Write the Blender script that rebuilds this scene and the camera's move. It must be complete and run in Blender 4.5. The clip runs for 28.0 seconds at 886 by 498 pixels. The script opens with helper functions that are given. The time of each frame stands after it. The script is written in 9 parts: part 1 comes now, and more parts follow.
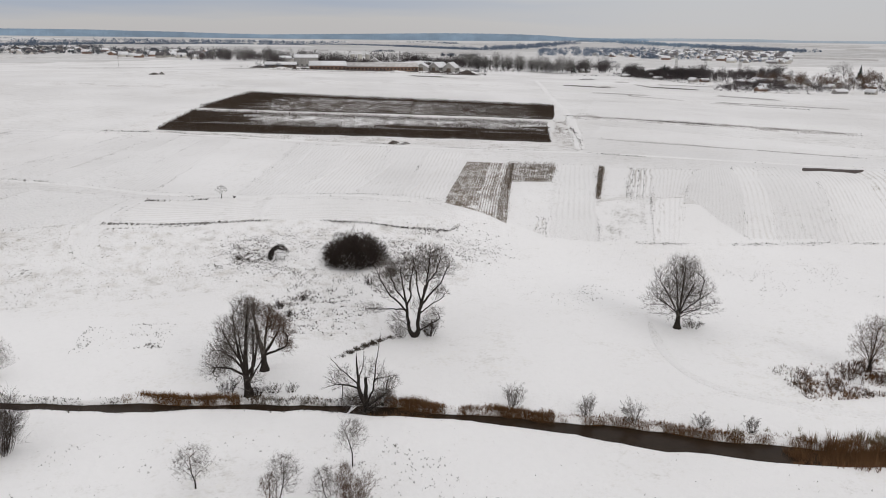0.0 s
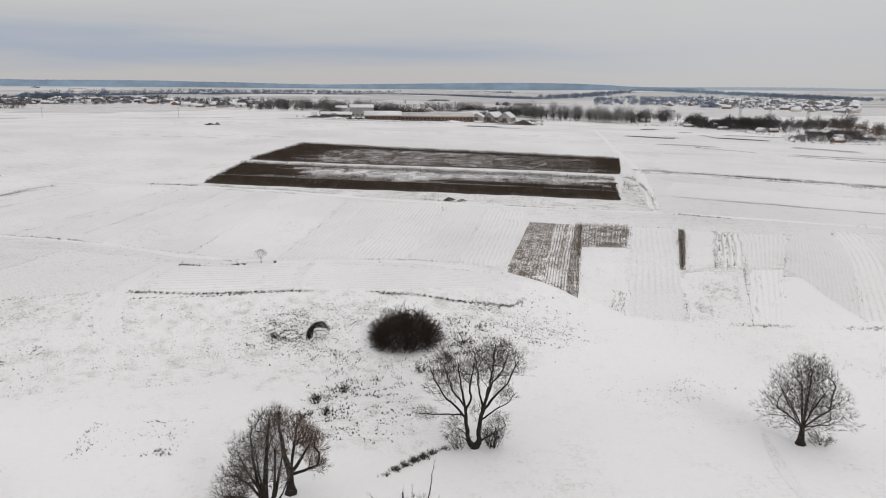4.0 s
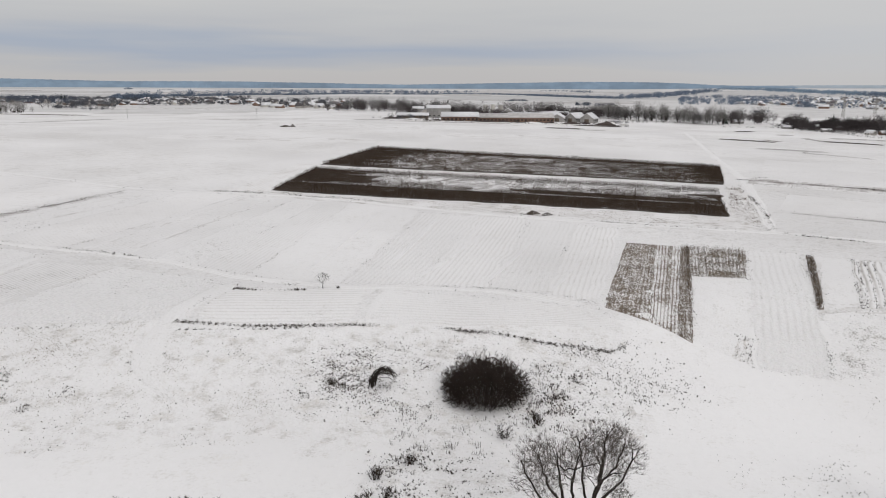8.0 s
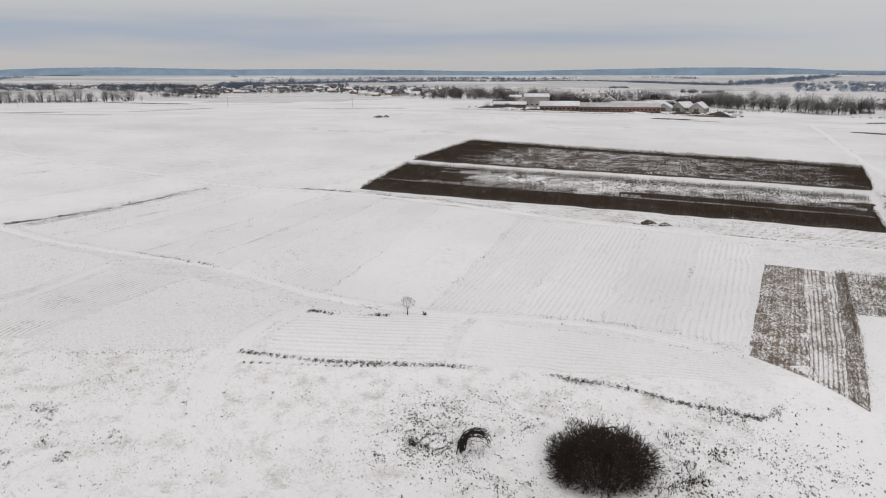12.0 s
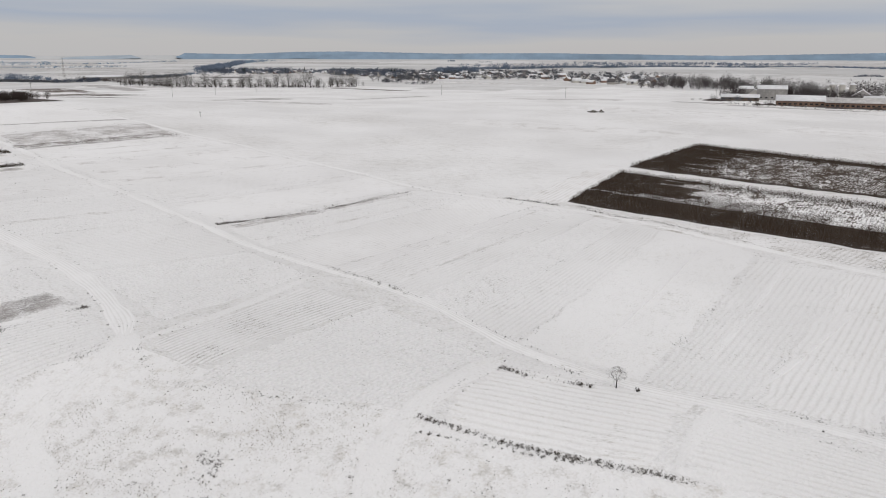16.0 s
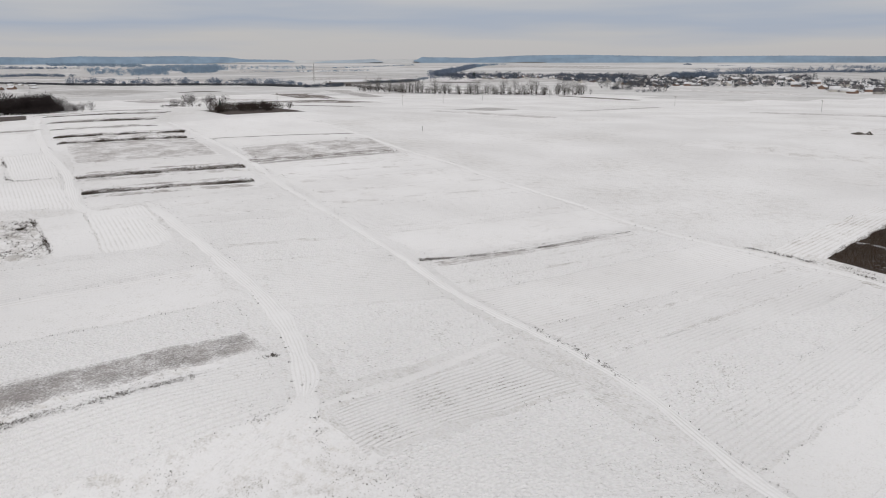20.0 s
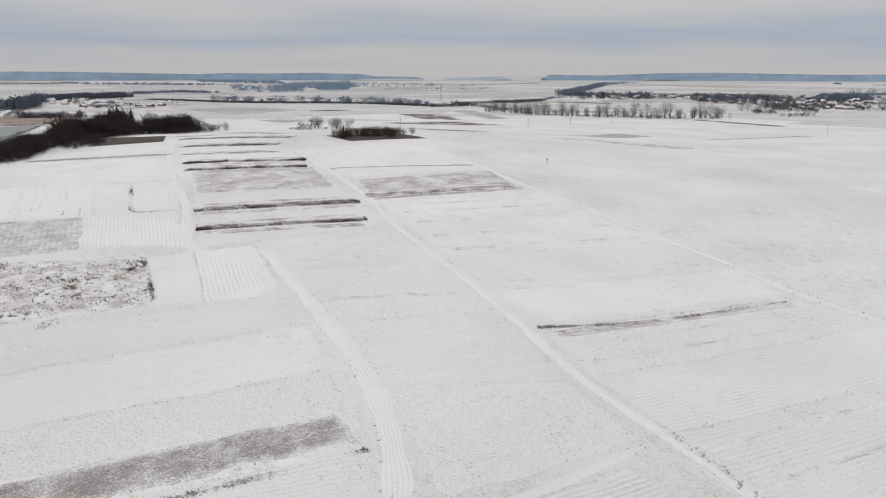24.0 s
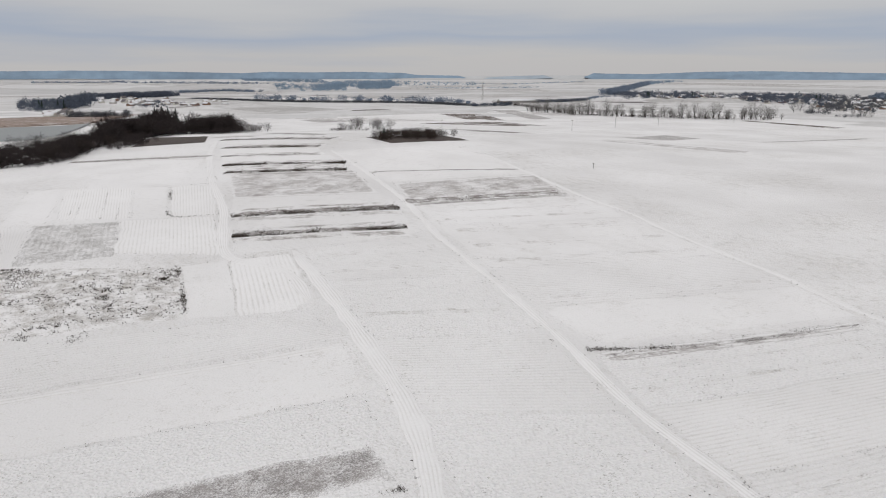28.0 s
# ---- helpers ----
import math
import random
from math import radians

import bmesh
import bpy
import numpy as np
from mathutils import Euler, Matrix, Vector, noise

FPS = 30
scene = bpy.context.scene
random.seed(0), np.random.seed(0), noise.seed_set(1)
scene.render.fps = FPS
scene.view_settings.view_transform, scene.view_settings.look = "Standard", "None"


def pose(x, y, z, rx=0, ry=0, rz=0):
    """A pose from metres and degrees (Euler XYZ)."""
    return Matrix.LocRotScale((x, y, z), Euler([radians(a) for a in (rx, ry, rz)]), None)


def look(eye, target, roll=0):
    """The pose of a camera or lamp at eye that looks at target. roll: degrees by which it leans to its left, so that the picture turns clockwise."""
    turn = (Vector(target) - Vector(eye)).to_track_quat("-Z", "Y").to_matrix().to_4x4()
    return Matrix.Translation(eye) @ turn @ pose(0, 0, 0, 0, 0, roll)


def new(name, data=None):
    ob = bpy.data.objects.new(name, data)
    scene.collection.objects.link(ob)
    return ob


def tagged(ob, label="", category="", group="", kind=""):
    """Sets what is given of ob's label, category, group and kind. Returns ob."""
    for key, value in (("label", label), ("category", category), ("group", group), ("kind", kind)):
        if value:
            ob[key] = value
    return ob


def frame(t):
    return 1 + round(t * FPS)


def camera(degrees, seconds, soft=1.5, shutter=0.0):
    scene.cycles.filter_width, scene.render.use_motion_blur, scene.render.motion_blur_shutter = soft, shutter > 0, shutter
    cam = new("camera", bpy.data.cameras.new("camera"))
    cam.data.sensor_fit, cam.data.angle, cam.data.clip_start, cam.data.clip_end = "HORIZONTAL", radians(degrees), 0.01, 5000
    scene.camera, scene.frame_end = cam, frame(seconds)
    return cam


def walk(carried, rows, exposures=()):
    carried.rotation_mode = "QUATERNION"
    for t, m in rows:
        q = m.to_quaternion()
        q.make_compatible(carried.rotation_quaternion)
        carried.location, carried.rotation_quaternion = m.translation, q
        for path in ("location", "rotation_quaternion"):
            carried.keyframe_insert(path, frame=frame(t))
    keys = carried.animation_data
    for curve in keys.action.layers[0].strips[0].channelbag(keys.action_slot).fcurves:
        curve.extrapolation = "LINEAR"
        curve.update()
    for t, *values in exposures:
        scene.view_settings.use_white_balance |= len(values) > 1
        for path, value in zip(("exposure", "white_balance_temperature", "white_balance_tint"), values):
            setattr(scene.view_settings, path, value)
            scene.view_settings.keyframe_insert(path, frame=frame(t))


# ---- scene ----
cam = camera(62.15, 28.0, soft=1.0)
PATH = [
    (0, pose(-0.00, 0.00, 31.23, 73.99, -0.70, -8.55)),
    (0.5, pose(0.09, 1.37, 31.30, 74.71, -0.71, -8.59)),
    (1, pose(0.21, 3.35, 31.39, 75.52, -0.71, -8.22)),
    (1.5, pose(0.36, 5.58, 31.46, 76.34, -0.62, -7.85)),
    (2, pose(0.45, 7.88, 31.49, 77.13, -0.58, -7.33)),
    (2.5, pose(0.48, 10.23, 31.48, 77.64, -0.56, -6.62)),
    (4.5, pose(0.78, 19.63, 31.59, 77.55, -0.49, -3.73)),
    (5, pose(0.76, 21.98, 31.63, 77.55, -0.46, -3.02)),
    (5.5, pose(0.72, 24.36, 31.67, 77.55, -0.44, -2.30)),
    (6, pose(0.66, 26.72, 31.73, 77.55, -0.40, -1.58)),
    (6.5, pose(0.59, 29.05, 31.81, 77.53, -0.37, -0.84)),
    (7, pose(0.51, 31.34, 31.91, 77.52, -0.35, -0.07)),
    (7.5, pose(0.39, 33.64, 32.00, 77.51, -0.31, 0.67)),
    (8, pose(0.24, 35.98, 32.07, 77.50, -0.26, 1.42)),
    (8.5, pose(0.16, 38.34, 32.18, 77.47, -0.25, 2.28)),
    (9, pose(0.06, 40.72, 32.30, 77.44, -0.18, 3.15)),
    (9.5, pose(-0.17, 43.09, 32.41, 77.41, -0.16, 4.07)),
    (10, pose(-0.52, 45.41, 32.51, 77.38, -0.13, 4.93)),
    (10.5, pose(-0.93, 47.73, 32.63, 77.23, -0.11, 5.82)),
    (11, pose(-1.35, 49.97, 32.80, 77.01, -0.20, 6.75)),
    (11.5, pose(-1.74, 52.17, 32.99, 76.75, -0.09, 7.70)),
    (13.5, pose(-3.32, 60.72, 34.49, 75.70, -0.04, 13.44)),
    (14, pose(-4.02, 62.90, 35.13, 75.44, -0.14, 15.77)),
    (14.5, pose(-4.84, 65.08, 35.78, 75.31, -0.14, 17.99)),
    (15, pose(-5.66, 67.30, 36.43, 75.31, -0.13, 20.27)),
    (15.5, pose(-6.53, 69.54, 37.06, 75.29, -0.12, 22.55)),
    (16, pose(-7.47, 71.83, 37.67, 75.27, -0.08, 24.87)),
    (16.5, pose(-8.48, 74.18, 38.24, 75.26, -0.03, 27.23)),
    (17, pose(-9.50, 76.49, 38.79, 75.27, -0.02, 29.59)),
    (17.5, pose(-10.53, 78.69, 39.36, 75.28, -0.00, 31.95)),
    (18, pose(-11.62, 80.76, 39.98, 75.28, 0.12, 34.28)),
    (18.5, pose(-12.68, 82.61, 40.65, 75.29, 0.18, 36.58)),
    (19, pose(-13.80, 84.35, 41.39, 75.33, 0.18, 38.76)),
    (19.5, pose(-15.01, 86.12, 42.12, 75.32, 0.18, 40.41)),
    (20, pose(-16.28, 87.99, 42.80, 75.46, 0.13, 42.09)),
    (20.5, pose(-17.70, 89.84, 43.44, 75.83, 0.14, 43.75)),
    (21, pose(-19.16, 91.58, 44.05, 76.33, 0.08, 45.38)),
    (21.5, pose(-20.58, 93.33, 44.66, 76.74, 0.08, 46.74)),
    (23.5, pose(-27.14, 99.61, 47.20, 76.71, 0.01, 50.70)),
    (24, pose(-29.00, 101.08, 47.84, 76.68, -0.06, 51.74)),
    (24.5, pose(-30.92, 102.47, 48.41, 76.67, -0.10, 52.54)),
    (25, pose(-32.74, 103.64, 48.82, 76.79, -0.15, 52.53)),
    (25.5, pose(-34.20, 104.59, 49.03, 76.97, -0.09, 52.58)),
    (26, pose(-35.23, 105.27, 49.10, 76.90, -0.11, 52.69)),
    (26.5, pose(-35.85, 105.55, 49.09, 76.84, -0.12, 53.25)),
    (27, pose(-36.14, 105.61, 49.05, 76.62, -0.13, 53.83)),
    (27.5, pose(-36.17, 105.67, 49.00, 76.57, -0.08, 54.39)),
    (28, pose(-36.14, 105.74, 48.94, 76.57, -0.02, 54.89)),
]
walk(cam, PATH)

# ---- world and sun ----
def make_world():
    w = bpy.data.worlds.new("overcast_sky")
    scene.world = w
    w.use_nodes = True
    nt = w.node_tree
    nt.nodes.clear()
    N, K = nt.nodes, nt.links
    out = N.new("ShaderNodeOutputWorld")
    sky = N.new("ShaderNodeTexSky")
    sky.sky_type, sky.sun_disc = "NISHITA", False
    sky.sun_elevation, sky.sun_rotation = radians(28), radians(150)
    bg_sky = N.new("ShaderNodeBackground")
    bg_sky.inputs[1].default_value = 0.08
    K.new(sky.outputs[0], bg_sky.inputs[0])
    tc = N.new("ShaderNodeTexCoord")
    sep = N.new("ShaderNodeSeparateXYZ")
    K.new(tc.outputs["Generated"], sep.inputs[0])
    # long flat cloud sheets
    mp = N.new("ShaderNodeMapping")
    mp.inputs["Scale"].default_value = (2.2, 2.2, 26)
    K.new(tc.outputs["Generated"], mp.inputs[0])
    no = N.new("ShaderNodeTexNoise")
    no.inputs["Scale"].default_value, no.inputs["Detail"].default_value = 1.0, 4
    K.new(mp.outputs[0], no.inputs["Vector"])
    ma = N.new("ShaderNodeMath")
    ma.operation = "MULTIPLY_ADD"
    ma.inputs[1].default_value, ma.inputs[2].default_value = 0.09, -0.045
    K.new(no.outputs[0], ma.inputs[0])
    ad = N.new("ShaderNodeMath")
    K.new(sep.outputs[2], ad.inputs[0])
    K.new(ma.outputs[0], ad.inputs[1])
    ramp = N.new("ShaderNodeValToRGB")
    el = ramp.color_ramp.elements
    el[0].position, el[0].color = 0.0, (0.60, 0.585, 0.59, 1)
    el[1].position, el[1].color = 1.0, (1.12, 1.11, 1.11, 1)
    for p, c in ((0.016, (0.60, 0.59, 0.595, 1)), (0.046, (0.435, 0.49, 0.60, 1)), (0.072, (0.585, 0.59, 0.62, 1)), (0.11, (0.67, 0.665, 0.665, 1)), (0.45, (0.90, 0.89, 0.89, 1))):
        e = el.new(p)
        e.color = c
    K.new(ad.outputs[0], ramp.inputs[0])
    # the cloud is thinner and lighter towards the hidden sun in the east
    east = N.new("ShaderNodeMapRange")
    east.interpolation_type = "SMOOTHSTEP"
    K.new(sep.outputs[0], east.inputs[0])
    east.inputs[1].default_value, east.inputs[2].default_value, east.inputs[4].default_value = -0.05, 0.5, 0.85
    thin = N.new("ShaderNodeValToRGB")
    el = thin.color_ramp.elements
    el[0].position, el[0].color = 0.0, (0.66, 0.655, 0.665, 1)
    el[1].position, el[1].color = 1.0, (1.12, 1.11, 1.11, 1)
    for p, c in ((0.05, (0.69, 0.69, 0.705, 1)), (0.11, (0.71, 0.705, 0.71, 1)), (0.45, (0.90, 0.89, 0.89, 1))):
        e = el.new(p)
        e.color = c
    K.new(ad.outputs[0], thin.inputs[0])
    light = N.new("ShaderNodeMix")
    light.data_type = "RGBA"
    K.new(east.outputs[0], light.inputs[0])
    K.new(ramp.outputs[0], light.inputs[6])
    K.new(thin.outputs[0], light.inputs[7])
    bg = N.new("ShaderNodeBackground")
    bg.inputs[1].default_value = 1.0
    K.new(light.outputs[2], bg.inputs[0])
    mix = N.new("ShaderNodeMixShader")
    mix.inputs[0].default_value = 0.93
    K.new(bg_sky.outputs[0], mix.inputs[1])
    K.new(bg.outputs[0], mix.inputs[2])
    K.new(mix.outputs[0], out.inputs[0])


make_world()
sun_data = bpy.data.lights.new("sun", "SUN")
sun_data.energy, sun_data.angle, sun_data.color = 0.75, radians(14), (1.0, 0.97, 0.93)
sun = new("sun", sun_data)
sun.matrix_world = look((0, 0, 300), (-0.44 * 300, 0.76 * 300, 300 - 0.47 * 300))
scene.view_settings.exposure = -0.23


# ---- materials ----
def material(name, rough=0.8):
    m = bpy.data.materials.new(name)
    m.use_nodes = True
    b = m.node_tree.nodes["Principled BSDF"]
    b.inputs["Roughness"].default_value = rough
    b.inputs["Specular IOR Level"].default_value = 0.25
    return m, m.node_tree.nodes, m.node_tree.links, b


def noise_node(N, K, vec, size, detail=4.0, rough=0.6):
    n = N.new("ShaderNodeTexNoise")
    n.inputs["Scale"].default_value, n.inputs["Detail"].default_value, n.inputs["Roughness"].default_value = 1.0 / size, detail, rough
    K.new(vec, n.inputs["Vector"])
    return n.outputs[0]


def math_node(N, K, op, a, b=None, c=None):
    n = N.new("ShaderNodeMath")
    n.operation = op
    for i, v in enumerate((a, b, c)):
        if v is None:
            continue
        if isinstance(v, (int, float)):
            n.inputs[i].default_value = v
        else:
            K.new(v, n.inputs[i])
    return n.outputs[0]


def step_node(N, K, v, lo, hi):
    n = N.new("ShaderNodeMapRange")
    n.interpolation_type = "SMOOTHSTEP"
    K.new(v, n.inputs[0])
    n.inputs[1].default_value, n.inputs[2].default_value = lo, hi
    return n.outputs[0]


def mix_node(N, K, fac, a, b):
    n = N.new("ShaderNodeMix")
    n.data_type = "RGBA"
    if isinstance(fac, (int, float)):
        n.inputs[0].default_value = fac
    else:
        K.new(fac, n.inputs[0])
    for i, v in ((6, a), (7, b)):
        if isinstance(v, tuple):
            n.inputs[i].default_value = (*v, 1)
        else:
            K.new(v, n.inputs[i])
    return n.outputs[2]


def bump_node(N, K, h, strength, dist, b):
    n = N.new("ShaderNodeBump")
    n.inputs["Strength"].default_value, n.inputs["Distance"].default_value = strength, dist
    K.new(h, n.inputs["Height"])
    K.new(n.outputs[0], b.inputs["Normal"])


SNOW = (0.845, 0.835, 0.842)
SNOW_DULL = (0.74, 0.728, 0.732)


def field_material(name, bare=(0.16, 0.13, 0.10), cover=0.15, row=0.0, row_amt=0.0, patch=0.35, patch_size=14.0, grain_size=0.5, soft=0.12, dull=0.5, bump=0.5, stretch=1.0, on_plot=True, feather=0.0, snow_tone=1.0, clod=0.35, clod_size=0.4):
    """Snow lying on ground of the colour bare. cover: the share of bare ground; row: furrow spacing in metres across the plot;
    stretch: how far the grain is drawn out along the furrows; feather: how far the bare ground thins out towards the plot's edge;
    clod: how lumpy the ground under the snow is, with lumps of clod_size metres."""
    m, N, K, b = material(name, 0.75)
    geo = N.new("ShaderNodeNewGeometry")
    pos = geo.outputs["Position"]
    vec = pos
    if on_plot:
        uv = N.new("ShaderNodeUVMap")
        sx = N.new("ShaderNodeSeparateXYZ")
        K.new(uv.outputs[0], sx.inputs[0])
        cb = N.new("ShaderNodeCombineXYZ")
        K.new(sx.outputs[0], cb.inputs[0])
        K.new(math_node(N, K, "MULTIPLY", sx.outputs[1], 1.0 / stretch), cb.inputs[1])
        sp = N.new("ShaderNodeSeparateXYZ")
        K.new(pos, sp.inputs[0])
        K.new(math_node(N, K, "MULTIPLY", sp.outputs[0], 0.05), cb.inputs[2])
        vec = cb.outputs[0]
    elif stretch > 1:
        mp = N.new("ShaderNodeMapping")
        mp.inputs["Rotation"].default_value = (0, 0, 0.32)
        mp.inputs["Scale"].default_value = (1 / stretch, 1, 1)
        K.new(pos, mp.inputs[0])
        vec = mp.outputs[0]
    fine = noise_node(N, K, vec, grain_size, 4, 0.65)
    streak = noise_node(N, K, vec, grain_size * 5, 3, 0.6)
    wide = noise_node(N, K, pos, patch_size, 3)
    vast = noise_node(N, K, pos, 60.0, 2)
    v = math_node(N, K, "MULTIPLY_ADD", wide, patch, math_node(N, K, "MULTIPLY_ADD", streak, 0.4, fine))
    line = None
    if row:
        wob = noise_node(N, K, pos, 22.0, 2)
        u = math_node(N, K, "MULTIPLY_ADD", wob, 0.5 * row, sx.outputs[0])
        sn = math_node(N, K, "SINE", math_node(N, K, "MULTIPLY", u, 2 * math.pi / row))
        line = math_node(N, K, "POWER", math_node(N, K, "MULTIPLY_ADD", sn, 0.5, 0.5), 2.5)
        broken = math_node(N, K, "MULTIPLY_ADD", step_node(N, K, noise_node(N, K, vec, 1.6, 3), 0.35, 0.6), 0.4, 0.6)
        line = math_node(N, K, "MULTIPLY", line, math_node(N, K, "MULTIPLY", broken, step_node(N, K, noise_node(N, K, pos, 13.0, 2), 0.2, 0.6)))
        v = math_node(N, K, "MULTIPLY_ADD", line, row_amt, v)
    if feather:
        edge = N.new("ShaderNodeUVMap")
        edge.uv_map = "edge"
        ex = N.new("ShaderNodeSeparateXYZ")
        K.new(edge.outputs[0], ex.inputs[0])
        near = math_node(N, K, "SUBTRACT", 1.0, step_node(N, K, ex.outputs[0], 0.0, 1.8))
        v = math_node(N, K, "MULTIPLY_ADD", near, -feather, v)
    mid = 0.7 + 0.5 * patch + 0.3 * row_amt
    spread = 0.12 + 0.10 * patch + 0.4 * row_amt
    thr = mid + spread * (1.6 - 3.2 * cover)
    fac = step_node(N, K, v, thr - soft, thr + soft)
    if line is not None:
        fac = math_node(N, K, "MAXIMUM", fac, math_node(N, K, "MULTIPLY", line, min(0.8, 2.6 * row_amt)))
    snow = mix_node(N, K, step_node(N, K, vast, 0.35, 0.7), tuple(a * snow_tone for a in SNOW), tuple((a + (c - a) * dull) * snow_tone for a, c in zip(SNOW, SNOW_DULL)))
    relief = math_node(N, K, "MULTIPLY", v, 0.22 * bump)
    if clod:
        # lumps of earth or tufts under the snow; shade in the hollows is painted
        vo = N.new("ShaderNodeTexVoronoi")
        vo.feature = "SMOOTH_F1"
        vo.inputs["Scale"].default_value, vo.inputs["Smoothness"].default_value = 1.0 / clod_size, 0.6
        K.new(pos, vo.inputs["Vector"])
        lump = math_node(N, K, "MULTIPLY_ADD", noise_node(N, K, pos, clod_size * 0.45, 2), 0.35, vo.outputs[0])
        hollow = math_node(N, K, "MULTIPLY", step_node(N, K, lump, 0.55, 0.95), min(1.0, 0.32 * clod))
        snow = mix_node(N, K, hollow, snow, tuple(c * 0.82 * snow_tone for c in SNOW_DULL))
        relief = math_node(N, K, "MULTIPLY_ADD", lump, -0.26 * clod, relief)
    tone = mix_node(N, K, step_node(N, K, noise_node(N, K, pos, 2.5, 3), 0.3, 0.7), bare, tuple(min(0.8, c * 1.5) for c in bare))
    K.new(mix_node(N, K, fac, snow, tone), b.inputs["Base Color"])
    if bump:
        bump_node(N, K, relief, 1.0, 1.0, b)
    return m


def plain_material(name, colour, vary=0.35, size=1.0, rough=0.85, bump=0.3, object_vary=0.0):
    m, N, K, b = material(name, rough)
    geo = N.new("ShaderNodeNewGeometry")
    f = noise_node(N, K, geo.outputs["Position"], size, 4)
    g = noise_node(N, K, geo.outputs["Position"], size * 9, 2)
    fac = math_node(N, K, "MULTIPLY_ADD", g, 0.5, math_node(N, K, "MULTIPLY", f, 0.5))
    if object_vary:
        info = N.new("ShaderNodeObjectInfo")
        fac = math_node(N, K, "MULTIPLY_ADD", info.outputs["Random"], object_vary, math_node(N, K, "ADD", fac, -0.5 * object_vary))
    lo, hi = tuple(max(0, c * (1 - vary)) for c in colour), tuple(min(1, c * (1 + vary)) for c in colour)
    K.new(mix_node(N, K, step_node(N, K, fac, 0.25, 0.75), lo, hi), b.inputs["Base Color"])
    if bump:
        bump_node(N, K, f, bump, 0.1, b)
    return m


def island_material(name, a, c, rough=0.9):
    """Stems and blades that differ one from another between two colours."""
    m, N, K, b = material(name, rough)
    geo = N.new("ShaderNodeNewGeometry")
    f = noise_node(N, K, geo.outputs["Position"], 6.0, 3)
    fac = math_node(N, K, "MULTIPLY_ADD", geo.outputs["Random Per Island"], 0.6, math_node(N, K, "MULTIPLY", f, 0.4))
    K.new(mix_node(N, K, fac, a, c), b.inputs["Base Color"])
    return m


def water_material(name, colour, rough=0.12):
    m, N, K, b = material(name, rough)
    geo = N.new("ShaderNodeNewGeometry")
    f = noise_node(N, K, geo.outputs["Position"], 1.6, 3)
    K.new(mix_node(N, K, f, tuple(c * 0.6 for c in colour), tuple(c * 1.4 for c in colour)), b.inputs["Base Color"])
    b.inputs["Specular IOR Level"].default_value = 0.06
    bump_node(N, K, f, 0.15, 0.02, b)
    return m


MEADOW = field_material("meadow_snow", (0.54, 0.52, 0.50), 0.08, patch=0.8, patch_size=16, grain_size=0.4, dull=0.7, bump=0.5, soft=0.25, on_plot=False, clod=0.12, clod_size=0.8)
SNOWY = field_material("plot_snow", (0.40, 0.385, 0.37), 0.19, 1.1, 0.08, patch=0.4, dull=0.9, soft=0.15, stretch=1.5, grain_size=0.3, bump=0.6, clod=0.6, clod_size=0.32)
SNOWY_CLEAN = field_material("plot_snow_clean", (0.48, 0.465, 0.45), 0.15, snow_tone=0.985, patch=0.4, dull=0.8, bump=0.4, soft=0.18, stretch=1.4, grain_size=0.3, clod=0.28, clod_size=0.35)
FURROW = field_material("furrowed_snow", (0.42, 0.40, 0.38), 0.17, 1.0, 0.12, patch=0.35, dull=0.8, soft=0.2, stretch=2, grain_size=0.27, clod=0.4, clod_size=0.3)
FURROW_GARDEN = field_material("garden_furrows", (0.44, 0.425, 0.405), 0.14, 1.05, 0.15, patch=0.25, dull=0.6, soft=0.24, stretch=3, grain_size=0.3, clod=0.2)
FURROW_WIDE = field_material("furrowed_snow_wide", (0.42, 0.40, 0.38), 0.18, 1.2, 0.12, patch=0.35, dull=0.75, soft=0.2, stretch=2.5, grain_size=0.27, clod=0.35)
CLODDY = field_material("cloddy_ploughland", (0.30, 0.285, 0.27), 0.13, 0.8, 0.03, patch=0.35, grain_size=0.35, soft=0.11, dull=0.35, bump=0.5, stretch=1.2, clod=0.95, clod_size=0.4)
GRASSY = field_material("thin_snow_on_grass", (0.45, 0.43, 0.41), 0.22, patch=1.3, patch_size=2.6, grain_size=0.3, soft=0.30, dull=0.4, bump=0.6, on_plot=False, clod=0.35, clod_size=0.45)
STUBBLE = field_material("snowy_stubble", (0.30, 0.27, 0.24), 0.30, 1.4, 0.12, patch=0.5, patch_size=6, stretch=1.8, soft=0.16, grain_size=0.28)
STUBBLE_EDGE = field_material("stubble_margin", (0.20, 0.175, 0.15), 0.36, 1.5, 0.22, patch=0.7, patch_size=5, stretch=2.2, soft=0.13, grain_size=0.3)
STUBBLE_DARK = field_material("dark_stubble", (0.13, 0.103, 0.08), 0.60, 0.7, 0.08, patch=0.35, patch_size=4, grain_size=0.3, stretch=1.8, soft=0.15)
STUBBLE_FLECK = field_material("flecked_stubble", (0.12, 0.095, 0.07), 0.50, patch=0.6, patch_size=4, grain_size=0.4, stretch=1.5, soft=0.14)
GREYLAND = field_material("grey_fallow", (0.215, 0.2, 0.195), 0.64, 0.8, 0.03, patch=0.6, patch_size=5, soft=0.26, grain_size=0.24, stretch=1.2, feather=0.16)
GREYLAND_THIN = field_material("thin_grey_fallow", (0.30, 0.28, 0.275), 0.50, 1.3, 0.16, patch=0.7, patch_size=9, soft=0.18, stretch=3, grain_size=0.24, feather=0.3, clod=0.6)
WEEDLAND = field_material("weedy_strip", (0.125, 0.105, 0.095), 0.58, patch=0.6, patch_size=4, soft=0.24, grain_size=0.3, stretch=3, feather=0.3)
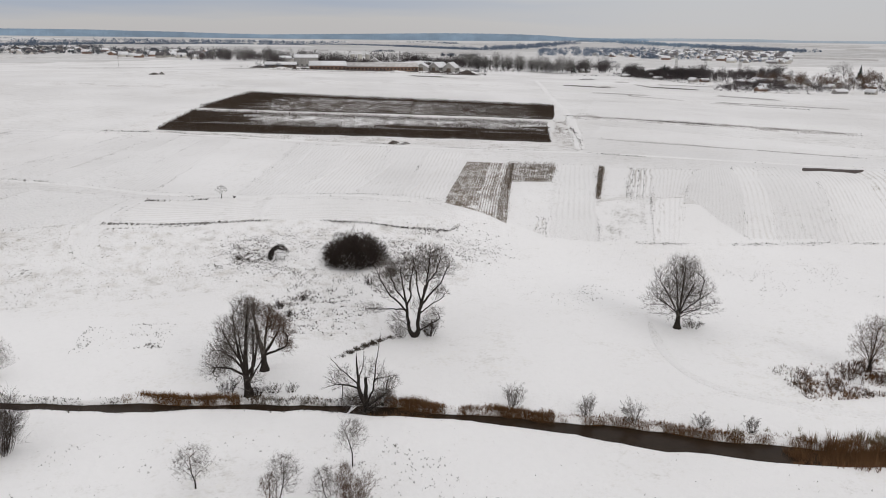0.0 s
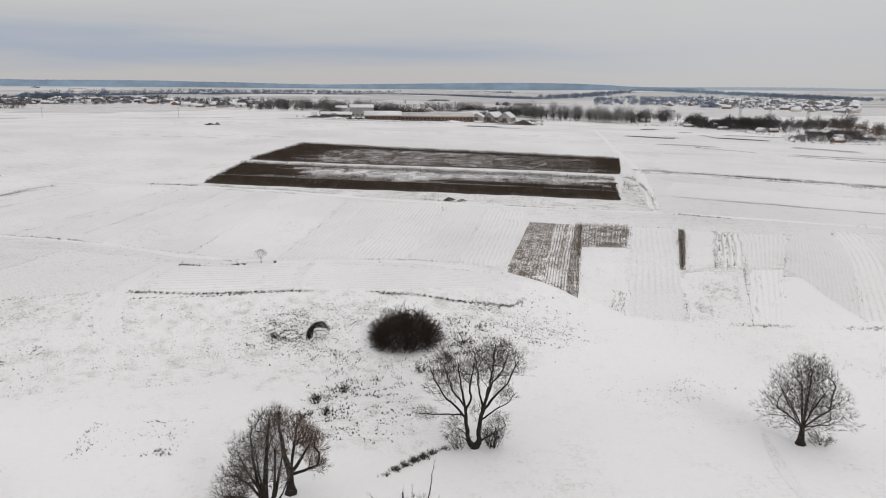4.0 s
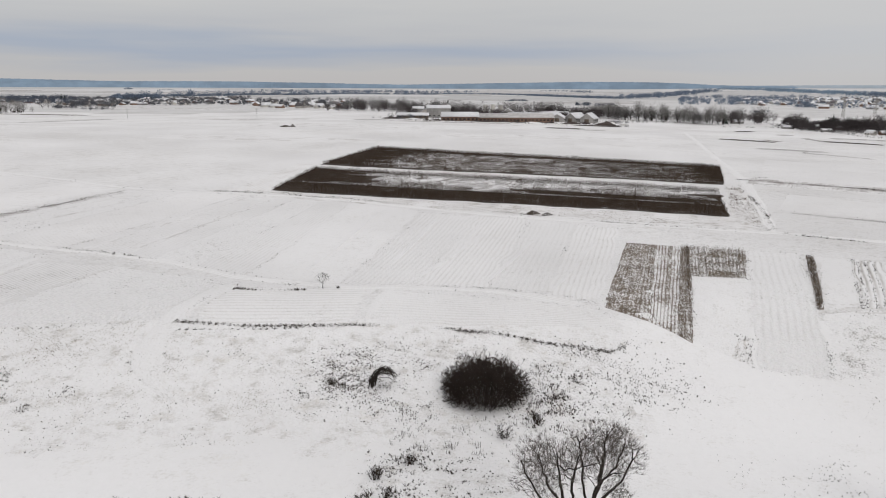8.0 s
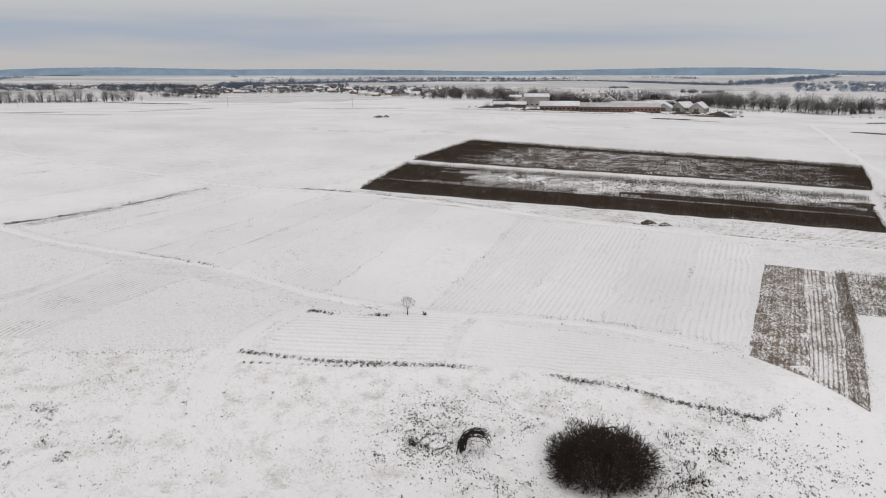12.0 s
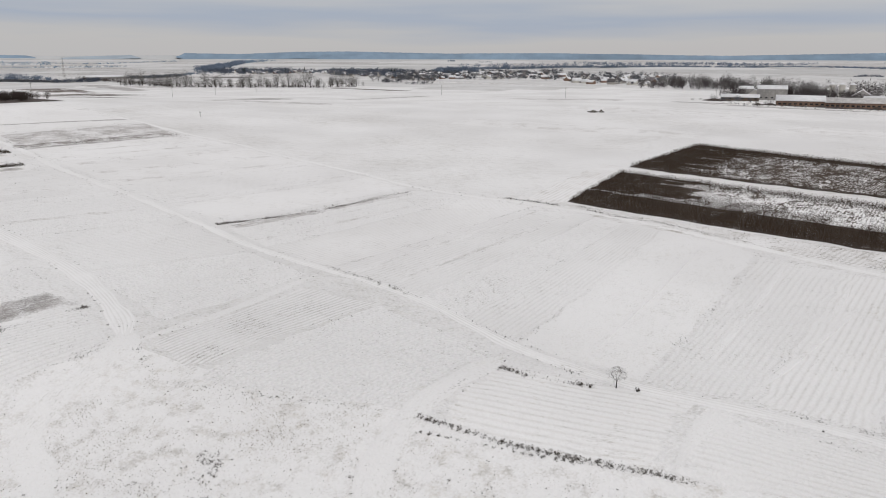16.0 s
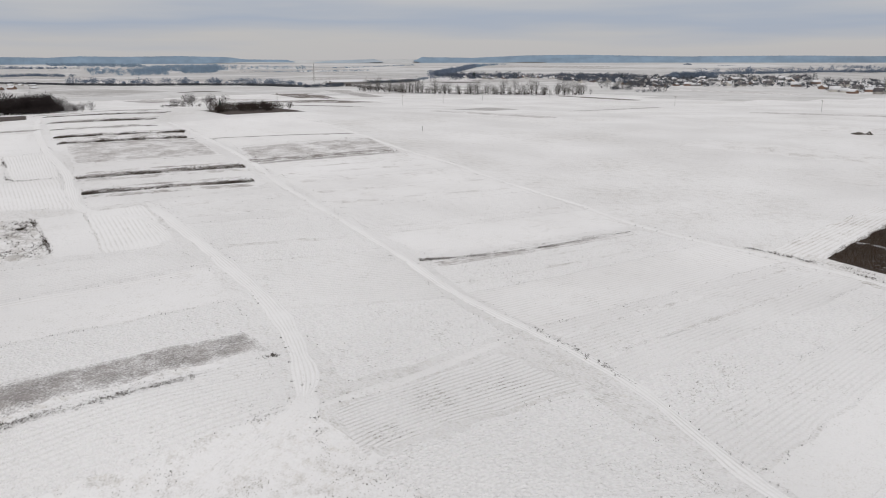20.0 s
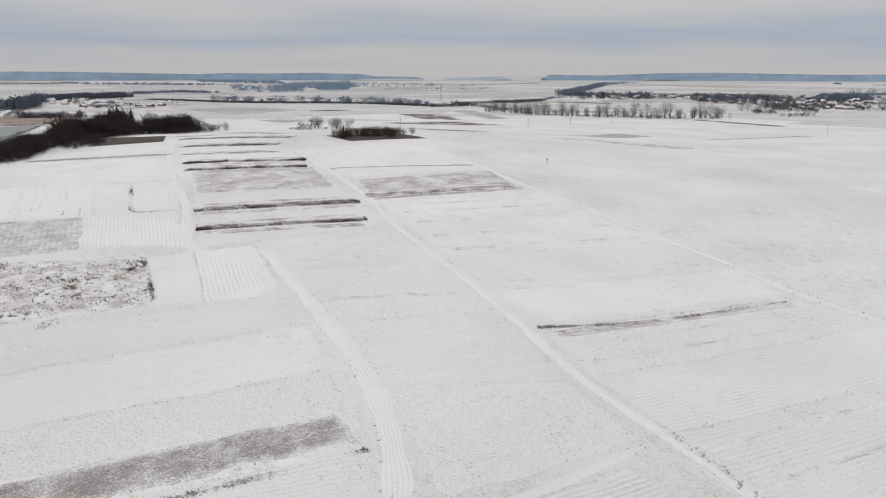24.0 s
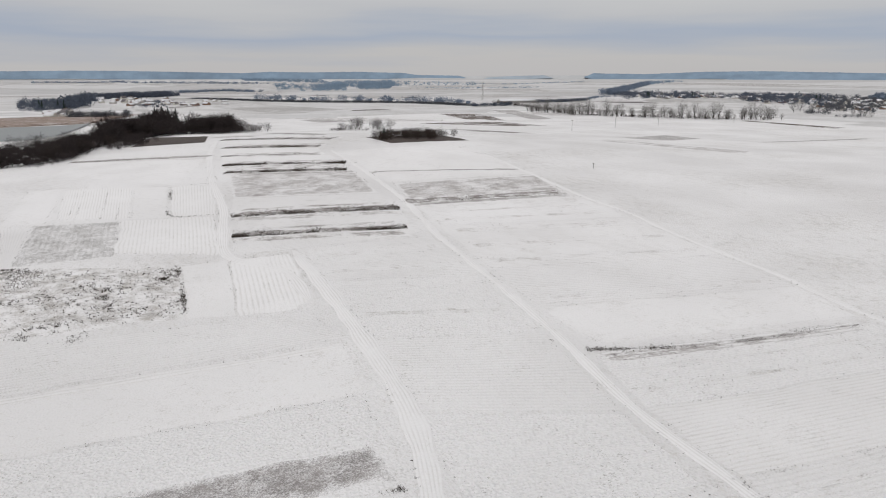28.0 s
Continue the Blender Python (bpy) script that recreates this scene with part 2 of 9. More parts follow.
SCRUBLAND = field_material("weedy_waste", (0.27, 0.25, 0.23), 0.36, patch=1.0, patch_size=4, grain_size=0.4, soft=0.3, feather=0.1)
SOIL = field_material("snowy_corn_soil", (0.045, 0.03, 0.02), 0.44, 0.75, 0.06, patch=0.5, patch_size=7, soft=0.08, stretch=2, grain_size=0.55)
SOIL_BACK = field_material("flecked_corn_soil", (0.045, 0.03, 0.02), 0.58, 0.75, 0.08, patch=0.5, patch_size=7, soft=0.08, stretch=2, grain_size=0.55)
HALO = field_material("thin_stubble_strip", (0.25, 0.23, 0.22), 0.46, 1.2, 0.08, patch=0.8, patch_size=6, soft=0.16, stretch=3, grain_size=0.24, feather=0.3, clod=0.6)
PATCHY = field_material("patchy_fallow", (0.25, 0.235, 0.22), 0.27, patch=0.9, patch_size=4, soft=0.16, grain_size=0.26, feather=0.1, clod=0.5)
LIGHT_FALLOW = field_material("light_fallow", (0.36, 0.34, 0.325), 0.30, 1.2, 0.05, patch=0.7, patch_size=8, soft=0.16, stretch=1.5, grain_size=0.24, feather=0.2, clod=0.7, clod_size=0.33)
FLECKED = field_material("flecked_fallow", (0.20, 0.18, 0.16), 0.24, 1.0, 0.12, patch=0.6, patch_size=9, soft=0.10, stretch=1.6, grain_size=0.2, feather=0.1, clod=0.7, clod_size=0.33)
GARDEN_STUBBLE = field_material("garden_stubble", (0.28, 0.27, 0.265), 0.48, 1.6, 0.06, patch=0.5, patch_size=5, soft=0.2, stretch=2, grain_size=0.22, clod=0.5)
SOIL_DARK = field_material("corn_soil", (0.036, 0.024, 0.017), 0.90, patch=0.5, patch_size=5, soft=0.14, stretch=2, grain_size=0.35)
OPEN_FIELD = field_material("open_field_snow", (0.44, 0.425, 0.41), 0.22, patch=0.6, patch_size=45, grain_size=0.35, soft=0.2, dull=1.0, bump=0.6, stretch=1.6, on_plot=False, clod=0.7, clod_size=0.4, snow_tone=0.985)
EARTH = field_material("dark_ploughed_earth", (0.05, 0.038, 0.034), 1.12, 1.5, 0.05, patch=0.7, patch_size=20, soft=0.14, grain_size=0.8, stretch=4, feather=0.08)
# low snow_tone here is the dulling of distance haze, put into the snow's colour
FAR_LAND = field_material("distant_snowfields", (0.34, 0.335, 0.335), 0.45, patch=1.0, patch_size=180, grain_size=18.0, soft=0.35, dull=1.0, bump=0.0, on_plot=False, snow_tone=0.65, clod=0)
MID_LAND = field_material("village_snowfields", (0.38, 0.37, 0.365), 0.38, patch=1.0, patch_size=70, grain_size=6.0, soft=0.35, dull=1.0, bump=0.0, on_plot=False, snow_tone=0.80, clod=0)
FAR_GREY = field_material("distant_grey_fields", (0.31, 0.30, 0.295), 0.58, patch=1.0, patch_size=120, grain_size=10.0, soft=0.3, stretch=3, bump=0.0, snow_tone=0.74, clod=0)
FAR_SNOW = field_material("distant_thin_hazed_snow", (0.48, 0.475, 0.475), 0.2, patch=1.0, patch_size=60, grain_size=8.0, soft=0.35, stretch=4, bump=0.0, dull=1.0, snow_tone=0.72, clod=0)
TRACK = field_material("snowy_track", (0.38, 0.36, 0.34), 0.14, 0.7, 0.13, patch=0.9, patch_size=7, dull=0.0, soft=0.16, stretch=3, grain_size=0.25, clod=0.3, snow_tone=0.985)
CORN = island_material("dry_corn", (0.011, 0.006, 0.0035), (0.074, 0.043, 0.023))
BROWN_STALK = island_material("brown_stalks", (0.07, 0.05, 0.035), (0.21, 0.165, 0.12))
PALE_GRASS = island_material("pale_dead_grass", (0.22, 0.20, 0.165), (0.46, 0.43, 0.38))
BRUSH_HEAP = field_material("dark_brush", (0.045, 0.036, 0.028), 0.86, patch=0.5, patch_size=1.5, grain_size=0.3, soft=0.15, on_plot=False)
STRAW = island_material("dry_straw", (0.10, 0.075, 0.045), (0.27, 0.21, 0.13))
WEED = island_material("dry_weed", (0.03, 0.024, 0.02), (0.105, 0.085, 0.068))
REED = island_material("dry_reed", (0.085, 0.042, 0.020), (0.25, 0.135, 0.062))
BARK = plain_material("bark", (0.022, 0.017, 0.014), 0.5, 0.3)
TWIG = island_material("grey_brown_twigs", (0.042, 0.035, 0.031), (0.15, 0.128, 0.112))
TWIG_RED = island_material("reddish_twigs", (0.055, 0.036, 0.028), (0.15, 0.10, 0.072))
TWIG_DARK = island_material("dark_twigs", (0.02, 0.0145, 0.0125), (0.055, 0.04, 0.033))
TWIG_FAR = island_material("far_twigs", (0.055, 0.052, 0.054), (0.16, 0.15, 0.145))
TWIG_PALE = island_material("pale_frosted_twigs", (0.12, 0.115, 0.11), (0.27, 0.26, 0.25))
TWIG_WOOD = island_material("wood_twigs", (0.017, 0.0135, 0.0145), (0.05, 0.039, 0.038))
# wood twigs lightened, with some haze mixed into the colour
HAMLET_TWIG = island_material("hazed_hamlet_twigs", (0.032, 0.027, 0.029), (0.088, 0.074, 0.074))
CONIFER = island_material("conifer_green", (0.012, 0.022, 0.02), (0.03, 0.045, 0.035))
WATER = water_material("river_water", (0.026, 0.017, 0.011), 0.2)
ICE = water_material("pond_ice", (0.22, 0.235, 0.24), 0.35)
ROOF_SNOW = plain_material("snowy_roof", (0.68, 0.68, 0.70), 0.16, 3)
WALL_PALE = plain_material("pale_render", (0.48, 0.46, 0.43), 0.25, 2, object_vary=0.5)
WALL_BRICK = plain_material("ochre_brick", (0.22, 0.145, 0.11), 0.3, 2)
WALL_GREY = plain_material("grey_concrete", (0.30, 0.29, 0.28), 0.25, 2)
ROOF_DARK = plain_material("dark_slate_roof", (0.13, 0.12, 0.125), 0.3, 2, object_vary=0.5)
PANE = plain_material("dark_pane", (0.03, 0.035, 0.04), 0.2, 2, 0.2, 0)
WOOD = plain_material("weathered_wood", (0.12, 0.095, 0.075), 0.3, 0.4)
# distance haze is put into this wood's colour as a blue tint
FAR_WOOD = plain_material("hazed_far_woodland", (0.205, 0.28, 0.365), 0.24, 70, 1.0, 0)
# twig colours shifted towards blue-grey to carry the haze of distance
VILLAGE_TWIG = island_material("hazed_village_twigs", (0.045, 0.05, 0.06), (0.12, 0.125, 0.14))
FAR_BELT = island_material("hazed_distant_belt", (0.045, 0.054, 0.074), (0.115, 0.135, 0.175), 1.0)
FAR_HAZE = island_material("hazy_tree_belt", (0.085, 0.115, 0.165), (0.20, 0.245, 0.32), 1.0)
# skyline colours paled: the haze before them is painted in
FAR_RISE = plain_material("hazed_snowy_rise", (0.50, 0.505, 0.515), 0.12, 120, 1.0, 0)
FAR_PALE = plain_material("hazed_distant_hills", (0.36, 0.415, 0.475), 0.14, 70, 1.0, 0)
EARTH_STREAK = field_material("streaked_earth", (0.075, 0.055, 0.045), 0.62, 6.0, 0.3, patch=0.8, patch_size=25, soft=0.12, grain_size=1.6, stretch=7, feather=0.3)
MARSH = field_material("reedy_marsh", (0.20, 0.15, 0.125), 0.86, patch=0.7, patch_size=20, soft=0.25, grain_size=1.2, stretch=3)
MARSH_REED = island_material("marsh_reeds", (0.11, 0.08, 0.065), (0.24, 0.18, 0.15))
ROOF_OLD = plain_material("old_barn_roof", (0.53, 0.51, 0.505), 0.3, 2.5)


# ---- the lie of the land ----
BUMPS = [
    (-20, 150, 60, -0.62),
    (60, 160, 60, -1.07),
    (-100, 160, 60, -3.11),
    (-190, 140, 80, 3.04),
    (0, 260, 90, 0.16),
    (90, 280, 90, 3.17),
    (-120, 260, 90, -3.65),
    (-220, 230, 90, 2.1),
    (-300, 330, 120, 1.98),
    (-110, 470, 150, 6.93),
    (60, 760, 250, 1.54),
    (-560, 560, 200, 2.99),
    (-400, 300, 120, 12.12),
    (120, 160, 60, 0.64),
]
RIVER = [(-400, 60), (-150, 80), (-100, 86), (-60, 83), (-37, 79.4), (-28, 77.6), (-10.5, 75.6), (1.2, 73.8), (6, 72.3), (12, 70.7), (19, 68.4), (28, 65.0), (38, 60.8), (48, 57.6), (60, 55.5), (90, 52), (160, 50), (420, 40)]


def smooth(a, b, x):
    t = np.clip((x - a) / (b - a), 0, 1)
    return t * t * (3 - 2 * t)


def river_y(x):
    """The middle line of the river, with its bends rounded and small irregular coves."""
    q = sum(np.interp(x + d, [p[0] for p in RIVER], [p[1] for p in RIVER]) for d in (-4, -2, 0, 2, 4)) / 5
    return q + 0.16 * np.sin(x * 0.9 + 2 * np.sin(x * 0.23)) + 0.08 * np.sin(x * 2.3)


def river_half(x):
    return 0.9 + 0.75 * smooth(10, 30, x) + 0.3 * np.sin(x * 0.35) * np.sin(x * 0.13 + 1)


def height(x, y):
    """The height of the ground, in metres."""
    x, y = np.asarray(x, float), np.asarray(y, float)
    land = sum(a * np.exp(-((x - cx) ** 2 + (y - cy) ** 2) / (2 * s * s)) for cx, cy, s, a in BUMPS)
    off = 58 * smooth(-75, -150, x)
    k = smooth(112 - off, 152 - off, y)
    # the river meadow keeps its level for a while to the west and east
    z = k * land + (1 - k) * -7.8
    r = np.hypot(x, y)
    z = z + 17 * smooth(2300, 4700, r) * smooth(-200, 900, y + 0.35 * np.abs(x))
    # the hillside village lies on a slope that climbs to the north-east
    z = z + 13 * smooth(1500, 4500, r) * smooth(0.16, 0.40, x / (r + 1)) * smooth(-200, 900, y)
    d = np.abs(y - river_y(x)) / river_half(x)
    z = z - 1.3 * (1 - smooth(0.75, 1.6, d))
    z = z + 0.05 * np.sin(x * 0.31 + 1.7 * np.sin(y * 0.17)) * np.sin(y * 0.27 + x * 0.05) * smooth(700, 300, r)
    return z


def up(x, y):
    return float(height(x, y))


# ---- mesh helpers ----
def mesh_of(name, verts, faces, mat, uv=None):
    """A mesh from arrays of verts and of faces that all have as many corners."""
    verts, faces = np.asarray(verts, np.float32), np.asarray(faces, np.int32)
    me = bpy.data.meshes.new(name)
    n, k = faces.shape
    me.vertices.add(len(verts))
    me.vertices.foreach_set("co", verts.ravel())
    me.loops.add(n * k)
    me.loops.foreach_set("vertex_index", faces.ravel())
    me.polygons.add(n)
    me.polygons.foreach_set("loop_start", np.arange(0, n * k, k, dtype=np.int32))
    me.update(calc_edges=True)
    if uv is not None:
        layer = me.uv_layers.new(name="UVMap")
        layer.data.foreach_set("uv", np.asarray(uv, np.float32)[faces.ravel()].ravel())
    me.materials.append(mat)
    return me


def child(name, me, parent, label=""):
    ob = new(name, me)
    ob.parent = parent
    return tagged(ob, label)


def base(name, x, y, z=None, turn=0.0, scale=1.0):
    ob = new(name)
    ob.empty_display_size = 0.2
    ob.location = (x, y, up(x, y) if z is None else z)
    ob.rotation_euler = (0, 0, turn)
    ob.scale = (scale,) * 3
    return ob


def grid_faces(nu, nv):
    i, j = np.meshgrid(np.arange(nu - 1), np.arange(nv - 1), indexing="ij")
    a = (i * nv + j).ravel()
    return np.stack([a, a + nv, a + nv + 1, a + 1], -1)


def axis_lines(lo, hi, step, far, grow=1.13):
    """Grid lines: even from lo to hi, then ever wider out to -far and far."""
    mid = list(np.arange(lo, hi + 0.01, step))
    s, v = step, hi
    while v < far:
        s *= grow
        v += s
        mid.append(min(v, far))
    s, v = step, lo
    while v > -far:
        s *= grow
        v -= s
        mid.insert(0, max(v, -far))
    return np.array(mid)


def wobble(x, y, amount, size=3.0):
    return amount * (np.sin(x * 2.1 / size + 1.3 * np.sin(y * 1.3 / size)) + np.sin(y * 1.7 / size + 2.0 * np.sin(x * 0.9 / size)))


def make_ground():
    gx = axis_lines(-300, 140, 2.0, 4950, 1.1)
    gy = axis_lines(84, 340, 2.0, 4950, 1.1)
    gy = np.concatenate([gy[gy < 52], np.arange(53, 65, 1.0), np.arange(65, 75, 0.2), np.arange(75, 84, 1.0), gy[gy >= 84]])
    X, Y = np.meshgrid(gx, gy, indexing="ij")
    # the lines of the grid bend with the river, so that its banks run smoothly
    Y = Y + np.clip(river_y(X) - 70, -22, 18) * smooth(-30, 52, Y) * (1 - smooth(88, 170, Y))
    V = np.stack([X, Y, height(X, Y)], -1).reshape(-1, 3)
    me = mesh_of("ground", V, grid_faces(len(gx), len(gy)), MEADOW)
    me.polygons.foreach_set("use_smooth", np.ones(len(me.polygons), bool))
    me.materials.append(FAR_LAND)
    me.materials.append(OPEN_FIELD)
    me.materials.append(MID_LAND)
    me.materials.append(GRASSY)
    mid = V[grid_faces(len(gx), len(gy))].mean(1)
    # beyond each ring the snow's colour is duller, toned for haze
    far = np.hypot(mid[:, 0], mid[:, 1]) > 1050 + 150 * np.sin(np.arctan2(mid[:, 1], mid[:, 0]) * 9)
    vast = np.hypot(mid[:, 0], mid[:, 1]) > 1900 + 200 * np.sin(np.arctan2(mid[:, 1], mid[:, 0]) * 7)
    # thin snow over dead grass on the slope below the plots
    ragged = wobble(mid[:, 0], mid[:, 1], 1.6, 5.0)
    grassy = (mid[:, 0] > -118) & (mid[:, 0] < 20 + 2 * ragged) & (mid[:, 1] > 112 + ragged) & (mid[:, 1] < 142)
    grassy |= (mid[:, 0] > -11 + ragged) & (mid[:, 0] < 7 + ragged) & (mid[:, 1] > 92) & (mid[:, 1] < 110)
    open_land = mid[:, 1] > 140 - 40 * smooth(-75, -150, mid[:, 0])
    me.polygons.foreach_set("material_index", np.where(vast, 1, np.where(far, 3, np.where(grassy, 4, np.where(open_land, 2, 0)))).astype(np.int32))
    tagged(new("ground", me), "snow-covered meadow and farmland with faint grass", "ground", kind="structure")


make_ground()


def lift_at(x, y, lift):
    """Sheets lie a little above the ground, more so where the ground's grid is wide."""
    far = np.maximum(0, np.maximum(np.maximum(x - 140, -300 - x), y - 340))
    return lift + 0.0004 * far


RIMS = []
TRACK_SIDES = []


def plot(corners, mat, label, name="field_plot", lift=0.05, cell=3.0, ragged=0.25):
    """A field plot draped over the ground. Corners: two along the left side, then two back along the right one; furrows run along the sides."""
    (ax, ay), (bx, by), (cx, cy), (dx, dy) = corners
    wide = max(math.hypot(dx - ax, dy - ay), math.hypot(cx - bx, cy - by))
    long = max(math.hypot(bx - ax, by - ay), math.hypot(cx - dx, cy - dy))
    nu, nv = int(min(90, max(3, wide / cell))) + 1, int(min(90, max(3, long / cell))) + 1
    u, v = np.meshgrid(np.linspace(0, 1, nu), np.linspace(0, 1, nv), indexing="ij")
    X = (1 - u) * (1 - v) * ax + (1 - u) * v * bx + u * v * cx + u * (1 - v) * dx
    Y = (1 - u) * (1 - v) * ay + (1 - u) * v * by + u * v * cy + u * (1 - v) * dy
    rim = ((u == 0) | (u == 1) | (v == 0) | (v == 1)).astype(float)
    X, Y = X + rim * wobble(X, Y, ragged), Y + rim * wobble(Y, X, ragged)
    lift_m = lift_at(X, Y, lift) * (1 - 0.9 * rim)
    V = np.stack([X, Y, height(X, Y) + lift_m], -1).reshape(-1, 3)
    me = mesh_of(name, V, grid_faces(nu, nv), mat, np.stack([u * wide, v * long], -1).reshape(-1, 2))
    near = np.minimum(np.minimum(u, 1 - u) * wide, np.minimum(v, 1 - v) * long).reshape(-1) * max(1.0, 5.4 / wide)
    edge = me.uv_layers.new(name="edge")
    edge.data.foreach_set("uv", np.stack([near, near], -1).astype(np.float32)[grid_faces(nu, nv).ravel()].ravel())
    RIMS.append((corners, wide, long))
    return tagged(new(name, me), label, "field", kind="structure")


def curve_points(pts, step=2.0):
    """Points at even steps on a smooth line through pts."""
    p = np.array(pts, float)
    q = np.concatenate([[2 * p[0] - p[1]], p, [2 * p[-1] - p[-2]]])
    out = []
    for i in range(1, len(q) - 2):
        n = max(2, int(np.linalg.norm(q[i + 1] - q[i]) / step))
        for t in np.linspace(0, 1, n, endpoint=False):
            out.append(0.5 * (2 * q[i] + (q[i + 1] - q[i - 1]) * t + (2 * q[i - 1] - 5 * q[i] + 4 * q[i + 1] - q[i + 2]) * t * t + (3 * q[i] - q[i - 1] - 3 * q[i + 1] + q[i + 2]) * t ** 3))
    out.append(p[-1])
    return np.array(out)


def sides(c):
    d = np.gradient(c, axis=0)
    d /= np.linalg.norm(d, axis=1)[:, None] + 1e-9
    return np.stack([-d[:, 1], d[:, 0]], -1)


def track(pts, width=3.6, label="snow-covered farm track with two wheel ruts", mat=None, lift=0.08, rut=0.07):
    c = curve_points(pts)
    n = sides(c)
    prof = np.array([(-1.0, -0.07), (-0.85, 0.03), (-0.55, 0.03 - rut), (-0.38, 0.0), (0.0, 0.04), (0.38, 0.0), (0.55, 0.03 - rut), (0.85, 0.03), (1.0, -0.07)])
    run = np.arange(len(c)) * 2.0
    w = 0.86 * width / 2 * (1 + 0.12 * np.sin(run * 0.23) + 0.1 * np.sin(run * 0.61 + 1))
    ends = np.minimum(smooth(-1, 9, run), smooth(-1, 9, run[-1] - run))
    w = w * (0.15 + 0.85 * ends)
    if width > 1.5:
        TRACK_SIDES.append((c, n, w))
    XY = c[:, None] + n[:, None] * (prof[None, :, 0:1] * w[:, None, None])
    X, Y = XY[..., 0], XY[..., 1]
    Z = height(X, Y) + (lift_at(X, Y, lift) + prof[None, :, 1]) * (0.1 + 0.9 * ends[:, None])
    uv = np.stack(np.broadcast_arrays(prof[None, :, 0] * width / 2, run[:, None]), -1).reshape(-1, 2)
    me = mesh_of("farm_track", np.stack([X, Y, Z], -1).reshape(-1, 3), grid_faces(len(c), len(prof)), mat or TRACK, uv)
    return tagged(new("farm_track", me), label, "track", kind="structure")


def scatter(name, template, spots, mat, label, category, tall=(0.7, 1.3), rng=None, lift=0.0, tilt=0.12):
    """Many small plants as one mesh: template is verts and triangles of one, of height 1; spots are rows of x, y and height."""
    rng = rng or np.random.default_rng(len(spots))
    tv, tf = template
    s = np.asarray(spots, float)
    n = len(s)
    a, h = rng.uniform(0, 6.283, n), s[:, 2] * rng.uniform(tall[0], tall[1], n)
    ca, sa = np.cos(a)[:, None] * h[:, None], np.sin(a)[:, None] * h[:, None]
    lx, ly = rng.normal(0, tilt, (2, n, 1))
    X = tv[None, :, 0] * ca - tv[None, :, 1] * sa + tv[None, :, 2] * h[:, None] * lx
    Y = tv[None, :, 0] * sa + tv[None, :, 1] * ca + tv[None, :, 2] * h[:, None] * ly
    Z = tv[None, :, 2] * h[:, None] + (height(s[:, 0], s[:, 1]) + lift)[:, None]
    V = np.stack([X + s[:, 0:1], Y + s[:, 1:2], Z], -1).reshape(-1, 3)
    Fc = (tf[None] + (np.arange(n) * len(tv))[:, None, None]).reshape(-1, 3)
    return tagged(new(name, mesh_of(name, V, Fc, mat)), label, category, kind="stuff")


def tuft_template(blades, spread, width, seed=1, lean=0.5):
    rng = np.random.default_rng(seed)
    V, Fc = [], []
    for i in range(blades):
        a = rng.uniform(0, 6.283)
        r = spread * rng.uniform(0, 0.5)
        x, y, h = r * math.cos(a), r * math.sin(a), rng.uniform(0.5, 1.0)
        tx, ty = x + lean * spread * math.cos(a) * rng.uniform(0, 2), y + lean * spread * math.sin(a) * rng.uniform(0, 2)
        b = rng.uniform(0, 3.14)
        wx, wy = width * math.cos(b), width * math.sin(b)
        k = len(V)
        V += [(x - wx, y - wy, -0.03), (x + wx, y + wy, -0.03), (tx, ty, h)]
        Fc.append((k, k + 1, k + 2))
    return np.array(V), np.array(Fc)


def corn_template(seed=3):
    rng = np.random.default_rng(seed)
    V, Fc = [], []
    for wx, wy in ((0.02, 0.0), (0.0, 0.02)):
        k = len(V)
        V += [(-wx, -wy, 0.0), (wx, wy, 0.0), (0.0, 0.0, 1.0)]
        Fc.append((k, k + 1, k + 2))
    for z in (0.3, 0.5, 0.66, 0.82):
        a = rng.uniform(0, 6.283)
        c, s = math.cos(a), math.sin(a)
        k = len(V)
        V += [(0, 0, z), (0.16 * c - 0.03 * s, 0.16 * s + 0.03 * c, z + 0.1), (0.16 * c + 0.03 * s, 0.16 * s - 0.03 * c, z + 0.09), (0.30 * c, 0.30 * s, z - 0.12)]
        Fc += [(k, k + 1, k + 2), (k + 1, k + 3, k + 2)]
    return np.array(V), np.array(Fc)


def inside(corners, n, rng):
    """n random spots in a four-cornered plot, with their place across and along it."""
    u, v = rng.random((2, n))
    (ax, ay), (bx, by), (cx, cy), (dx, dy) = corners
    X = (1 - u) * (1 - v) * ax + (1 - u) * v * bx + u * v * cx + u * (1 - v) * dx
    Y = (1 - u) * (1 - v) * ay + (1 - u) * v * by + u * v * cy + u * (1 - v) * dy
    return X, Y, u, v


def rowed(corners, across, along, rng, jitter=0.12):
    """Spots in rows that run along the sides of a plot."""
    (ax, ay), (bx, by), (cx, cy), (dx, dy) = corners
    wide = 0.5 * (math.hypot(dx - ax, dy - ay) + math.hypot(cx - bx, cy - by))
    long = 0.5 * (math.hypot(bx - ax, by - ay) + math.hypot(cx - dx, cy - dy))
    u, v = np.meshgrid((np.arange(int(wide / across)) + 0.5) * across / wide, (np.arange(int(long / along)) + 0.5) * along / long, indexing="ij")
    u, v = u.ravel() + rng.normal(0, jitter, u.size) / wide, v.ravel() + rng.normal(0, along * 0.4, u.size) / long
    X = (1 - u) * (1 - v) * ax + (1 - u) * v * bx + u * v * cx + u * (1 - v) * dx
    Y = (1 - u) * (1 - v) * ay + (1 - u) * v * by + u * v * cy + u * (1 - v) * dy
    return X, Y, u, v


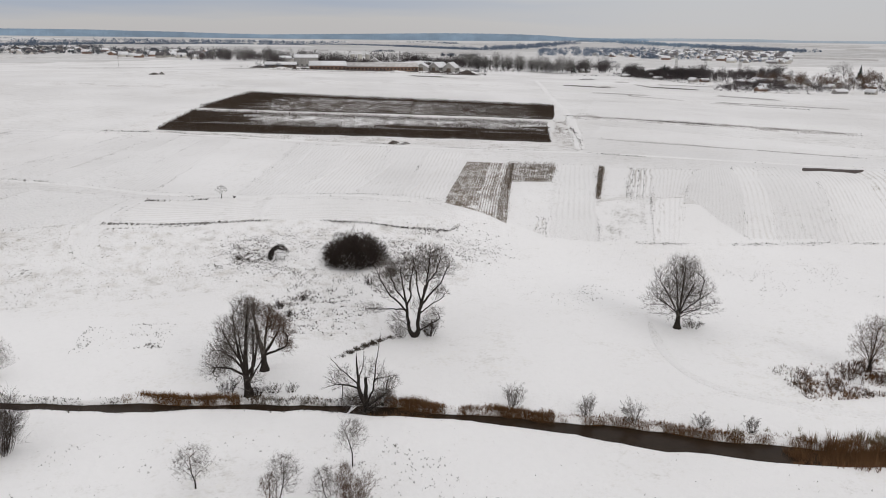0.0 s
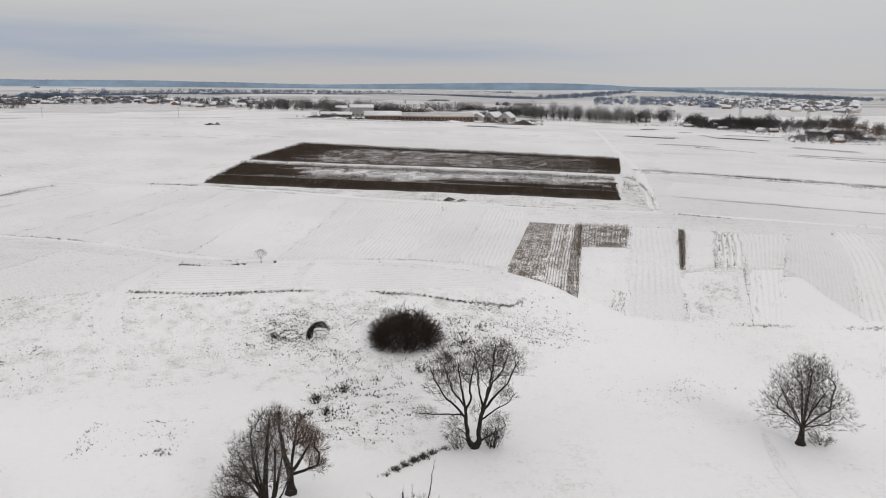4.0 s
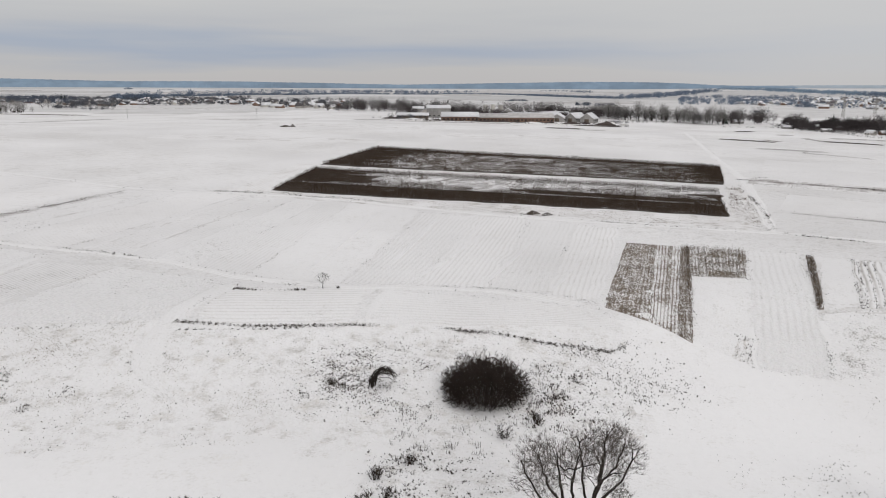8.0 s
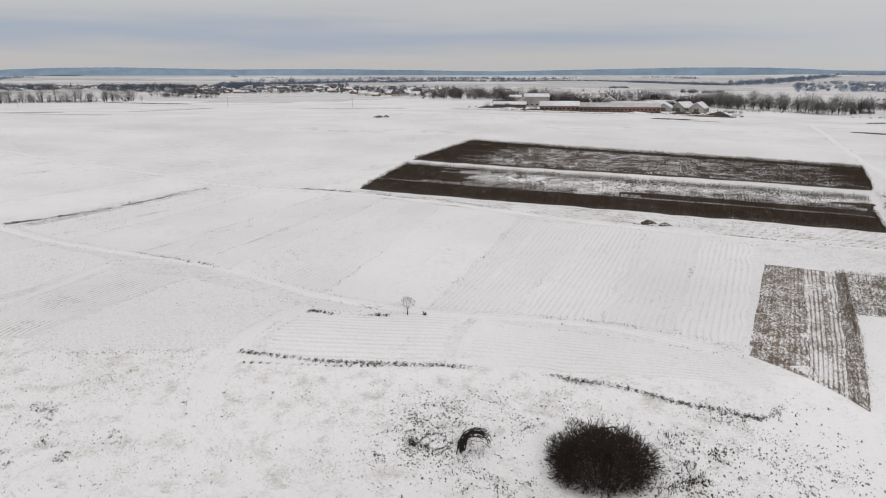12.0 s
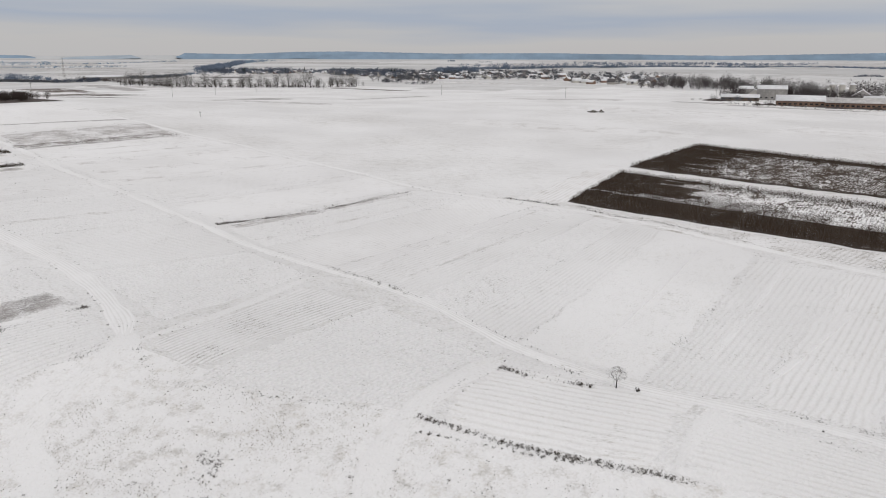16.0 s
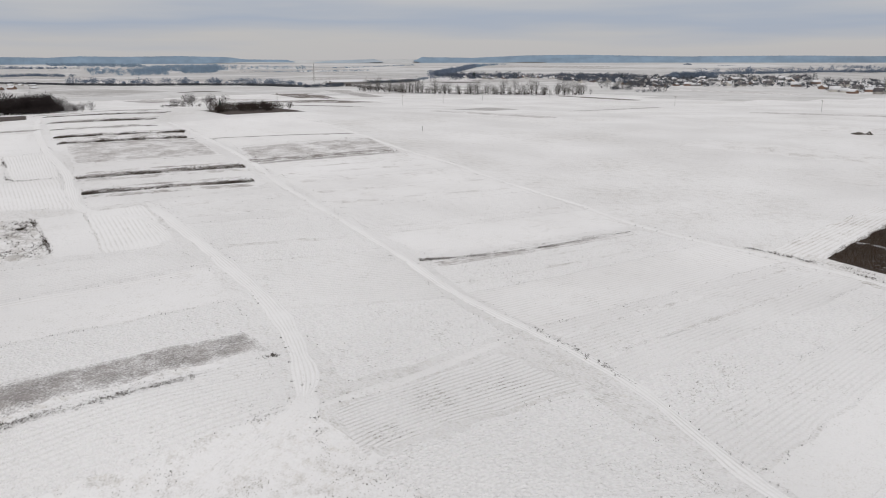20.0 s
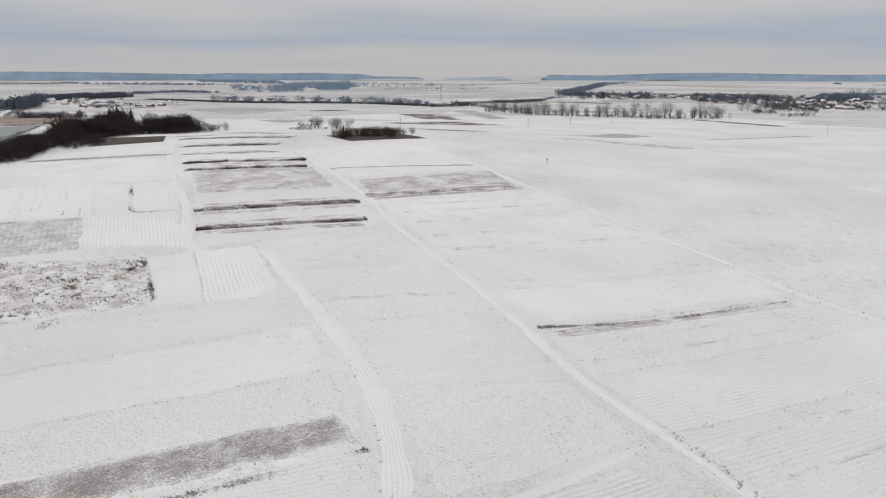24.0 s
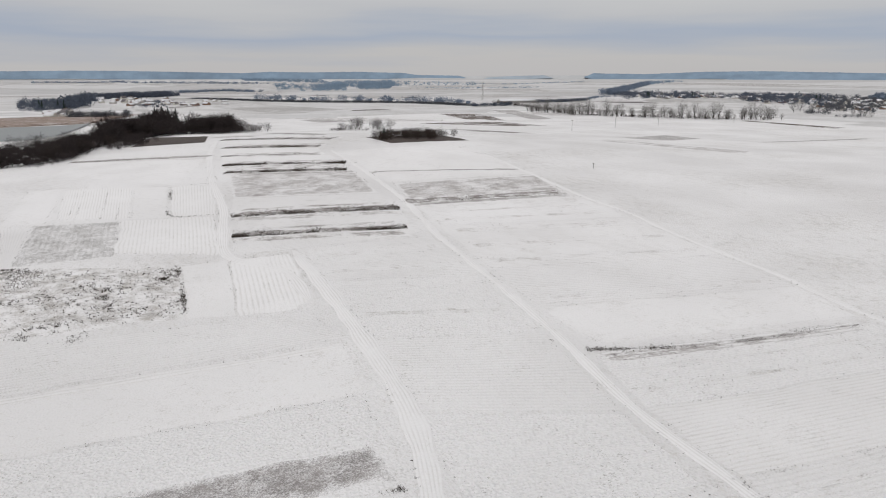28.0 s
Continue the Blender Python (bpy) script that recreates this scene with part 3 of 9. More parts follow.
def cloud(x, y, size, seed=0.0):
    """Smooth noise over the plan, about 0 to 1, in three sizes."""
    x, y = np.asarray(x, float), np.asarray(y, float)
    rng = np.random.default_rng(int(seed * 10) + 7)
    table = rng.random((64, 64))
    v, w = np.zeros(np.shape(x)), 0.0
    for k, amp in enumerate((1.0, 0.6, 0.4)):
        c, s_ = math.cos(0.6 + k), math.sin(0.6 + k)
        p, q = (x * c - y * s_) * 2 ** k / size + 500, (x * s_ + y * c) * 2 ** k / size + 500
        i, j = np.floor(p).astype(int), np.floor(q).astype(int)
        f, g = p - i, q - j
        f, g = f * f * (3 - 2 * f), g * g * (3 - 2 * g)
        a = table[i % 64, j % 64] * (1 - f) + table[(i + 1) % 64, j % 64] * f
        b = table[i % 64, (j + 1) % 64] * (1 - f) + table[(i + 1) % 64, (j + 1) % 64] * f
        v, w = v + amp * (a * (1 - g) + b * g), w + amp
    return np.clip(0.5 + (v / w - 0.5) * 1.7, 0, 1)


# ---- fields north of the meadow ----
CORN_BACK = [(-52.5, 310), (-36.8, 365), (90.9, 296), (78, 253.5)]
CORN_FRONT = [(-57.5, 256.5), (-52.5, 301), (72.6, 243.5), (63.5, 208.5)]
# margins of the standing corn
plot([(-69.5, 253.8), (-61.1, 314.2), (-52, 308.2), (-56, 255.9)], STUBBLE, "strip of snowy stubble beside standing corn")
plot([(67, 193.5), (-44, 240.4), (-57, 252.9), (63.8, 208.5)], STUBBLE_EDGE, "strip of snowy stubble furrows beside standing corn")
plot([(67.5, 194.5), (64, 209), (77.5, 251), (82.5, 255)], STUBBLE_EDGE, "strip of snowy stubble beside standing corn")
plot(CORN_BACK, SOIL_BACK, "dark soil under standing dry corn", lift=0.09)
plot(CORN_FRONT, SOIL, "dark soil with snow under standing dry corn", lift=0.09)


def make_corn():
    rng = np.random.default_rng(5)
    for corners, seed in ((CORN_BACK, 1.0), (CORN_FRONT, 4.2)):
        a, b, c, d = corners
        turned = [b, c, d, a]  # rows run along the long side
        X, Y, u, v = rowed(turned, 0.66, 0.31, rng, 0.2)
        # u runs from the far edge to the near one, v from the left end to the right one
        thin = cloud(X, Y, 9, seed)
        if seed > 2:
            bare_band = smooth(0.08, 0.2, u) * (1 - smooth(0.40, 0.66, u + 0.25 * (thin - 0.5))) * smooth(0.10, 0.34, v + 0.1 * (thin - 0.5))
            bare_band = bare_band * (1 - 0.8 * smooth(0.15, 0.45, u) * smooth(0.45, 0.8, v))
        else:
            bare_band = smooth(0.1, 0.25, u + 0.25 * (thin - 0.5)) * (1 - smooth(0.93, 0.99, u)) * smooth(0.10, 0.3, v) * (1 - smooth(0.9, 0.97, v)) * (1 - 0.65 * smooth(0.5, 0.8, v + 0.2 * (thin - 0.5)))
        fleck = smooth(0.36, 0.62, cloud(X, Y, 2.0, seed + 5)) * (0.35 + 0.75 * thin)
        keep = 0.95 * (1 - bare_band) + bare_band * ((0.03 + 0.2 * fleck) if seed > 2 else (0.12 + 0.95 * fleck))
        ok = rng.random(len(X)) < keep
        tall = (1.25 - 0.45 * bare_band) * (0.85 + 0.3 * cloud(X, Y, 5, seed + 2))
        s = np.stack([X, Y, tall], -1)[ok]
        scatter("corn", corn_template(), s, CORN, "tall dry brown corn stalks standing in rows", "corn", (0.6, 1.12), rng)


make_corn()


def part_of(corners, u0, u1, v0, v1):
    """A piece of a plot, by its share across and along."""
    (ax, ay), (bx, by), (cx, cy), (dx, dy) = corners
    at = lambda u, v: ((1 - u) * (1 - v) * ax + (1 - u) * v * bx + u * v * cx + u * (1 - v) * dx, (1 - u) * (1 - v) * ay + (1 - u) * v * by + u * v * cy + u * (1 - v) * dy)
    return [at(u0, v0), at(u0, v1), at(u1, v1), at(u1, v0)]


# bare soil where the corn stands thick: rows of uneven length, so that the dark ground runs out raggedly
soil_rng = random.Random(77)
for corners, pieces in ((CORN_BACK, ((0.0, 1.0, 0.84, 1.0), (0.0, 0.12, 0.0, 0.84), (0.92, 1.0, 0.0, 0.84), (0.12, 0.92, 0.0, 0.06))), (CORN_FRONT, ((0.0, 1.0, 0.0, 0.38), (0.0, 0.16, 0.38, 1.0), (0.55, 1.0, 0.38, 0.56), (0.92, 1.0, 0.56, 0.8)))):
    for u0, u1, v0, v1 in pieces:
        rows = max(1, round((v1 - v0) / 0.06))
        for k in range(rows):
            a = u0 + (soil_rng.uniform(-0.01, 0.09) if 0 < u0 else 0)
            b = u1 + (soil_rng.uniform(-0.04, 0.09) if u1 < 1 else 0)
            va, vb = v0 + (v1 - v0) * k / rows, min(v1, v0 + (v1 - v0) * (k + 2.0) / rows)
            plot(part_of(corners, a, min(1, b), va, vb), SOIL_DARK, "dark brown soil under thick standing corn", lift=0.13 + 0.008 * k, ragged=0.3)

# plots with standing straw, right of the wide snow plots
A1 = [(22.5, 145.1), (34.6, 185.6), (40.1, 183), (28.2, 140.6)]
A2 = [(28.2, 140.6), (40.1, 183), (44.5, 181), (31.5, 137.2)]
A3 = [(31.5, 137.2), (44.3, 181), (46, 180.6), (33.2, 135)]
A4 = [(40.2, 160.1), (45.9, 180.5), (56, 177.5), (49.3, 158.6)]
A5 = [(37.4, 132.5), (39.3, 137.3), (41.8, 137.2), (39.9, 129.2)]
SLOT = [(54.2, 144), (65.3, 172.4), (66.7, 172.2), (55.4, 144)]
PC = [(61.3, 144.1), (72.7, 170), (76.8, 167.8), (66.5, 143.8)]
PD = [(49.4, 127.6), (54.9, 142.9), (66.1, 143.2), (60, 127.3)]
plot(A1, STUBBLE_DARK, ragged=0.06, label="brown straw stubble plot thinly covered with snow")
plot(A2, field_material("rowed_stubble", (0.14, 0.11, 0.088), 0.50, 0.62, 0.25, patch=0.45, patch_size=3, stretch=2.0, grain_size=0.22, soft=0.16), ragged=0.06, label="snowy plot with dark stubble rows")
plot(part_of(A2, 0.5, 0.7, 0.12, 1.0), STUBBLE_DARK, ragged=0.1, lift=0.08, label="narrow strip of dark stubble between rows")
plot(A3, STUBBLE_DARK, ragged=0.06, label="narrow strip of dry brown stalks in snow")
plot(A4, STUBBLE_FLECK, ragged=0.1, label="short block of dry brown corn stalks in snow")
plot(A5, STUBBLE, "small patch of stubble in snow")
plot([(33.4, 135.6), (40, 159.7), (49.2, 158.2), (40, 130.1)], SNOWY_CLEAN, "smooth snow-covered garden plot")
plot([(40.2, 129.3), (56.2, 177.5), (65, 174.8), (49, 127.2)], SNOWY, "snow-covered plot with faint furrows")
plot(SLOT, STUBBLE_DARK, ragged=0.08, label="narrow strip of dark dry weeds in snow")
plot([(56, 144), (67.2, 172.2), (72.4, 170.4), (61, 144.2)], SNOWY_CLEAN, "smooth snow-covered plot")
plot(PC, field_material("patchy_rows", (0.15, 0.125, 0.10), 0.28, 1.3, 0.25, patch=0.7, patch_size=4, stretch=4), "snowy plot with patchy dark stubble rows")
plot(PD, PATCHY, "patchy pale fallow plot under thin snow")
plot([(60.3, 127.2), (66.8, 143.6), (73.5, 142.8), (65.5, 126.6)], field_material("pale_fallow", (0.34, 0.32, 0.3), 0.25, 1.2, 0.06, patch=0.6, stretch=5), "pale fallow plot under thin snow")
plot([(66.8, 144), (77.2, 168.2), (86.9, 165.5), (73.8, 143.2)], FURROW, "snow-covered plot with thin furrows")
plot([(73.8, 143), (87.1, 165.3), (97.5, 167.8), (79, 126.6)], SNOWY, "snow-covered plot with faint furrows")
plot([(79.2, 126.6), (97.7, 168), (102.6, 166.2), (85.2, 126)], FURROW_WIDE, "snow-covered plot with clear furrows")
plot([(85.4, 126), (102.8, 166.2), (113.8, 163.1), (98, 124.6)], SNOWY, "snow-covered plot with faint furrows")
plot([(98.2, 124.6), (114.2, 163.1), (124.3, 159.4), (110, 124)], FURROW, "snow-covered plot with thin furrows")
plot([(110.4, 124), (124.7, 159.4), (150.5, 152.5), (138, 122)], STUBBLE, "brownish stubble plot in snow")
plot([(112.2, 160.8), (114.9, 164.1), (128.4, 160.4), (124.3, 155.9)], EARTH, "bare brown earth showing through snow")

# wide snow plots between bank and corn
plot([(-41.2, 140.2), (-38.4, 156.3), (-14, 155), (-16.6, 140.7)][1:] + [(-41.2, 140.2)], FURROW_WIDE, "snow-covered plot with long furrows")
plot([(-12.2, 153.6), (21.5, 144.7), (25, 139.1), (-14.6, 140.7)], FURROW, "snow-covered plot with long curved furrows")
plot([(-20, 158.7), (-9, 220.1), (4.6, 213.7), (-7.6, 157.6)], SNOWY, "snow-covered plot with faint furrows")
plot([(-7.2, 157.4), (5, 213.5), (16.6, 208.3), (4.6, 154.8)], FURROW, "snow-covered plot with thin furrows")
plot([(5, 154.6), (17, 208.1), (26.8, 202.7), (13.6, 150.2)], SNOWY, "snow-covered plot with faint furrows")
plot([(14, 150), (27.2, 202.5), (35.4, 197.4), (22.2, 146.1)], FURROW, "snow-covered plot with thin furrows")
for a, b, c, d, mat, label in (
    ((-20.5, 158.9), (-10, 221.7), (-38.5, 164.6), (-29.5, 236), SNOWY_CLEAN, "smooth snow-covered field"),
    ((-39, 165), (-30, 236.4), (-50, 171.4), (-38, 239.9), SNOWY, "snow-covered field with faint stubble"),
    ((-50.3, 171.7), (-38.4, 240.1), (-61.4, 178.4), (-46, 243.5), CLODDY, "snow-dusted ploughed field with small clods"),
    ((-61.9, 178.8), (-46.5, 243.7), (-83.4, 186.5), (-63.4, 249.2), SNOWY, "snow-covered field with faint stubble"),
    ((-83.9, 186.7), (-63.9, 249.4), (-103.1, 191.1), (-82.4, 252.4), FURROW, "snow-covered field with thin furrows"),
    ((-103.6, 191.3), (-82.9, 252.6), (-121.2, 199.3), (-100.4, 254.3), CLODDY, "snow-dusted ploughed field with small clods"),
):
    plot([a, b, d, c], mat, label)
# fields between the two long tracks
plot([(-124.8, 203.3), (-104.4, 256.4), (-121.4, 263.4), (-144, 206)], SNOWY_CLEAN, "smooth snow-covered field strip")
plot([(-144.5, 206.3), (-121.9, 263.9), (-145.9, 270.3), (-168.7, 212.7)], SNOWY, "snow-covered field strip with faint stubble")
plot([(-169.1, 212.9), (-146.3, 270.6), (-183.7, 280.2), (-204.1, 222.8)], FURROW, "snow-covered field strip with thin furrows")
plot([(-145, 208.5), (-125.4, 261.9), (-129.4, 263.4), (-149.5, 210)], LIGHT_FALLOW, "thin grey fallow strip in snow", lift=0.09)
plot([(-206, 223.6), (-185.6, 280.6), (-213.5, 286.1), (-231.1, 231.4)], SNOWY_CLEAN, "smooth snow-covered field strip")
plot([(-232.1, 230.9), (-216.9, 285.4), (-247.6, 299.2), (-261.3, 242.5)], GREYLAND_THIN, "long grey fallow plot under thin snow")
plot([(-228.2, 229.9), (-214.4, 284.4), (-218, 286), (-232.1, 231.8)], GREYLAND, "grey fallow strip in snow", lift=0.1)
plot([(-264.3, 242), (-250.6, 299.7), (-330.7, 318.5), (-343.6, 261.3)], FURROW_WIDE, "snow-covered field with long furrows", lift=0.12)
# fields between the near track and the next
plot([(-91, 150.5), (-86, 180.5), (-104.1, 187.1), (-120.4, 161.3)], CLODDY, "snow-dusted ploughed field with small clods")
plot([(-121.5, 161.9), (-105.1, 187.5), (-133.5, 198), (-148.1, 168)], SNOWY, "snow-covered field with faint stubble")
plot([(-149.1, 168.4), (-134.5, 198.2), (-165.8, 206.6), (-179.6, 174.8)], CLODDY, "snow-dusted ploughed field with small clods")
plot([(-180.2, 175), (-166.4, 206.8), (-197.4, 215.7), (-204.9, 179.4)], SNOWY, "snow-covered field with faint stubble")
plot([(-86.6, 143.6), (-81.6, 173.4), (-66.2, 171.8), (-75.6, 140.4)], FLECKED, "snowy plot with thin grey stubble")
plot([(-74.8, 138.4), (-65.1, 171.4), (-41, 160), (-47.5, 142)], CLODDY, "snow-dusted ploughed plot with small clods")
# strips beyond, with dark weed lines
for (a, b), (c, d), mat, label in (
    (((-207.6, 164), (-202, 214.2)), ((-214.2, 219), (-223.4, 169.8)), SNOWY, "snow-covered strip with thin weeds"),
    (((-224.2, 170.4), (-208, 216.6)), ((-224.9, 222.6), (-241.5, 176.8)), SNOWY, "strip of snowy stubble"),
    (((-250.9, 178.2), (-230.8, 226.6)), ((-249.3, 229.2), (-272.3, 187.1)), SNOWY_CLEAN, "smooth snow-covered strip"),
    (((-273.1, 187.4), (-251.0, 230)), ((-292.9, 243.5), (-321.8, 202.4)), GREYLAND_THIN, "long strip of grey fallow under thin snow"),
    (((-352.4, 211.1), (-317.2, 251.1)), ((-333.6, 253.3), (-370.5, 217.2)), SNOWY_CLEAN, "smooth snow-covered strip"),
    (((-375.3, 218.1), (-340.6, 254.3)), ((-363.2, 261.1), (-403.1, 227.1)), SNOWY_CLEAN, "smooth snow-covered strip"),
    (((-414.3, 230.1), (-374.6, 264.3)), ((-390.2, 279.1), (-455.1, 244.1)), SNOWY, "snow-covered strip with faint stubble"),
):
    plot([a, b, c, d], mat, label, lift=0.12)
# strips of dead weeds, each with its lines of stalks: two ends of the near edge and the depth of the strip
WEED_STRIPS = [
    ((-223.6, 169.4), (-206.5, 213.6), 5.2, 1.0, 1900),
    ((-245.8, 176.8), (-226.4, 223.6), 7.4, 0.9, 1900),
    ((-322.8, 201.2), (-294.5, 240.5), 6.4, 1.1, 1700),
    ((-341.8, 207.2), (-309.0, 247.6), 6.0, 1.1, 1700),
    ((-370.4, 216.4), (-338.0, 250.6), 4.5, 0.7, 800),
    ((-402.6, 226.9), (-362.4, 261.2), 10.0, 1.0, 1700),
    ((-455.1, 244.0), (-390.1, 280.6), 11.0, 1.0, 1300),
    ((-427.6, 158.6), (-374.6, 212.2), 8.0, 0.6, 1000),
    ((-284.4, 245.6), (-257.9, 301.4), 3.0, 0.5, 350),
    ((-231.4, 228.6), (-217.0, 285.5), 7.5, 0.6, 1100),
    ((-503.5, 254.8), (-466.1, 266.8), 8.0, 0.6, 200),
    ((-500.3, 286.8), (-424.9, 289.3), 12.0, 0.6, 300),
]


def make_weed_strips():
    rng = np.random.default_rng(63)
    for k, (a, b, deep, tall, n) in enumerate(WEED_STRIPS):
        p, q = np.array(a), np.array(b)
        d = (q - p) / np.linalg.norm(q - p)
        side = np.array([-d[1], d[0]])
        if side[0] > 0:
            side = -side
        c, e = p + side * deep, q + side * deep
        plot([a, b, tuple(e), tuple(c)], WEEDLAND if tall > 0.55 else GREYLAND, "strip of dark dry weeds between snowy plots", lift=0.2, ragged=0.9)
        n = int(n * 1.6)
        if k < 7:
            near_w, back_w = (6.5, 4.5) if k in (0, 1, 3) else (3.0, 5.0)
            g, h = p - side * near_w + d * 2, q - side * near_w
            plot([tuple(g), tuple(h), b, a], HALO, "thin grey fallow beside a weedy strip", lift=0.16, ragged=0.5)
            g, h = c + side * back_w + d * 2, e + side * back_w
            plot([tuple(c), tuple(e), tuple(h), tuple(g)], HALO, "thin grey fallow beside a weedy strip", lift=0.16, ragged=0.5)
            m = n // 2
            t, f = rng.random(m), rng.uniform(-near_w, deep + back_w, m)
            xy = p + (q - p) * t[:, None] + side * f[:, None]
            low = np.c_[xy, 0.28 * tall * rng.uniform(0.4, 1.2, m)][rng.random(m) < cloud(xy[:, 0], xy[:, 1], 6, 8.0 + k)]
            scatter("dry_weeds", TUFT, low, WEED, "thin dead weeds on snowy stubble beside a weedy strip", "weeds", (0.7, 1.3), rng)
        t, s = rng.random(n), np.abs(rng.normal(0, 0.4, n))
        xy = p + (q - p) * t[:, None] + side * (s * deep)[:, None]
        thick = cloud(xy[:, 0], xy[:, 1], 7, 3.0 + k)
        ok = rng.random(n) < 0.4 + 0.6 * smooth(0.3, 0.7, thick)
        spots = np.c_[xy, 0.75 * tall * (0.5 + 0.6 * thick) * rng.uniform(0.4, 1.1, n)][ok]
        scatter("dry_weeds", TUFT, spots, WEED, "dark dry weeds standing on a narrow strip", "weeds", (0.7, 1.3), rng)


# plots west of the near track
PL_GREY = [(-108.4, 149.0), (-117.0, 151.0), (-124.9, 100), (-117.4, 98.5)]
plot([PL_GREY[1], PL_GREY[2], PL_GREY[3], PL_GREY[0]], GREYLAND, "grey-brown fallow strip with dead grass in snow", ragged=0.35, lift=0.13, cell=1.6)
plot([(-116.2, 151.6), (-126, 100), (-138.2, 100), (-130.2, 156.9)], CLODDY, "snow-dusted ploughed strip with small clods", lift=0.12, cell=1.6)
plot([(-130.8, 157.1), (-138.8, 100), (-155.2, 100), (-148, 163)], SNOWY_CLEAN, "smooth snow-covered strip", lift=0.12, cell=1.6)
plot([(-151, 164.6), (-158.2, 100), (-178, 98), (-165.4, 163.6)], SNOWY, "snow-covered strip with faint furrows", lift=0.12, cell=1.6)
plot([(-106.5, 147.5), (-116.4, 99), (-103.4, 101.8), (-90.6, 140.4)], SNOWY, "snow-covered strip with faint stubble", lift=0.12, cell=1.6)
SCRUB = [(-182.5, 98), (-240.9, 98.9), (-205.8, 150), (-174.8, 142.8)]
plot(SCRUB, SCRUBLAND, "waste plot with patchy dead weeds in snow", ragged=0.6)
plot([(-173.3, 142.7), (-206, 151.3), (-205, 161.6), (-170.9, 151.2)], SNOWY_CLEAN, "smooth snow-covered garden plot")
plot([(-170.2, 151.4), (-204.9, 162.1), (-201.7, 176.2), (-167.2, 165.7)], FURROW_GARDEN, "snow-covered garden plot with furrows")
plot([(-226.6, 140.6), (-263.1, 150.5), (-250.7, 173.6), (-210.5, 161.6)], FURROW_GARDEN, "snow-covered garden plot with even furrows")
plot([(-228.9, 118.5), (-275.7, 128.2), (-262.9, 149.9), (-224.2, 140.1)], GARDEN_STUBBLE, "garden plot of thin grey stubble")
plot([(-284.2, 121.3), (-348.9, 135.7), (-341.4, 146.1), (-275.4, 131.5)], SNOWY_CLEAN, "smooth snow-covered garden plot")
plot([(-280.3, 135.6), (-338.1, 146.8), (-320.7, 166.2), (-265.4, 152.9)], FURROW_GARDEN, "snow-covered garden plot with even furrows")
plot([(-264.4, 153.4), (-319.9, 167), (-311.8, 176.6), (-258.7, 162.1)], SNOWY_CLEAN, "smooth snow-covered garden plot")
plot([(-259.2, 163.5), (-310.5, 177.7), (-301.2, 190.6), (-251.6, 174.6)], FURROW_GARDEN, "snow-covered garden plot with dark furrow lines")
plot([(-227.2, 116.2), (-279.6, 120.7), (-273.1, 129.8), (-227.2, 117.8)], SNOWY, "snow-covered garden plot with faint furrows")
plot([(-312.9, 179.2), (-382.8, 149.6), (-422.6, 162.6), (-369.6, 209.2)], SNOWY_CLEAN, "smooth snow-covered slope", lift=0.09)
plot([(-484, 203), (-592, 240), (-537, 264), (-455, 236)], EARTH, "bare dark earth beside a wood", lift=0.3)
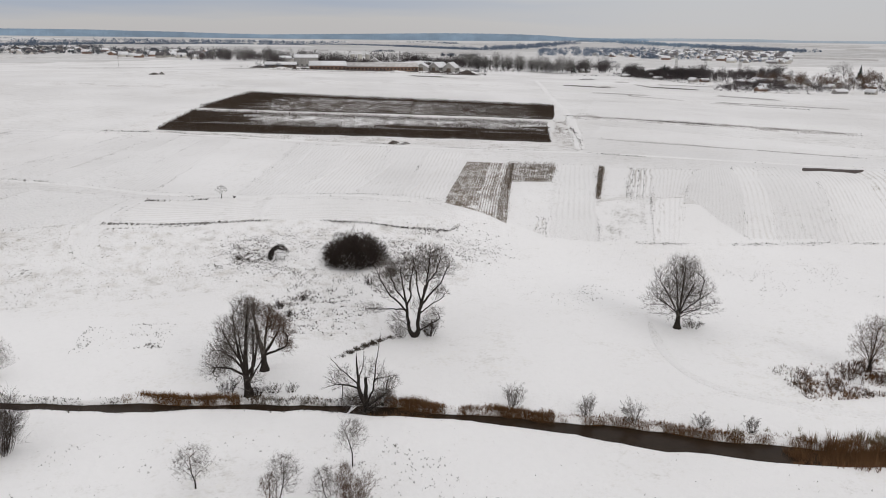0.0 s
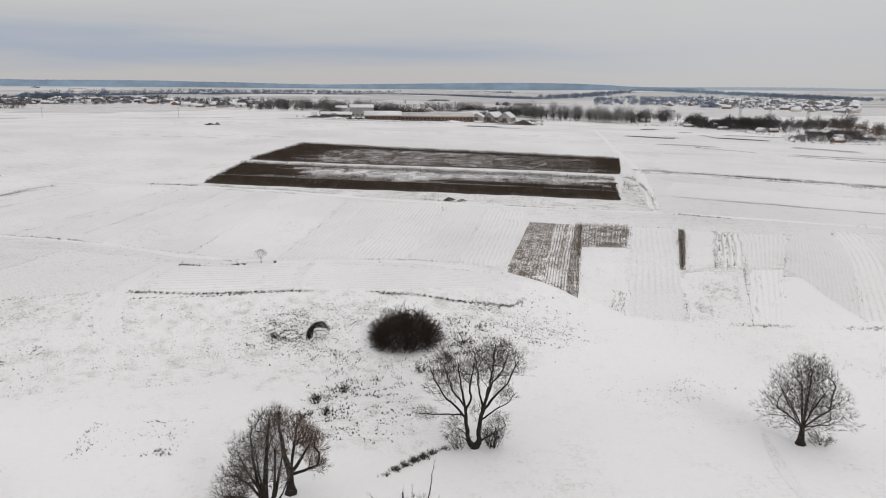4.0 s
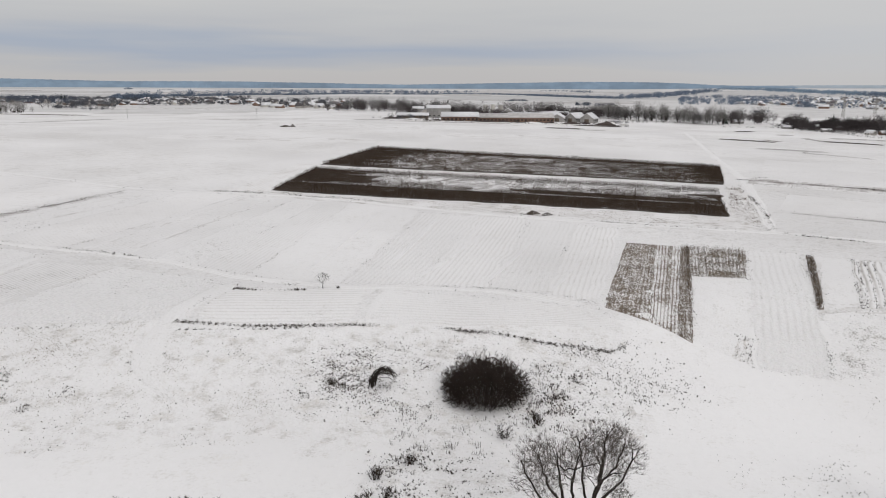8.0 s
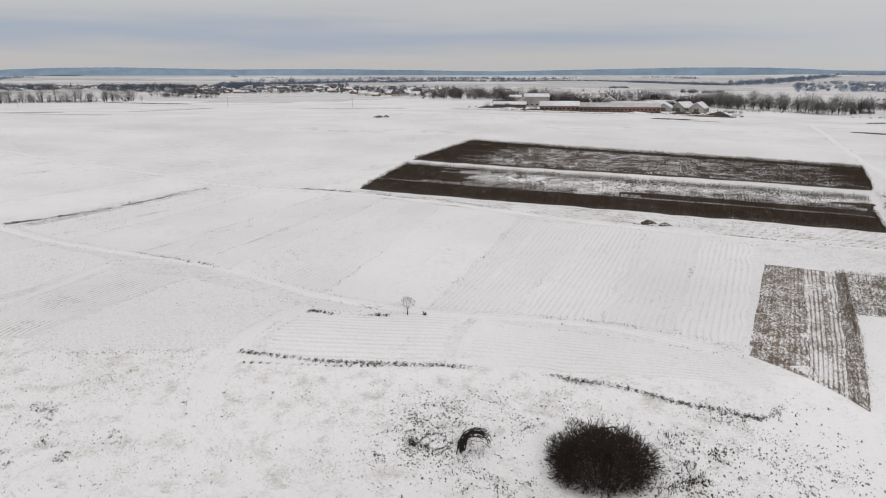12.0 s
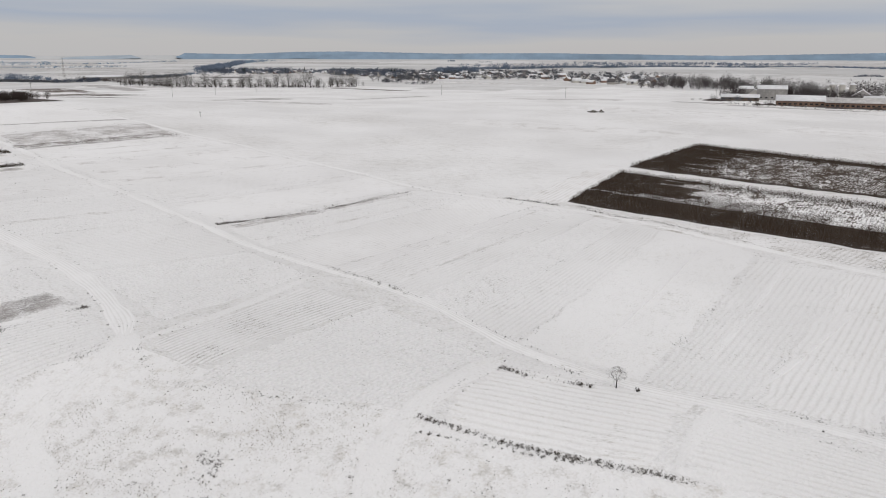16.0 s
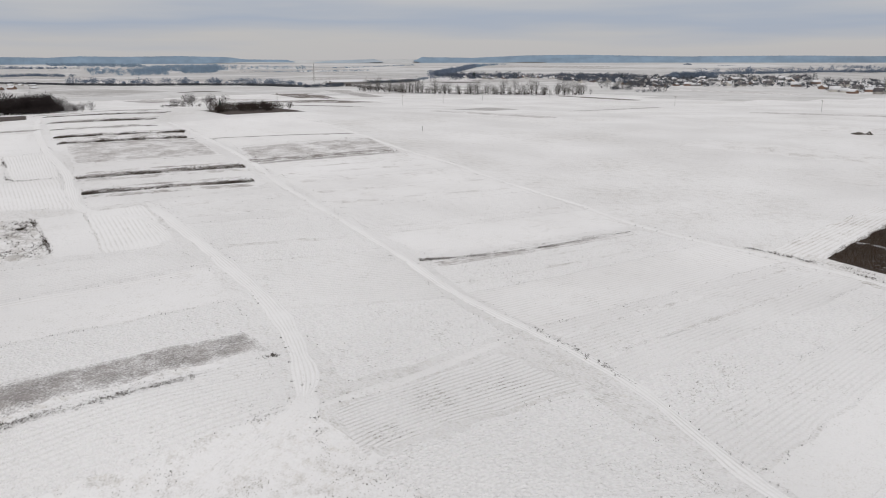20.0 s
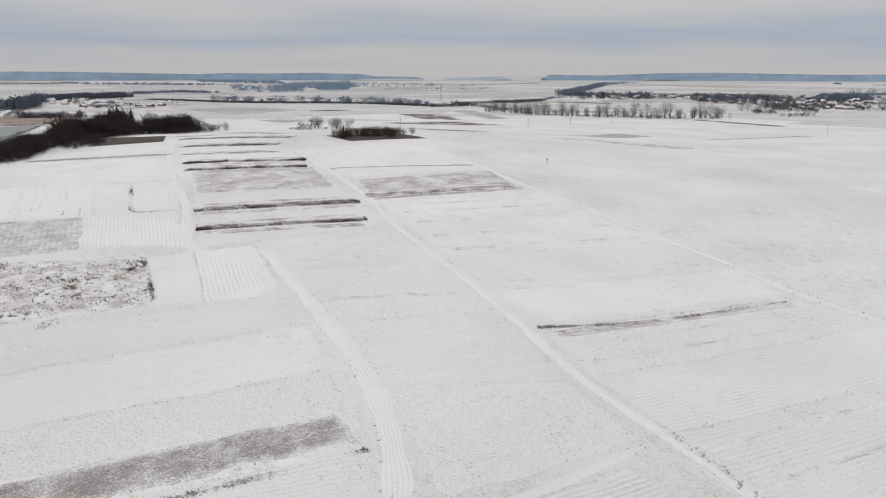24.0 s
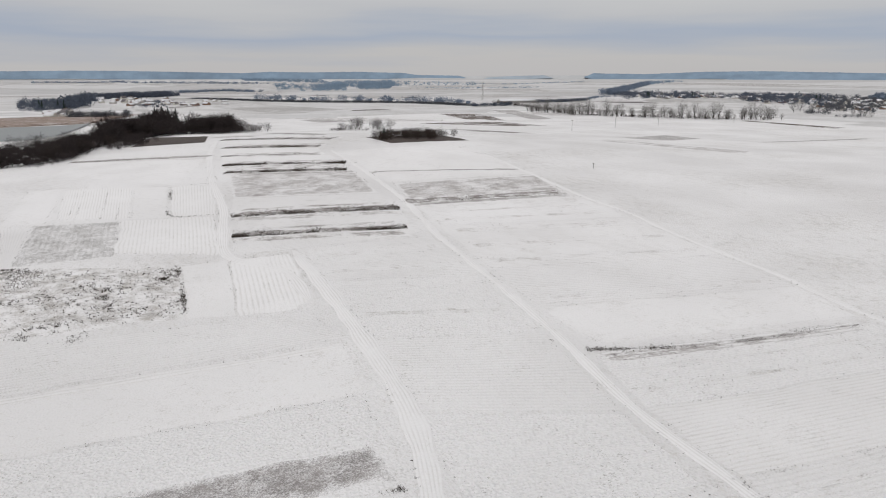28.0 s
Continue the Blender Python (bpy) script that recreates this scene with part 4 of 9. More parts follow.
# fields far off
for p, mat, label in (
    ([(78, 216), (132.4, 180.5), (170.6, 176.5), (90, 238.1)], FURROW, "snow-covered field with long furrows"),
    ([(92, 262.1), (172.4, 220.5), (240.1, 250.1), (120, 329.9)], SNOWY, "snow-covered field with faint stubble"),
    ([(84.5, 259.6), (170.4, 216), (173.0, 221.4), (87.4, 266.4)], WEEDLAND, "narrow strip of dark dry weeds in snow"),
    ([(186, 337), (240, 315), (244, 321), (190, 342.9)], GREYLAND, "narrow strip of dark dry weeds in snow"),
    ([(149.9, 469.6), (173.9, 451.7), (177.9, 457.7), (152.9, 477.6)], EARTH, "patch of bare earth in a snowy field"),
    ([(205.9, 469.8), (231.9, 447.9), (235.9, 453.9), (209.9, 477.8)], EARTH, "patch of bare earth in a snowy field"),
    ([(139.9, 394.7), (171.9, 379.8), (175.9, 387.8), (143.9, 401.7)], GREYLAND, "patch of bare earth in a snowy field"),
    ([(-774, 617), (-742, 660), (-606, 584), (-650, 566)], EARTH_STREAK, "dark ploughed field between snowfields"),
    ([(-622, 488), (-594, 566), (-516, 558), (-550, 510)], EARTH_STREAK, "dark ploughed field between snowfields"),
    ([(-439, 400), (-432, 418), (-406, 432), (-410, 424)], EARTH_STREAK, "streak of dark earth between snowfields"),
    ([(-800, 436), (-748, 500), (-640, 534), (-692, 452)], GREYLAND_THIN, "grey fallow field in snow"),
    ([(-370, 494), (-388, 552), (-348, 541), (-339, 496)], GREYLAND, "grey fallow patch in snow"),
    ([(-490, 796), (-484, 808), (-374, 786), (-372, 764)], EARTH_STREAK, "streak of dark earth beyond a tree row"),
    ([(-310, 545), (-306, 553), (-294, 668), (-300, 660)], GREYLAND, "thin grey fallow strip in snow"),
    ([(-880, 470), (-1150, 462), (-1230, 560), (-960, 590)], FAR_GREY, "grey far fields under thin hazed snow"),
    ([(-1180, 500), (-1360, 480), (-1390, 560), (-1240, 610)], FAR_GREY, "grey far fields under thin hazed snow"),
    ([(-900, 330), (-1130, 350), (-1150, 372), (-910, 350)], FAR_GREY, "grey far strip under thin hazed snow"),
    ([(-760, 680), (-660, 700), (-640, 760), (-760, 740)], GREYLAND_THIN, "thin fallow field in snow"),
    ([(-334.3, 424.6), (-252.5, 443.9), (-262.6, 466.1), (-349.4, 444.8)], GREYLAND_THIN, "thin fallow field in snow"),
    ([(-210, 620), (-120, 640), (-125, 665), (-215, 645)], GREYLAND_THIN, "thin fallow field in snow"),
    ([(-760, 430), (-735, 490), (-690, 480), (-700, 425)], GREYLAND, "grey fallow field in snow"),
    ([(-486, 418), (-472, 440), (-404, 442), (-412, 422)], GREYLAND, "grey fallow strip in snow"),
    ([(-820, 735), (-806, 765), (-604, 645), (-612, 622)], GREYLAND, "grey fallow strip in snow"),
    ([(-370, 478), (-366, 492), (-335, 500), (-340, 486)], GREYLAND, "grey fallow patch in snow"),
    ([(-600, 1100), (-300, 1010), (-290, 1030), (-590, 1130)], GREYLAND_THIN, "thin fallow field in snow"),
):
    plot(p, mat, label, lift=0.3, cell=6)

plot([(83.5, 256), (90, 270.5), (175.5, 224), (167, 212)], HALO, "grey fallow margin beside a weedy strip", lift=0.22)

# tracks
track([(-35.5, 121.2), (-39.1, 125.1), (-43.1, 131.6), (-43.6, 143), (-40.6, 154), (-38.6, 162)], 4.4, "trodden snowy track climbing a bank", SNOWY_CLEAN)
track([(23.5, 143.5), (4.4, 152.6), (-13.2, 155.6), (-22.5, 157.1), (-38.6, 163.2), (-61.4, 177.4), (-83.9, 184.7), (-103.8, 189.5), (-133.2, 200), (-165.6, 209.2), (-198.3, 217.8), (-237.6, 231.7), (-298.1, 248.6), (-348.4, 261.3)], 2.4)
track([(170.2, 142.2), (105.4, 173.4), (67, 191.9), (16.2, 211.1), (-34.9, 240), (-62.9, 250.8), (-83.9, 254.6), (-102.9, 258.7), (-127.7, 267.9), (-161.9, 276.5), (-188, 284.2), (-216.9, 289.1), (-260.7, 301.8), (-330.9, 322.6), (-418.4, 351)], 2.3)
track([(67.5, 192.5), (85.6, 258.1), (103, 339.9), (129.7, 449.1), (150, 540)], 3.2)
track([(-70, 112), (-77.6, 118.2), (-83.7, 121.1), (-87.2, 126.2), (-88.1, 134.1), (-89.6, 141.6), (-96, 147)], 4.2, "trodden snowy track climbing a bank", SNOWY_CLEAN, rut=0.02)
track([(-89.1, 141.1), (-99.9, 149.4), (-121.7, 159.9), (-147.6, 166.8), (-178.9, 173.4), (-204.4, 178.2)], 4.2)
track([(-88.7, 142), (-85.6, 158.2), (-84.1, 181.9)], 2.4, mat=SNOWY_CLEAN)
track([(-168.1, 166.3), (-189.7, 169.7), (-207.6, 162.9), (-233.3, 170.3), (-260, 179.5), (-315.1, 194.1), (-377.6, 213.7), (-459.7, 244.2)], 3.4)
for a, b in (((4.4, 156.4), (17.4, 194.6)), ((-8.2, 158.6), (6.6, 198.6)), ((-13.8, 166), (-4.4, 219.2)), ((14.4, 150), (30.4, 192.6)), ((-29, 162), (-20, 228)), ((0.5, 186), (5.6, 210))):
    track([a, ((a[0] + b[0]) / 2 + 0.3, (a[1] + b[1]) / 2), b], 1.1, "narrow white ridge between snowy plots", SNOWY_CLEAN, 0.1, 0.0)
track([(-14, 141.1), (-12.6, 148.1), (-10.6, 156.2)], 2.8, mat=SNOWY_CLEAN)

track([(-147.8, 165.5), (-149.4, 150), (-151.8, 135.1), (-154.4, 114.2), (-156.5, 100)], 2.6, "wheel ruts across a snowy strip", FURROW_WIDE)
# ---- weeds and stubble ----
TUFT = tuft_template(9, 0.75, 0.045, 2, 0.35)
STALKS = tuft_template(5, 0.45, 0.035, 7, 0.25)
CLUMP = tuft_template(16, 0.9, 0.05, 4, 0.5)


def weeds(corners, n, tall, seed, label, mat=None, clump=6.0, gap=0.45, template=None, name="dry_weeds"):
    rng = np.random.default_rng(seed)
    n = n * 3
    X, Y, u, v = inside(corners, n, rng)
    c = cloud(X, Y, clump, seed)
    ok = rng.random(n) < 0.04 + 0.9 * smooth(gap - 0.1, gap + 0.45, c) * cloud(X, Y, 1.3, seed + 3)
    s = np.stack([X, Y, 0.42 * tall * (0.4 + c) * rng.uniform(0.35, 1.5, n)], -1)[ok]
    scatter(name, template or TUFT, s, mat or WEED, label, "weeds", (0.7, 1.3), rng)


def dots(corners, n, tall, seed, label, size=7.0, gap=0.35, template=None, mat=None):
    """Single bits of weed strewn at random, thicker in some places than in others."""
    rng = np.random.default_rng(seed)
    n = n * 4
    X, Y, u, v = inside(corners, n, rng)
    edge = smooth(0, 0.18, u) * smooth(0, 0.18, 1 - u) * smooth(0, 0.18, v) * smooth(0, 0.18, 1 - v)
    ok = rng.random(n) < edge * (0.15 + 0.85 * smooth(gap - 0.15, gap + 0.25, cloud(X, Y, size, seed))) * (0.12 + 0.88 * smooth(0.42, 0.72, cloud(X, Y * 1.8, 1.6, seed + 5)))
    s = np.c_[X, Y, tall * (0.2 + 0.75 * rng.random(n) ** 3)][ok]
    scatter("dry_weeds", template or BITS, s, mat or WEED, label, "weeds", (0.7, 1.2), rng)


def weed_line(pts, n, tall, seed, label, wide=0.5, mat=None, template=None):
    rng = np.random.default_rng(seed)
    c = curve_points(pts, 1.0)
    i = rng.integers(0, len(c), n)
    w = cloud(i * 1.0, i * 0.0, 9, seed)
    ok = rng.random(n) < 0.75 * smooth(0.2, 0.7, w)
    p = c[i] + rng.normal(0, wide * 0.8, (n, 2))
    s = np.stack([p[:, 0], p[:, 1], 0.6 * tall * (0.4 + w) * rng.uniform(0.4, 1.2, n)], -1)[ok]
    scatter("dry_weeds", template or TUFT, s, mat or WEED, label, "weeds", (0.7, 1.3), rng)


def stalks(corners, across, along, tall, seed, label, keep=0.8, mat=None, clump=5.0, template=None):
    rng = np.random.default_rng(seed)
    X, Y, u, v = rowed(corners, across, along, rng)
    ok = rng.random(len(X)) < keep * (0.35 + cloud(X, Y, clump, seed))
    s = np.stack([X, Y, np.full(len(X), tall)], -1)[ok]
    scatter("stubble", template or STALKS, s, mat or STRAW, label, "stubble", (0.5, 1.2), rng)


SHORT = tuft_template(5, 0.7, 0.07, 8, 0.4)
stalks(A1, 0.55, 0.3, 0.30, 11, "short dry straw stubble in rows", 0.9, BROWN_STALK, template=SHORT)
stalks(A2, 0.62, 0.25, 0.18, 12, "short dark stubble in even rows", 0.5, BROWN_STALK, template=SHORT)
stalks(part_of(A2, 0.45, 0.65, 0.1, 1.0), 0.4, 0.35, 0.3, 60, "short dark stubble between rows", 0.5, BROWN_STALK, template=SHORT, clump=3)
stalks(A3, 0.42, 0.3, 0.85, 13, "dry brown stalks in a narrow strip", 0.9, BROWN_STALK, template=corn_template(4))
stalks(part_of(A3, 0.6, 1.0, 0.35, 1.0), 0.3, 0.4, 0.8, 19, "dark dry stalks along a strip", 0.8, CORN, template=corn_template(4), clump=3)
stalks(A4, 0.6, 0.4, 0.9, 14, "dry corn stalks in a block", 1.0, BROWN_STALK, template=corn_template(5))
stalks(A4, 1.1, 0.8, 0.9, 20, "darker dry corn stalks in a block", 0.7, WEED, template=corn_template(6))
stalks(part_of(A5, 0.2, 1.0, 0.0, 1.0), 0.5, 0.35, 0.4, 15, "dry brown stalks in a small patch", 0.6, WEED, template=SHORT, clump=2)
stalks(SLOT, 0.4, 0.3, 0.75, 16, "dark weeds in a narrow strip", 0.9, BROWN_STALK)
stalks(SLOT, 0.5, 0.4, 0.8, 55, "darker weeds in a narrow strip", 0.8, WEED)
stalks(PC, 1.3, 0.25, 0.4, 17, "patchy dark stubble rows", 0.6, WEED, template=SHORT, clump=3)
weed_line([(61.3, 144.1), (66.5, 157), (72.7, 170)], 380, 0.32, 58, "dark weeds along a plot edge", 0.2)
stalks(PD, 1.0, 0.6, 0.25, 18, "short sparse stubble", 0.3, WEED, template=SHORT)
# bank and slope round the bushes
BANK = [(-42.5, 141), (-28.8, 139.8), (-15.2, 140), (-4.8, 139.3), (5.2, 137.6), (13.8, 134.8), (21.6, 133.3), (26, 137.6)]
weed_line(BANK, 3200, 0.34, 21, "ragged dry weeds along a field bank", 0.3)
weed_line([(-41.2, 138.6), (-31.5, 138.9), (-25.6, 139.1), (-14.5, 139.9)], 900, 0.32, 20, "dark dry weeds along a plot edge", 0.16)
weed_line([(-0, 138.2), (6, 137.2), (12.6, 135.6), (17, 134.4), (21, 133)], 1500, 0.45, 22, "dense dark weeds along a field bank", 0.3)
BITS = tuft_template(8, 0.75, 0.15, 9, 0.2)
dots([(-30, 114), (-28, 140), (28, 137), (34, 112)], 4200, 0.2, 23, "dark bits of dead weeds dotted over a snowy slope", 8, 0.45)
dots([(-22, 117), (-20, 136), (0, 136), (-1, 116)], 3800, 0.24, 24, "dark bits of dead weeds round a bent bush", 5, 0.4)
dots([(5, 114), (6, 131), (19, 129), (18, 115)], 1200, 0.38, 25, "dry brown weeds beside a thicket", 4, 0.4)
dots([(14, 120), (14, 136), (31, 136), (34, 119)], 1000, 0.3, 19, "brown dead weeds on a snowy slope", 4, 0.45)
dots([(-22, 122), (-21, 132), (-9, 132), (-9, 121)], 2200, 0.22, 40, "thick dark bits of dead grass beside a bent bush", 2.5, 0.45)
weeds([(-18, 125), (-17, 129), (-12, 129), (-12, 125)], 420, 0.5, 41, "dark tussocks of dead grass beside a bent bush", clump=1.5, gap=0.45)
weeds([(8.5, 119), (9, 131.5), (15.5, 129), (14.5, 119.5)], 420, 1.1, 42, "dark ragged weeds beside a thicket", clump=2.2, gap=0.42, template=STALKS)
dots([(9, 118), (9.5, 133), (24, 131), (22, 118)], 1800, 0.24, 43, "dark bits of dead weeds beside a thicket", 3, 0.45)
weed_line([(13, 133.8), (18, 132), (22.2, 129.9), (27, 125.1), (30, 121)], 700, 0.3, 44, "line of dark dead grass slanting down a bank", 0.7)
weed_line([(11, 130.5), (16, 129.4), (21, 126.4), (24, 123)], 500, 0.28, 45, "line of dark dead grass slanting down a bank", 0.6)
weeds([(-8, 111), (-7, 119), (14, 119), (12, 110)], 800, 1.1, 26, "thin upright dry weeds in snow", clump=2.0, gap=0.42, template=STALKS)
weeds([(-50, 109), (-44, 138), (-20, 138), (-22, 112)], 6500, 0.26, 27, "pale dead grass in thin snow", PALE_GRASS, clump=5, gap=0.40)
weeds([(-50, 109), (-44, 138), (-20, 138), (-22, 112)], 900, 0.36, 94, "dark bits of dead grass in thin snow", clump=4, gap=0.5)
weeds([(-89.6, 112), (-79.8, 139.8), (-47, 141), (-45, 108)], 1800, 0.22, 28, "scattered dry weeds and grass in snow", clump=5, gap=0.5)
weeds([(-89.6, 112), (-79.8, 139.8), (-47, 141), (-45, 108)], 7500, 0.28, 95, "pale dead grass in thin snow", PALE_GRASS, clump=6, gap=0.38)
dots([(-89.6, 112), (-79.8, 139.8), (-47, 141), (-45, 108)], 1500, 0.17, 96, "dark bits of dead grass in thin snow", 6, 0.56)
dots([(-89.6, 112), (-79.8, 139.8), (-47, 141), (-45, 108)], 2200, 0.2, 97, "brown bits of dead grass in thin snow", 4, 0.52, mat=BROWN_STALK)
for k, (x, y, w) in enumerate(((-61.3, 126.1, 2.2), (-49.5, 123.1, 1.3), (-60.3, 118.1, 1.8), (-53.6, 119.2, 1.0), (-63.5, 116.9, 1.2), (-45.1, 131.3, 1.4), (-57, 122, 1.5), (-66, 121, 1.6))):
    weeds([(x - w, y - w), (x - w, y + w), (x + w, y + w), (x + w, y - w)], int(100 * w), 0.42, 700 + k, "dark tussock of dead grass in thin snow", clump=1.2, gap=0.4)
weeds([(-116.1, 105), (-107.6, 145.8), (-91, 139.4), (-90, 105)], 2600, 0.35, 29, "sparse dry grass in snow", clump=7, gap=0.55)
weeds([(30, 95), (26, 132), (90, 124), (90, 92)], 3600, 0.3, 30, "sparse dry grass in snow", clump=7, gap=0.62)
dots([(-12, 92), (-11, 113), (7, 111), (5, 94)], 1100, 0.34, 31, "dense patches of dry weeds in snow", 4, 0.42)
weeds([(-10, 99), (-9, 110), (-3, 109), (-4, 98)], 170, 1.0, 32, "dark clumps of tall dead weeds", clump=1.8, gap=0.5, template=CLUMP)
weed_line([(10.0, 92.2), (7.0, 92.0), (4.6, 90.4), (2.6, 88.8), (0.5, 87.0)], 600, 0.7, 33, "dark dry weeds along a little ditch", 0.35)
weeds([(-34, 92), (-34, 101), (-22, 101), (-22, 92)], 900, 0.5, 34, "low dark weeds in snow", clump=3, gap=0.62)
weeds([(-40, 44), (-36, 72), (12, 68), (16, 44)], 2200, 0.35, 35, "sparse grass tips in meadow snow", clump=5, gap=0.62)
weeds([(53, 68), (52, 77), (69, 77), (71, 68)], 1500, 1.3, 59, "dense reddish-brown brush in meadow snow", TWIG_RED, clump=3.5, gap=0.35, template=STALKS)
weeds([(12, 44), (12, 66), (60, 52), (60, 40)], 300, 0.3, 36, "sparse grass tips in meadow snow", clump=4, gap=0.6)
dots(SCRUB, 5200, 0.45, 37, "patches of dead weeds on a waste plot", 8, 0.5)
weeds(SCRUB, 5200, 0.65, 93, "thick patches of dead weeds on a waste plot", clump=8, gap=0.55)
weeds(part_of(SCRUB, 0.0, 0.5, 0.55, 1.0), 2400, 0.7, 99, "thick patches of dead weeds on a waste plot", clump=6, gap=0.5)
weed_line([(-174.6, 142.6), (-188.8, 146.2), (-205.7, 150)], 330, 0.8, 38, "tall dark weeds along a plot edge", 0.35)
weeds([(-199.3, 146), (-205.9, 149.6), (-201.1, 144.9), (-196.4, 144.2)], 60, 1.2, 39, "dark clumps of bushy weeds", clump=2, gap=0.5, template=CLUMP)
weeds([(-192.3, 126), (-197.9, 133), (-192.1, 136.9), (-186.4, 130.2)], 110, 1.2, 40, "dark clumps of bushy weeds", clump=2, gap=0.55, template=CLUMP)
weeds([(-178, 112), (-185, 116), (-183, 124), (-177, 120)], 60, 1.0, 56, "dark clumps of bushy weeds", clump=2, gap=0.5, template=CLUMP)
weeds([(-160, 113), (-172, 112), (-178, 128), (-168, 122)], 700, 0.4, 57, "sparse dead grass below a waste plot", clump=4, gap=0.45)
# weed lines along field edges and tracks
weed_line([(-123.7, 199.9), (-113.1, 218.9), (-101.4, 251.2)], 2800, 0.5, 41, "long line of dry weeds on a field edge", 0.5)
weed_line([(-123.7, 199.9), (-113.1, 218.9), (-101.4, 251.2)], 1500, 0.3, 44, "thin line of dry weeds on a field edge", 0.3)
weed_line([(-123.3, 200.3), (-112.7, 219.3), (-101.0, 251.6)], 1500, 0.3, 46, "thin line of dry weeds on a field edge", 0.3)
weeds([(-123.3, 199.3), (-103.4, 251.9), (-98.4, 250.4), (-117.7, 197.7)], 1800, 0.4, 42, "sparse dry weeds beside a field edge", clump=6, gap=0.4)
weed_line([(-115.6, 98), (-112.4, 113), (-108.8, 126), (-106.0, 148.4)], 2600, 0.5, 43, "ragged dead weeds along a strip edge", 0.45)
plot([(-122.3, 199.6), (-102.6, 252), (-98.4, 250.4), (-117.7, 197.7)], GREYLAND_THIN, "strip of thin dead weeds beside a field edge", lift=0.1)
weed_line([(-34.9, 241.4), (-60, 252.3), (-79.9, 255.8)], 500, 0.7, 44, "dry weeds beside a farm track", 0.5)
weed_line([(-56.9, 175), (-63.9, 178.8), (-74.9, 182.8), (-90, 187.6)], 260, 0.6, 45, "dry weeds beside a farm track", 0.5)
weed_line([(-37.6, 160.4), (-31.2, 158.6), (-26.6, 157.5)], 420, 0.7, 46, "dark dry weeds beside a farm track", 0.6)
weed_line([(-37.6, 155.6), (-33, 154.8), (-26, 154.7)], 300, 0.5, 47, "dry weeds along a plot edge", 0.4)
weed_line([(-43, 141.5), (-40.2, 153.5)], 300, 0.45, 48, "dry weeds along a track edge", 0.3)
weed_line([(-87.9, 141.6), (-77.9, 137.4), (-62, 138.9), (-48, 141)], 300, 0.35, 49, "dry grass along a plot edge", 0.5)
weed_line([(-10, 156.7), (5, 154.2), (16, 149.8), (23, 145.9)], 260, 0.3, 50, "dry grass along a track edge", 0.3)
weed_line([(49.5, 126.4), (60, 126.2), (72, 124.8), (98, 123.8), (130, 121)], 900, 0.45, 51, "dry grass along the foot of the plots", 0.4)
weed_line([(66.2, 143.5), (60.2, 127.4)], 200, 0.32, 52, "dry weeds along a plot edge", 0.2)
weed_line([(54.4, 143), (49.4, 127.6)], 160, 0.3, 53, "dry weeds along a plot edge", 0.2)
stalks(PL_GREY, 0.7, 0.5, 0.35, 54, "dead grass standing on a fallow strip", 0.5, island_material("grey_grass", (0.09, 0.08, 0.07), (0.2, 0.18, 0.16)))
make_weed_strips()
# faint bands of stubble along the long fields
for corners, bands in (
    ([(-206, 223.6), (-185.6, 280.6), (-213.5, 286.1), (-231.1, 231.4)], ((0.12, 0.3), (0.5, 0.62), (0.72, 0.95))),
    ([(-169.1, 212.9), (-146.3, 270.6), (-183.7, 280.2), (-204.1, 222.8)], ((0.08, 0.2), (0.42, 0.55), (0.8, 0.96))),
    ([(-180.2, 175), (-166.4, 206.8), (-197.4, 215.7), (-204.9, 179.4)], ((0.2, 0.3), (0.6, 0.85))),
    ([(-149.1, 168.4), (-134.5, 198.2), (-165.8, 206.6), (-179.6, 174.8)], ((0.3, 0.42), (0.8, 0.9))),
    ([(-61.9, 178.8), (-46.5, 243.7), (-63.4, 249.2), (-83.4, 186.5)], ((0.3, 0.4), (0.75, 0.85))),
    ([(-103.6, 191.3), (-82.9, 252.6), (-100.4, 254.3), (-121.2, 199.3)], ((0.2, 0.35), (0.6, 0.68))),
):
    for u0, u1 in bands:
        plot(part_of(corners, u0, u1, 0.02, 0.98), LIGHT_FALLOW, "faint band of stubble along a snowy field", lift=0.1, ragged=0.5)
weed_line([(-312.5, 177.6), (-287, 170.8), (-260.6, 163.5), (-252.8, 175)], 700, 0.5, 64, "dead weeds round a garden plot", 0.4)
weed_line([(-312.5, 177.6), (-305.8, 192)], 150, 0.4, 65, "dead weeds round a garden plot", 0.4)
for k, f in enumerate((0.12, 0.22, 0.5, 0.58, 0.8)):
    p, q = (-279.8 + 15.1 * f, 136.1 + 17.2 * f), (-329.4 + 8.6 * f, 146.7 + 20.5 * f)
    weed_line([p, ((p[0] + q[0]) / 2, (p[1] + q[1]) / 2 + 0.3), q], 420, 0.3, 66 + k, "thin line of dead weeds across a garden plot", 0.25)
# the far side of the standing corn
weed_line([(6.2, 219.9), (21.7, 211.7), (39.3, 202.2), (53.2, 197.2), (66.8, 194.3), (70.1, 200.9), (74.4, 216.5), (79.9, 243.6)], 1500, 0.5, 75, "dark dead grass along the edge of a stubble field", 0.35)
weed_line([(69.1, 190.5), (75, 187.2), (81.9, 183.2)], 160, 0.45, 76, "dry weeds beside a farm track", 0.3)
weed_line([(79.2, 211.9), (94, 203), (109.4, 193.5), (140, 175)], 500, 0.35, 77, "thin line of dead grass across a snowfield", 0.3)
weed_line([(86.1, 264.3), (95.2, 256.6), (111.7, 249), (135, 235), (170, 217.5)], 2800, 1.0, 78, "dark dry weeds on a field edge", 0.7)
weed_line([(89.4, 273.6), (99.3, 266.4), (108, 262)], 200, 0.5, 79, "dry weeds on a field edge", 0.5)
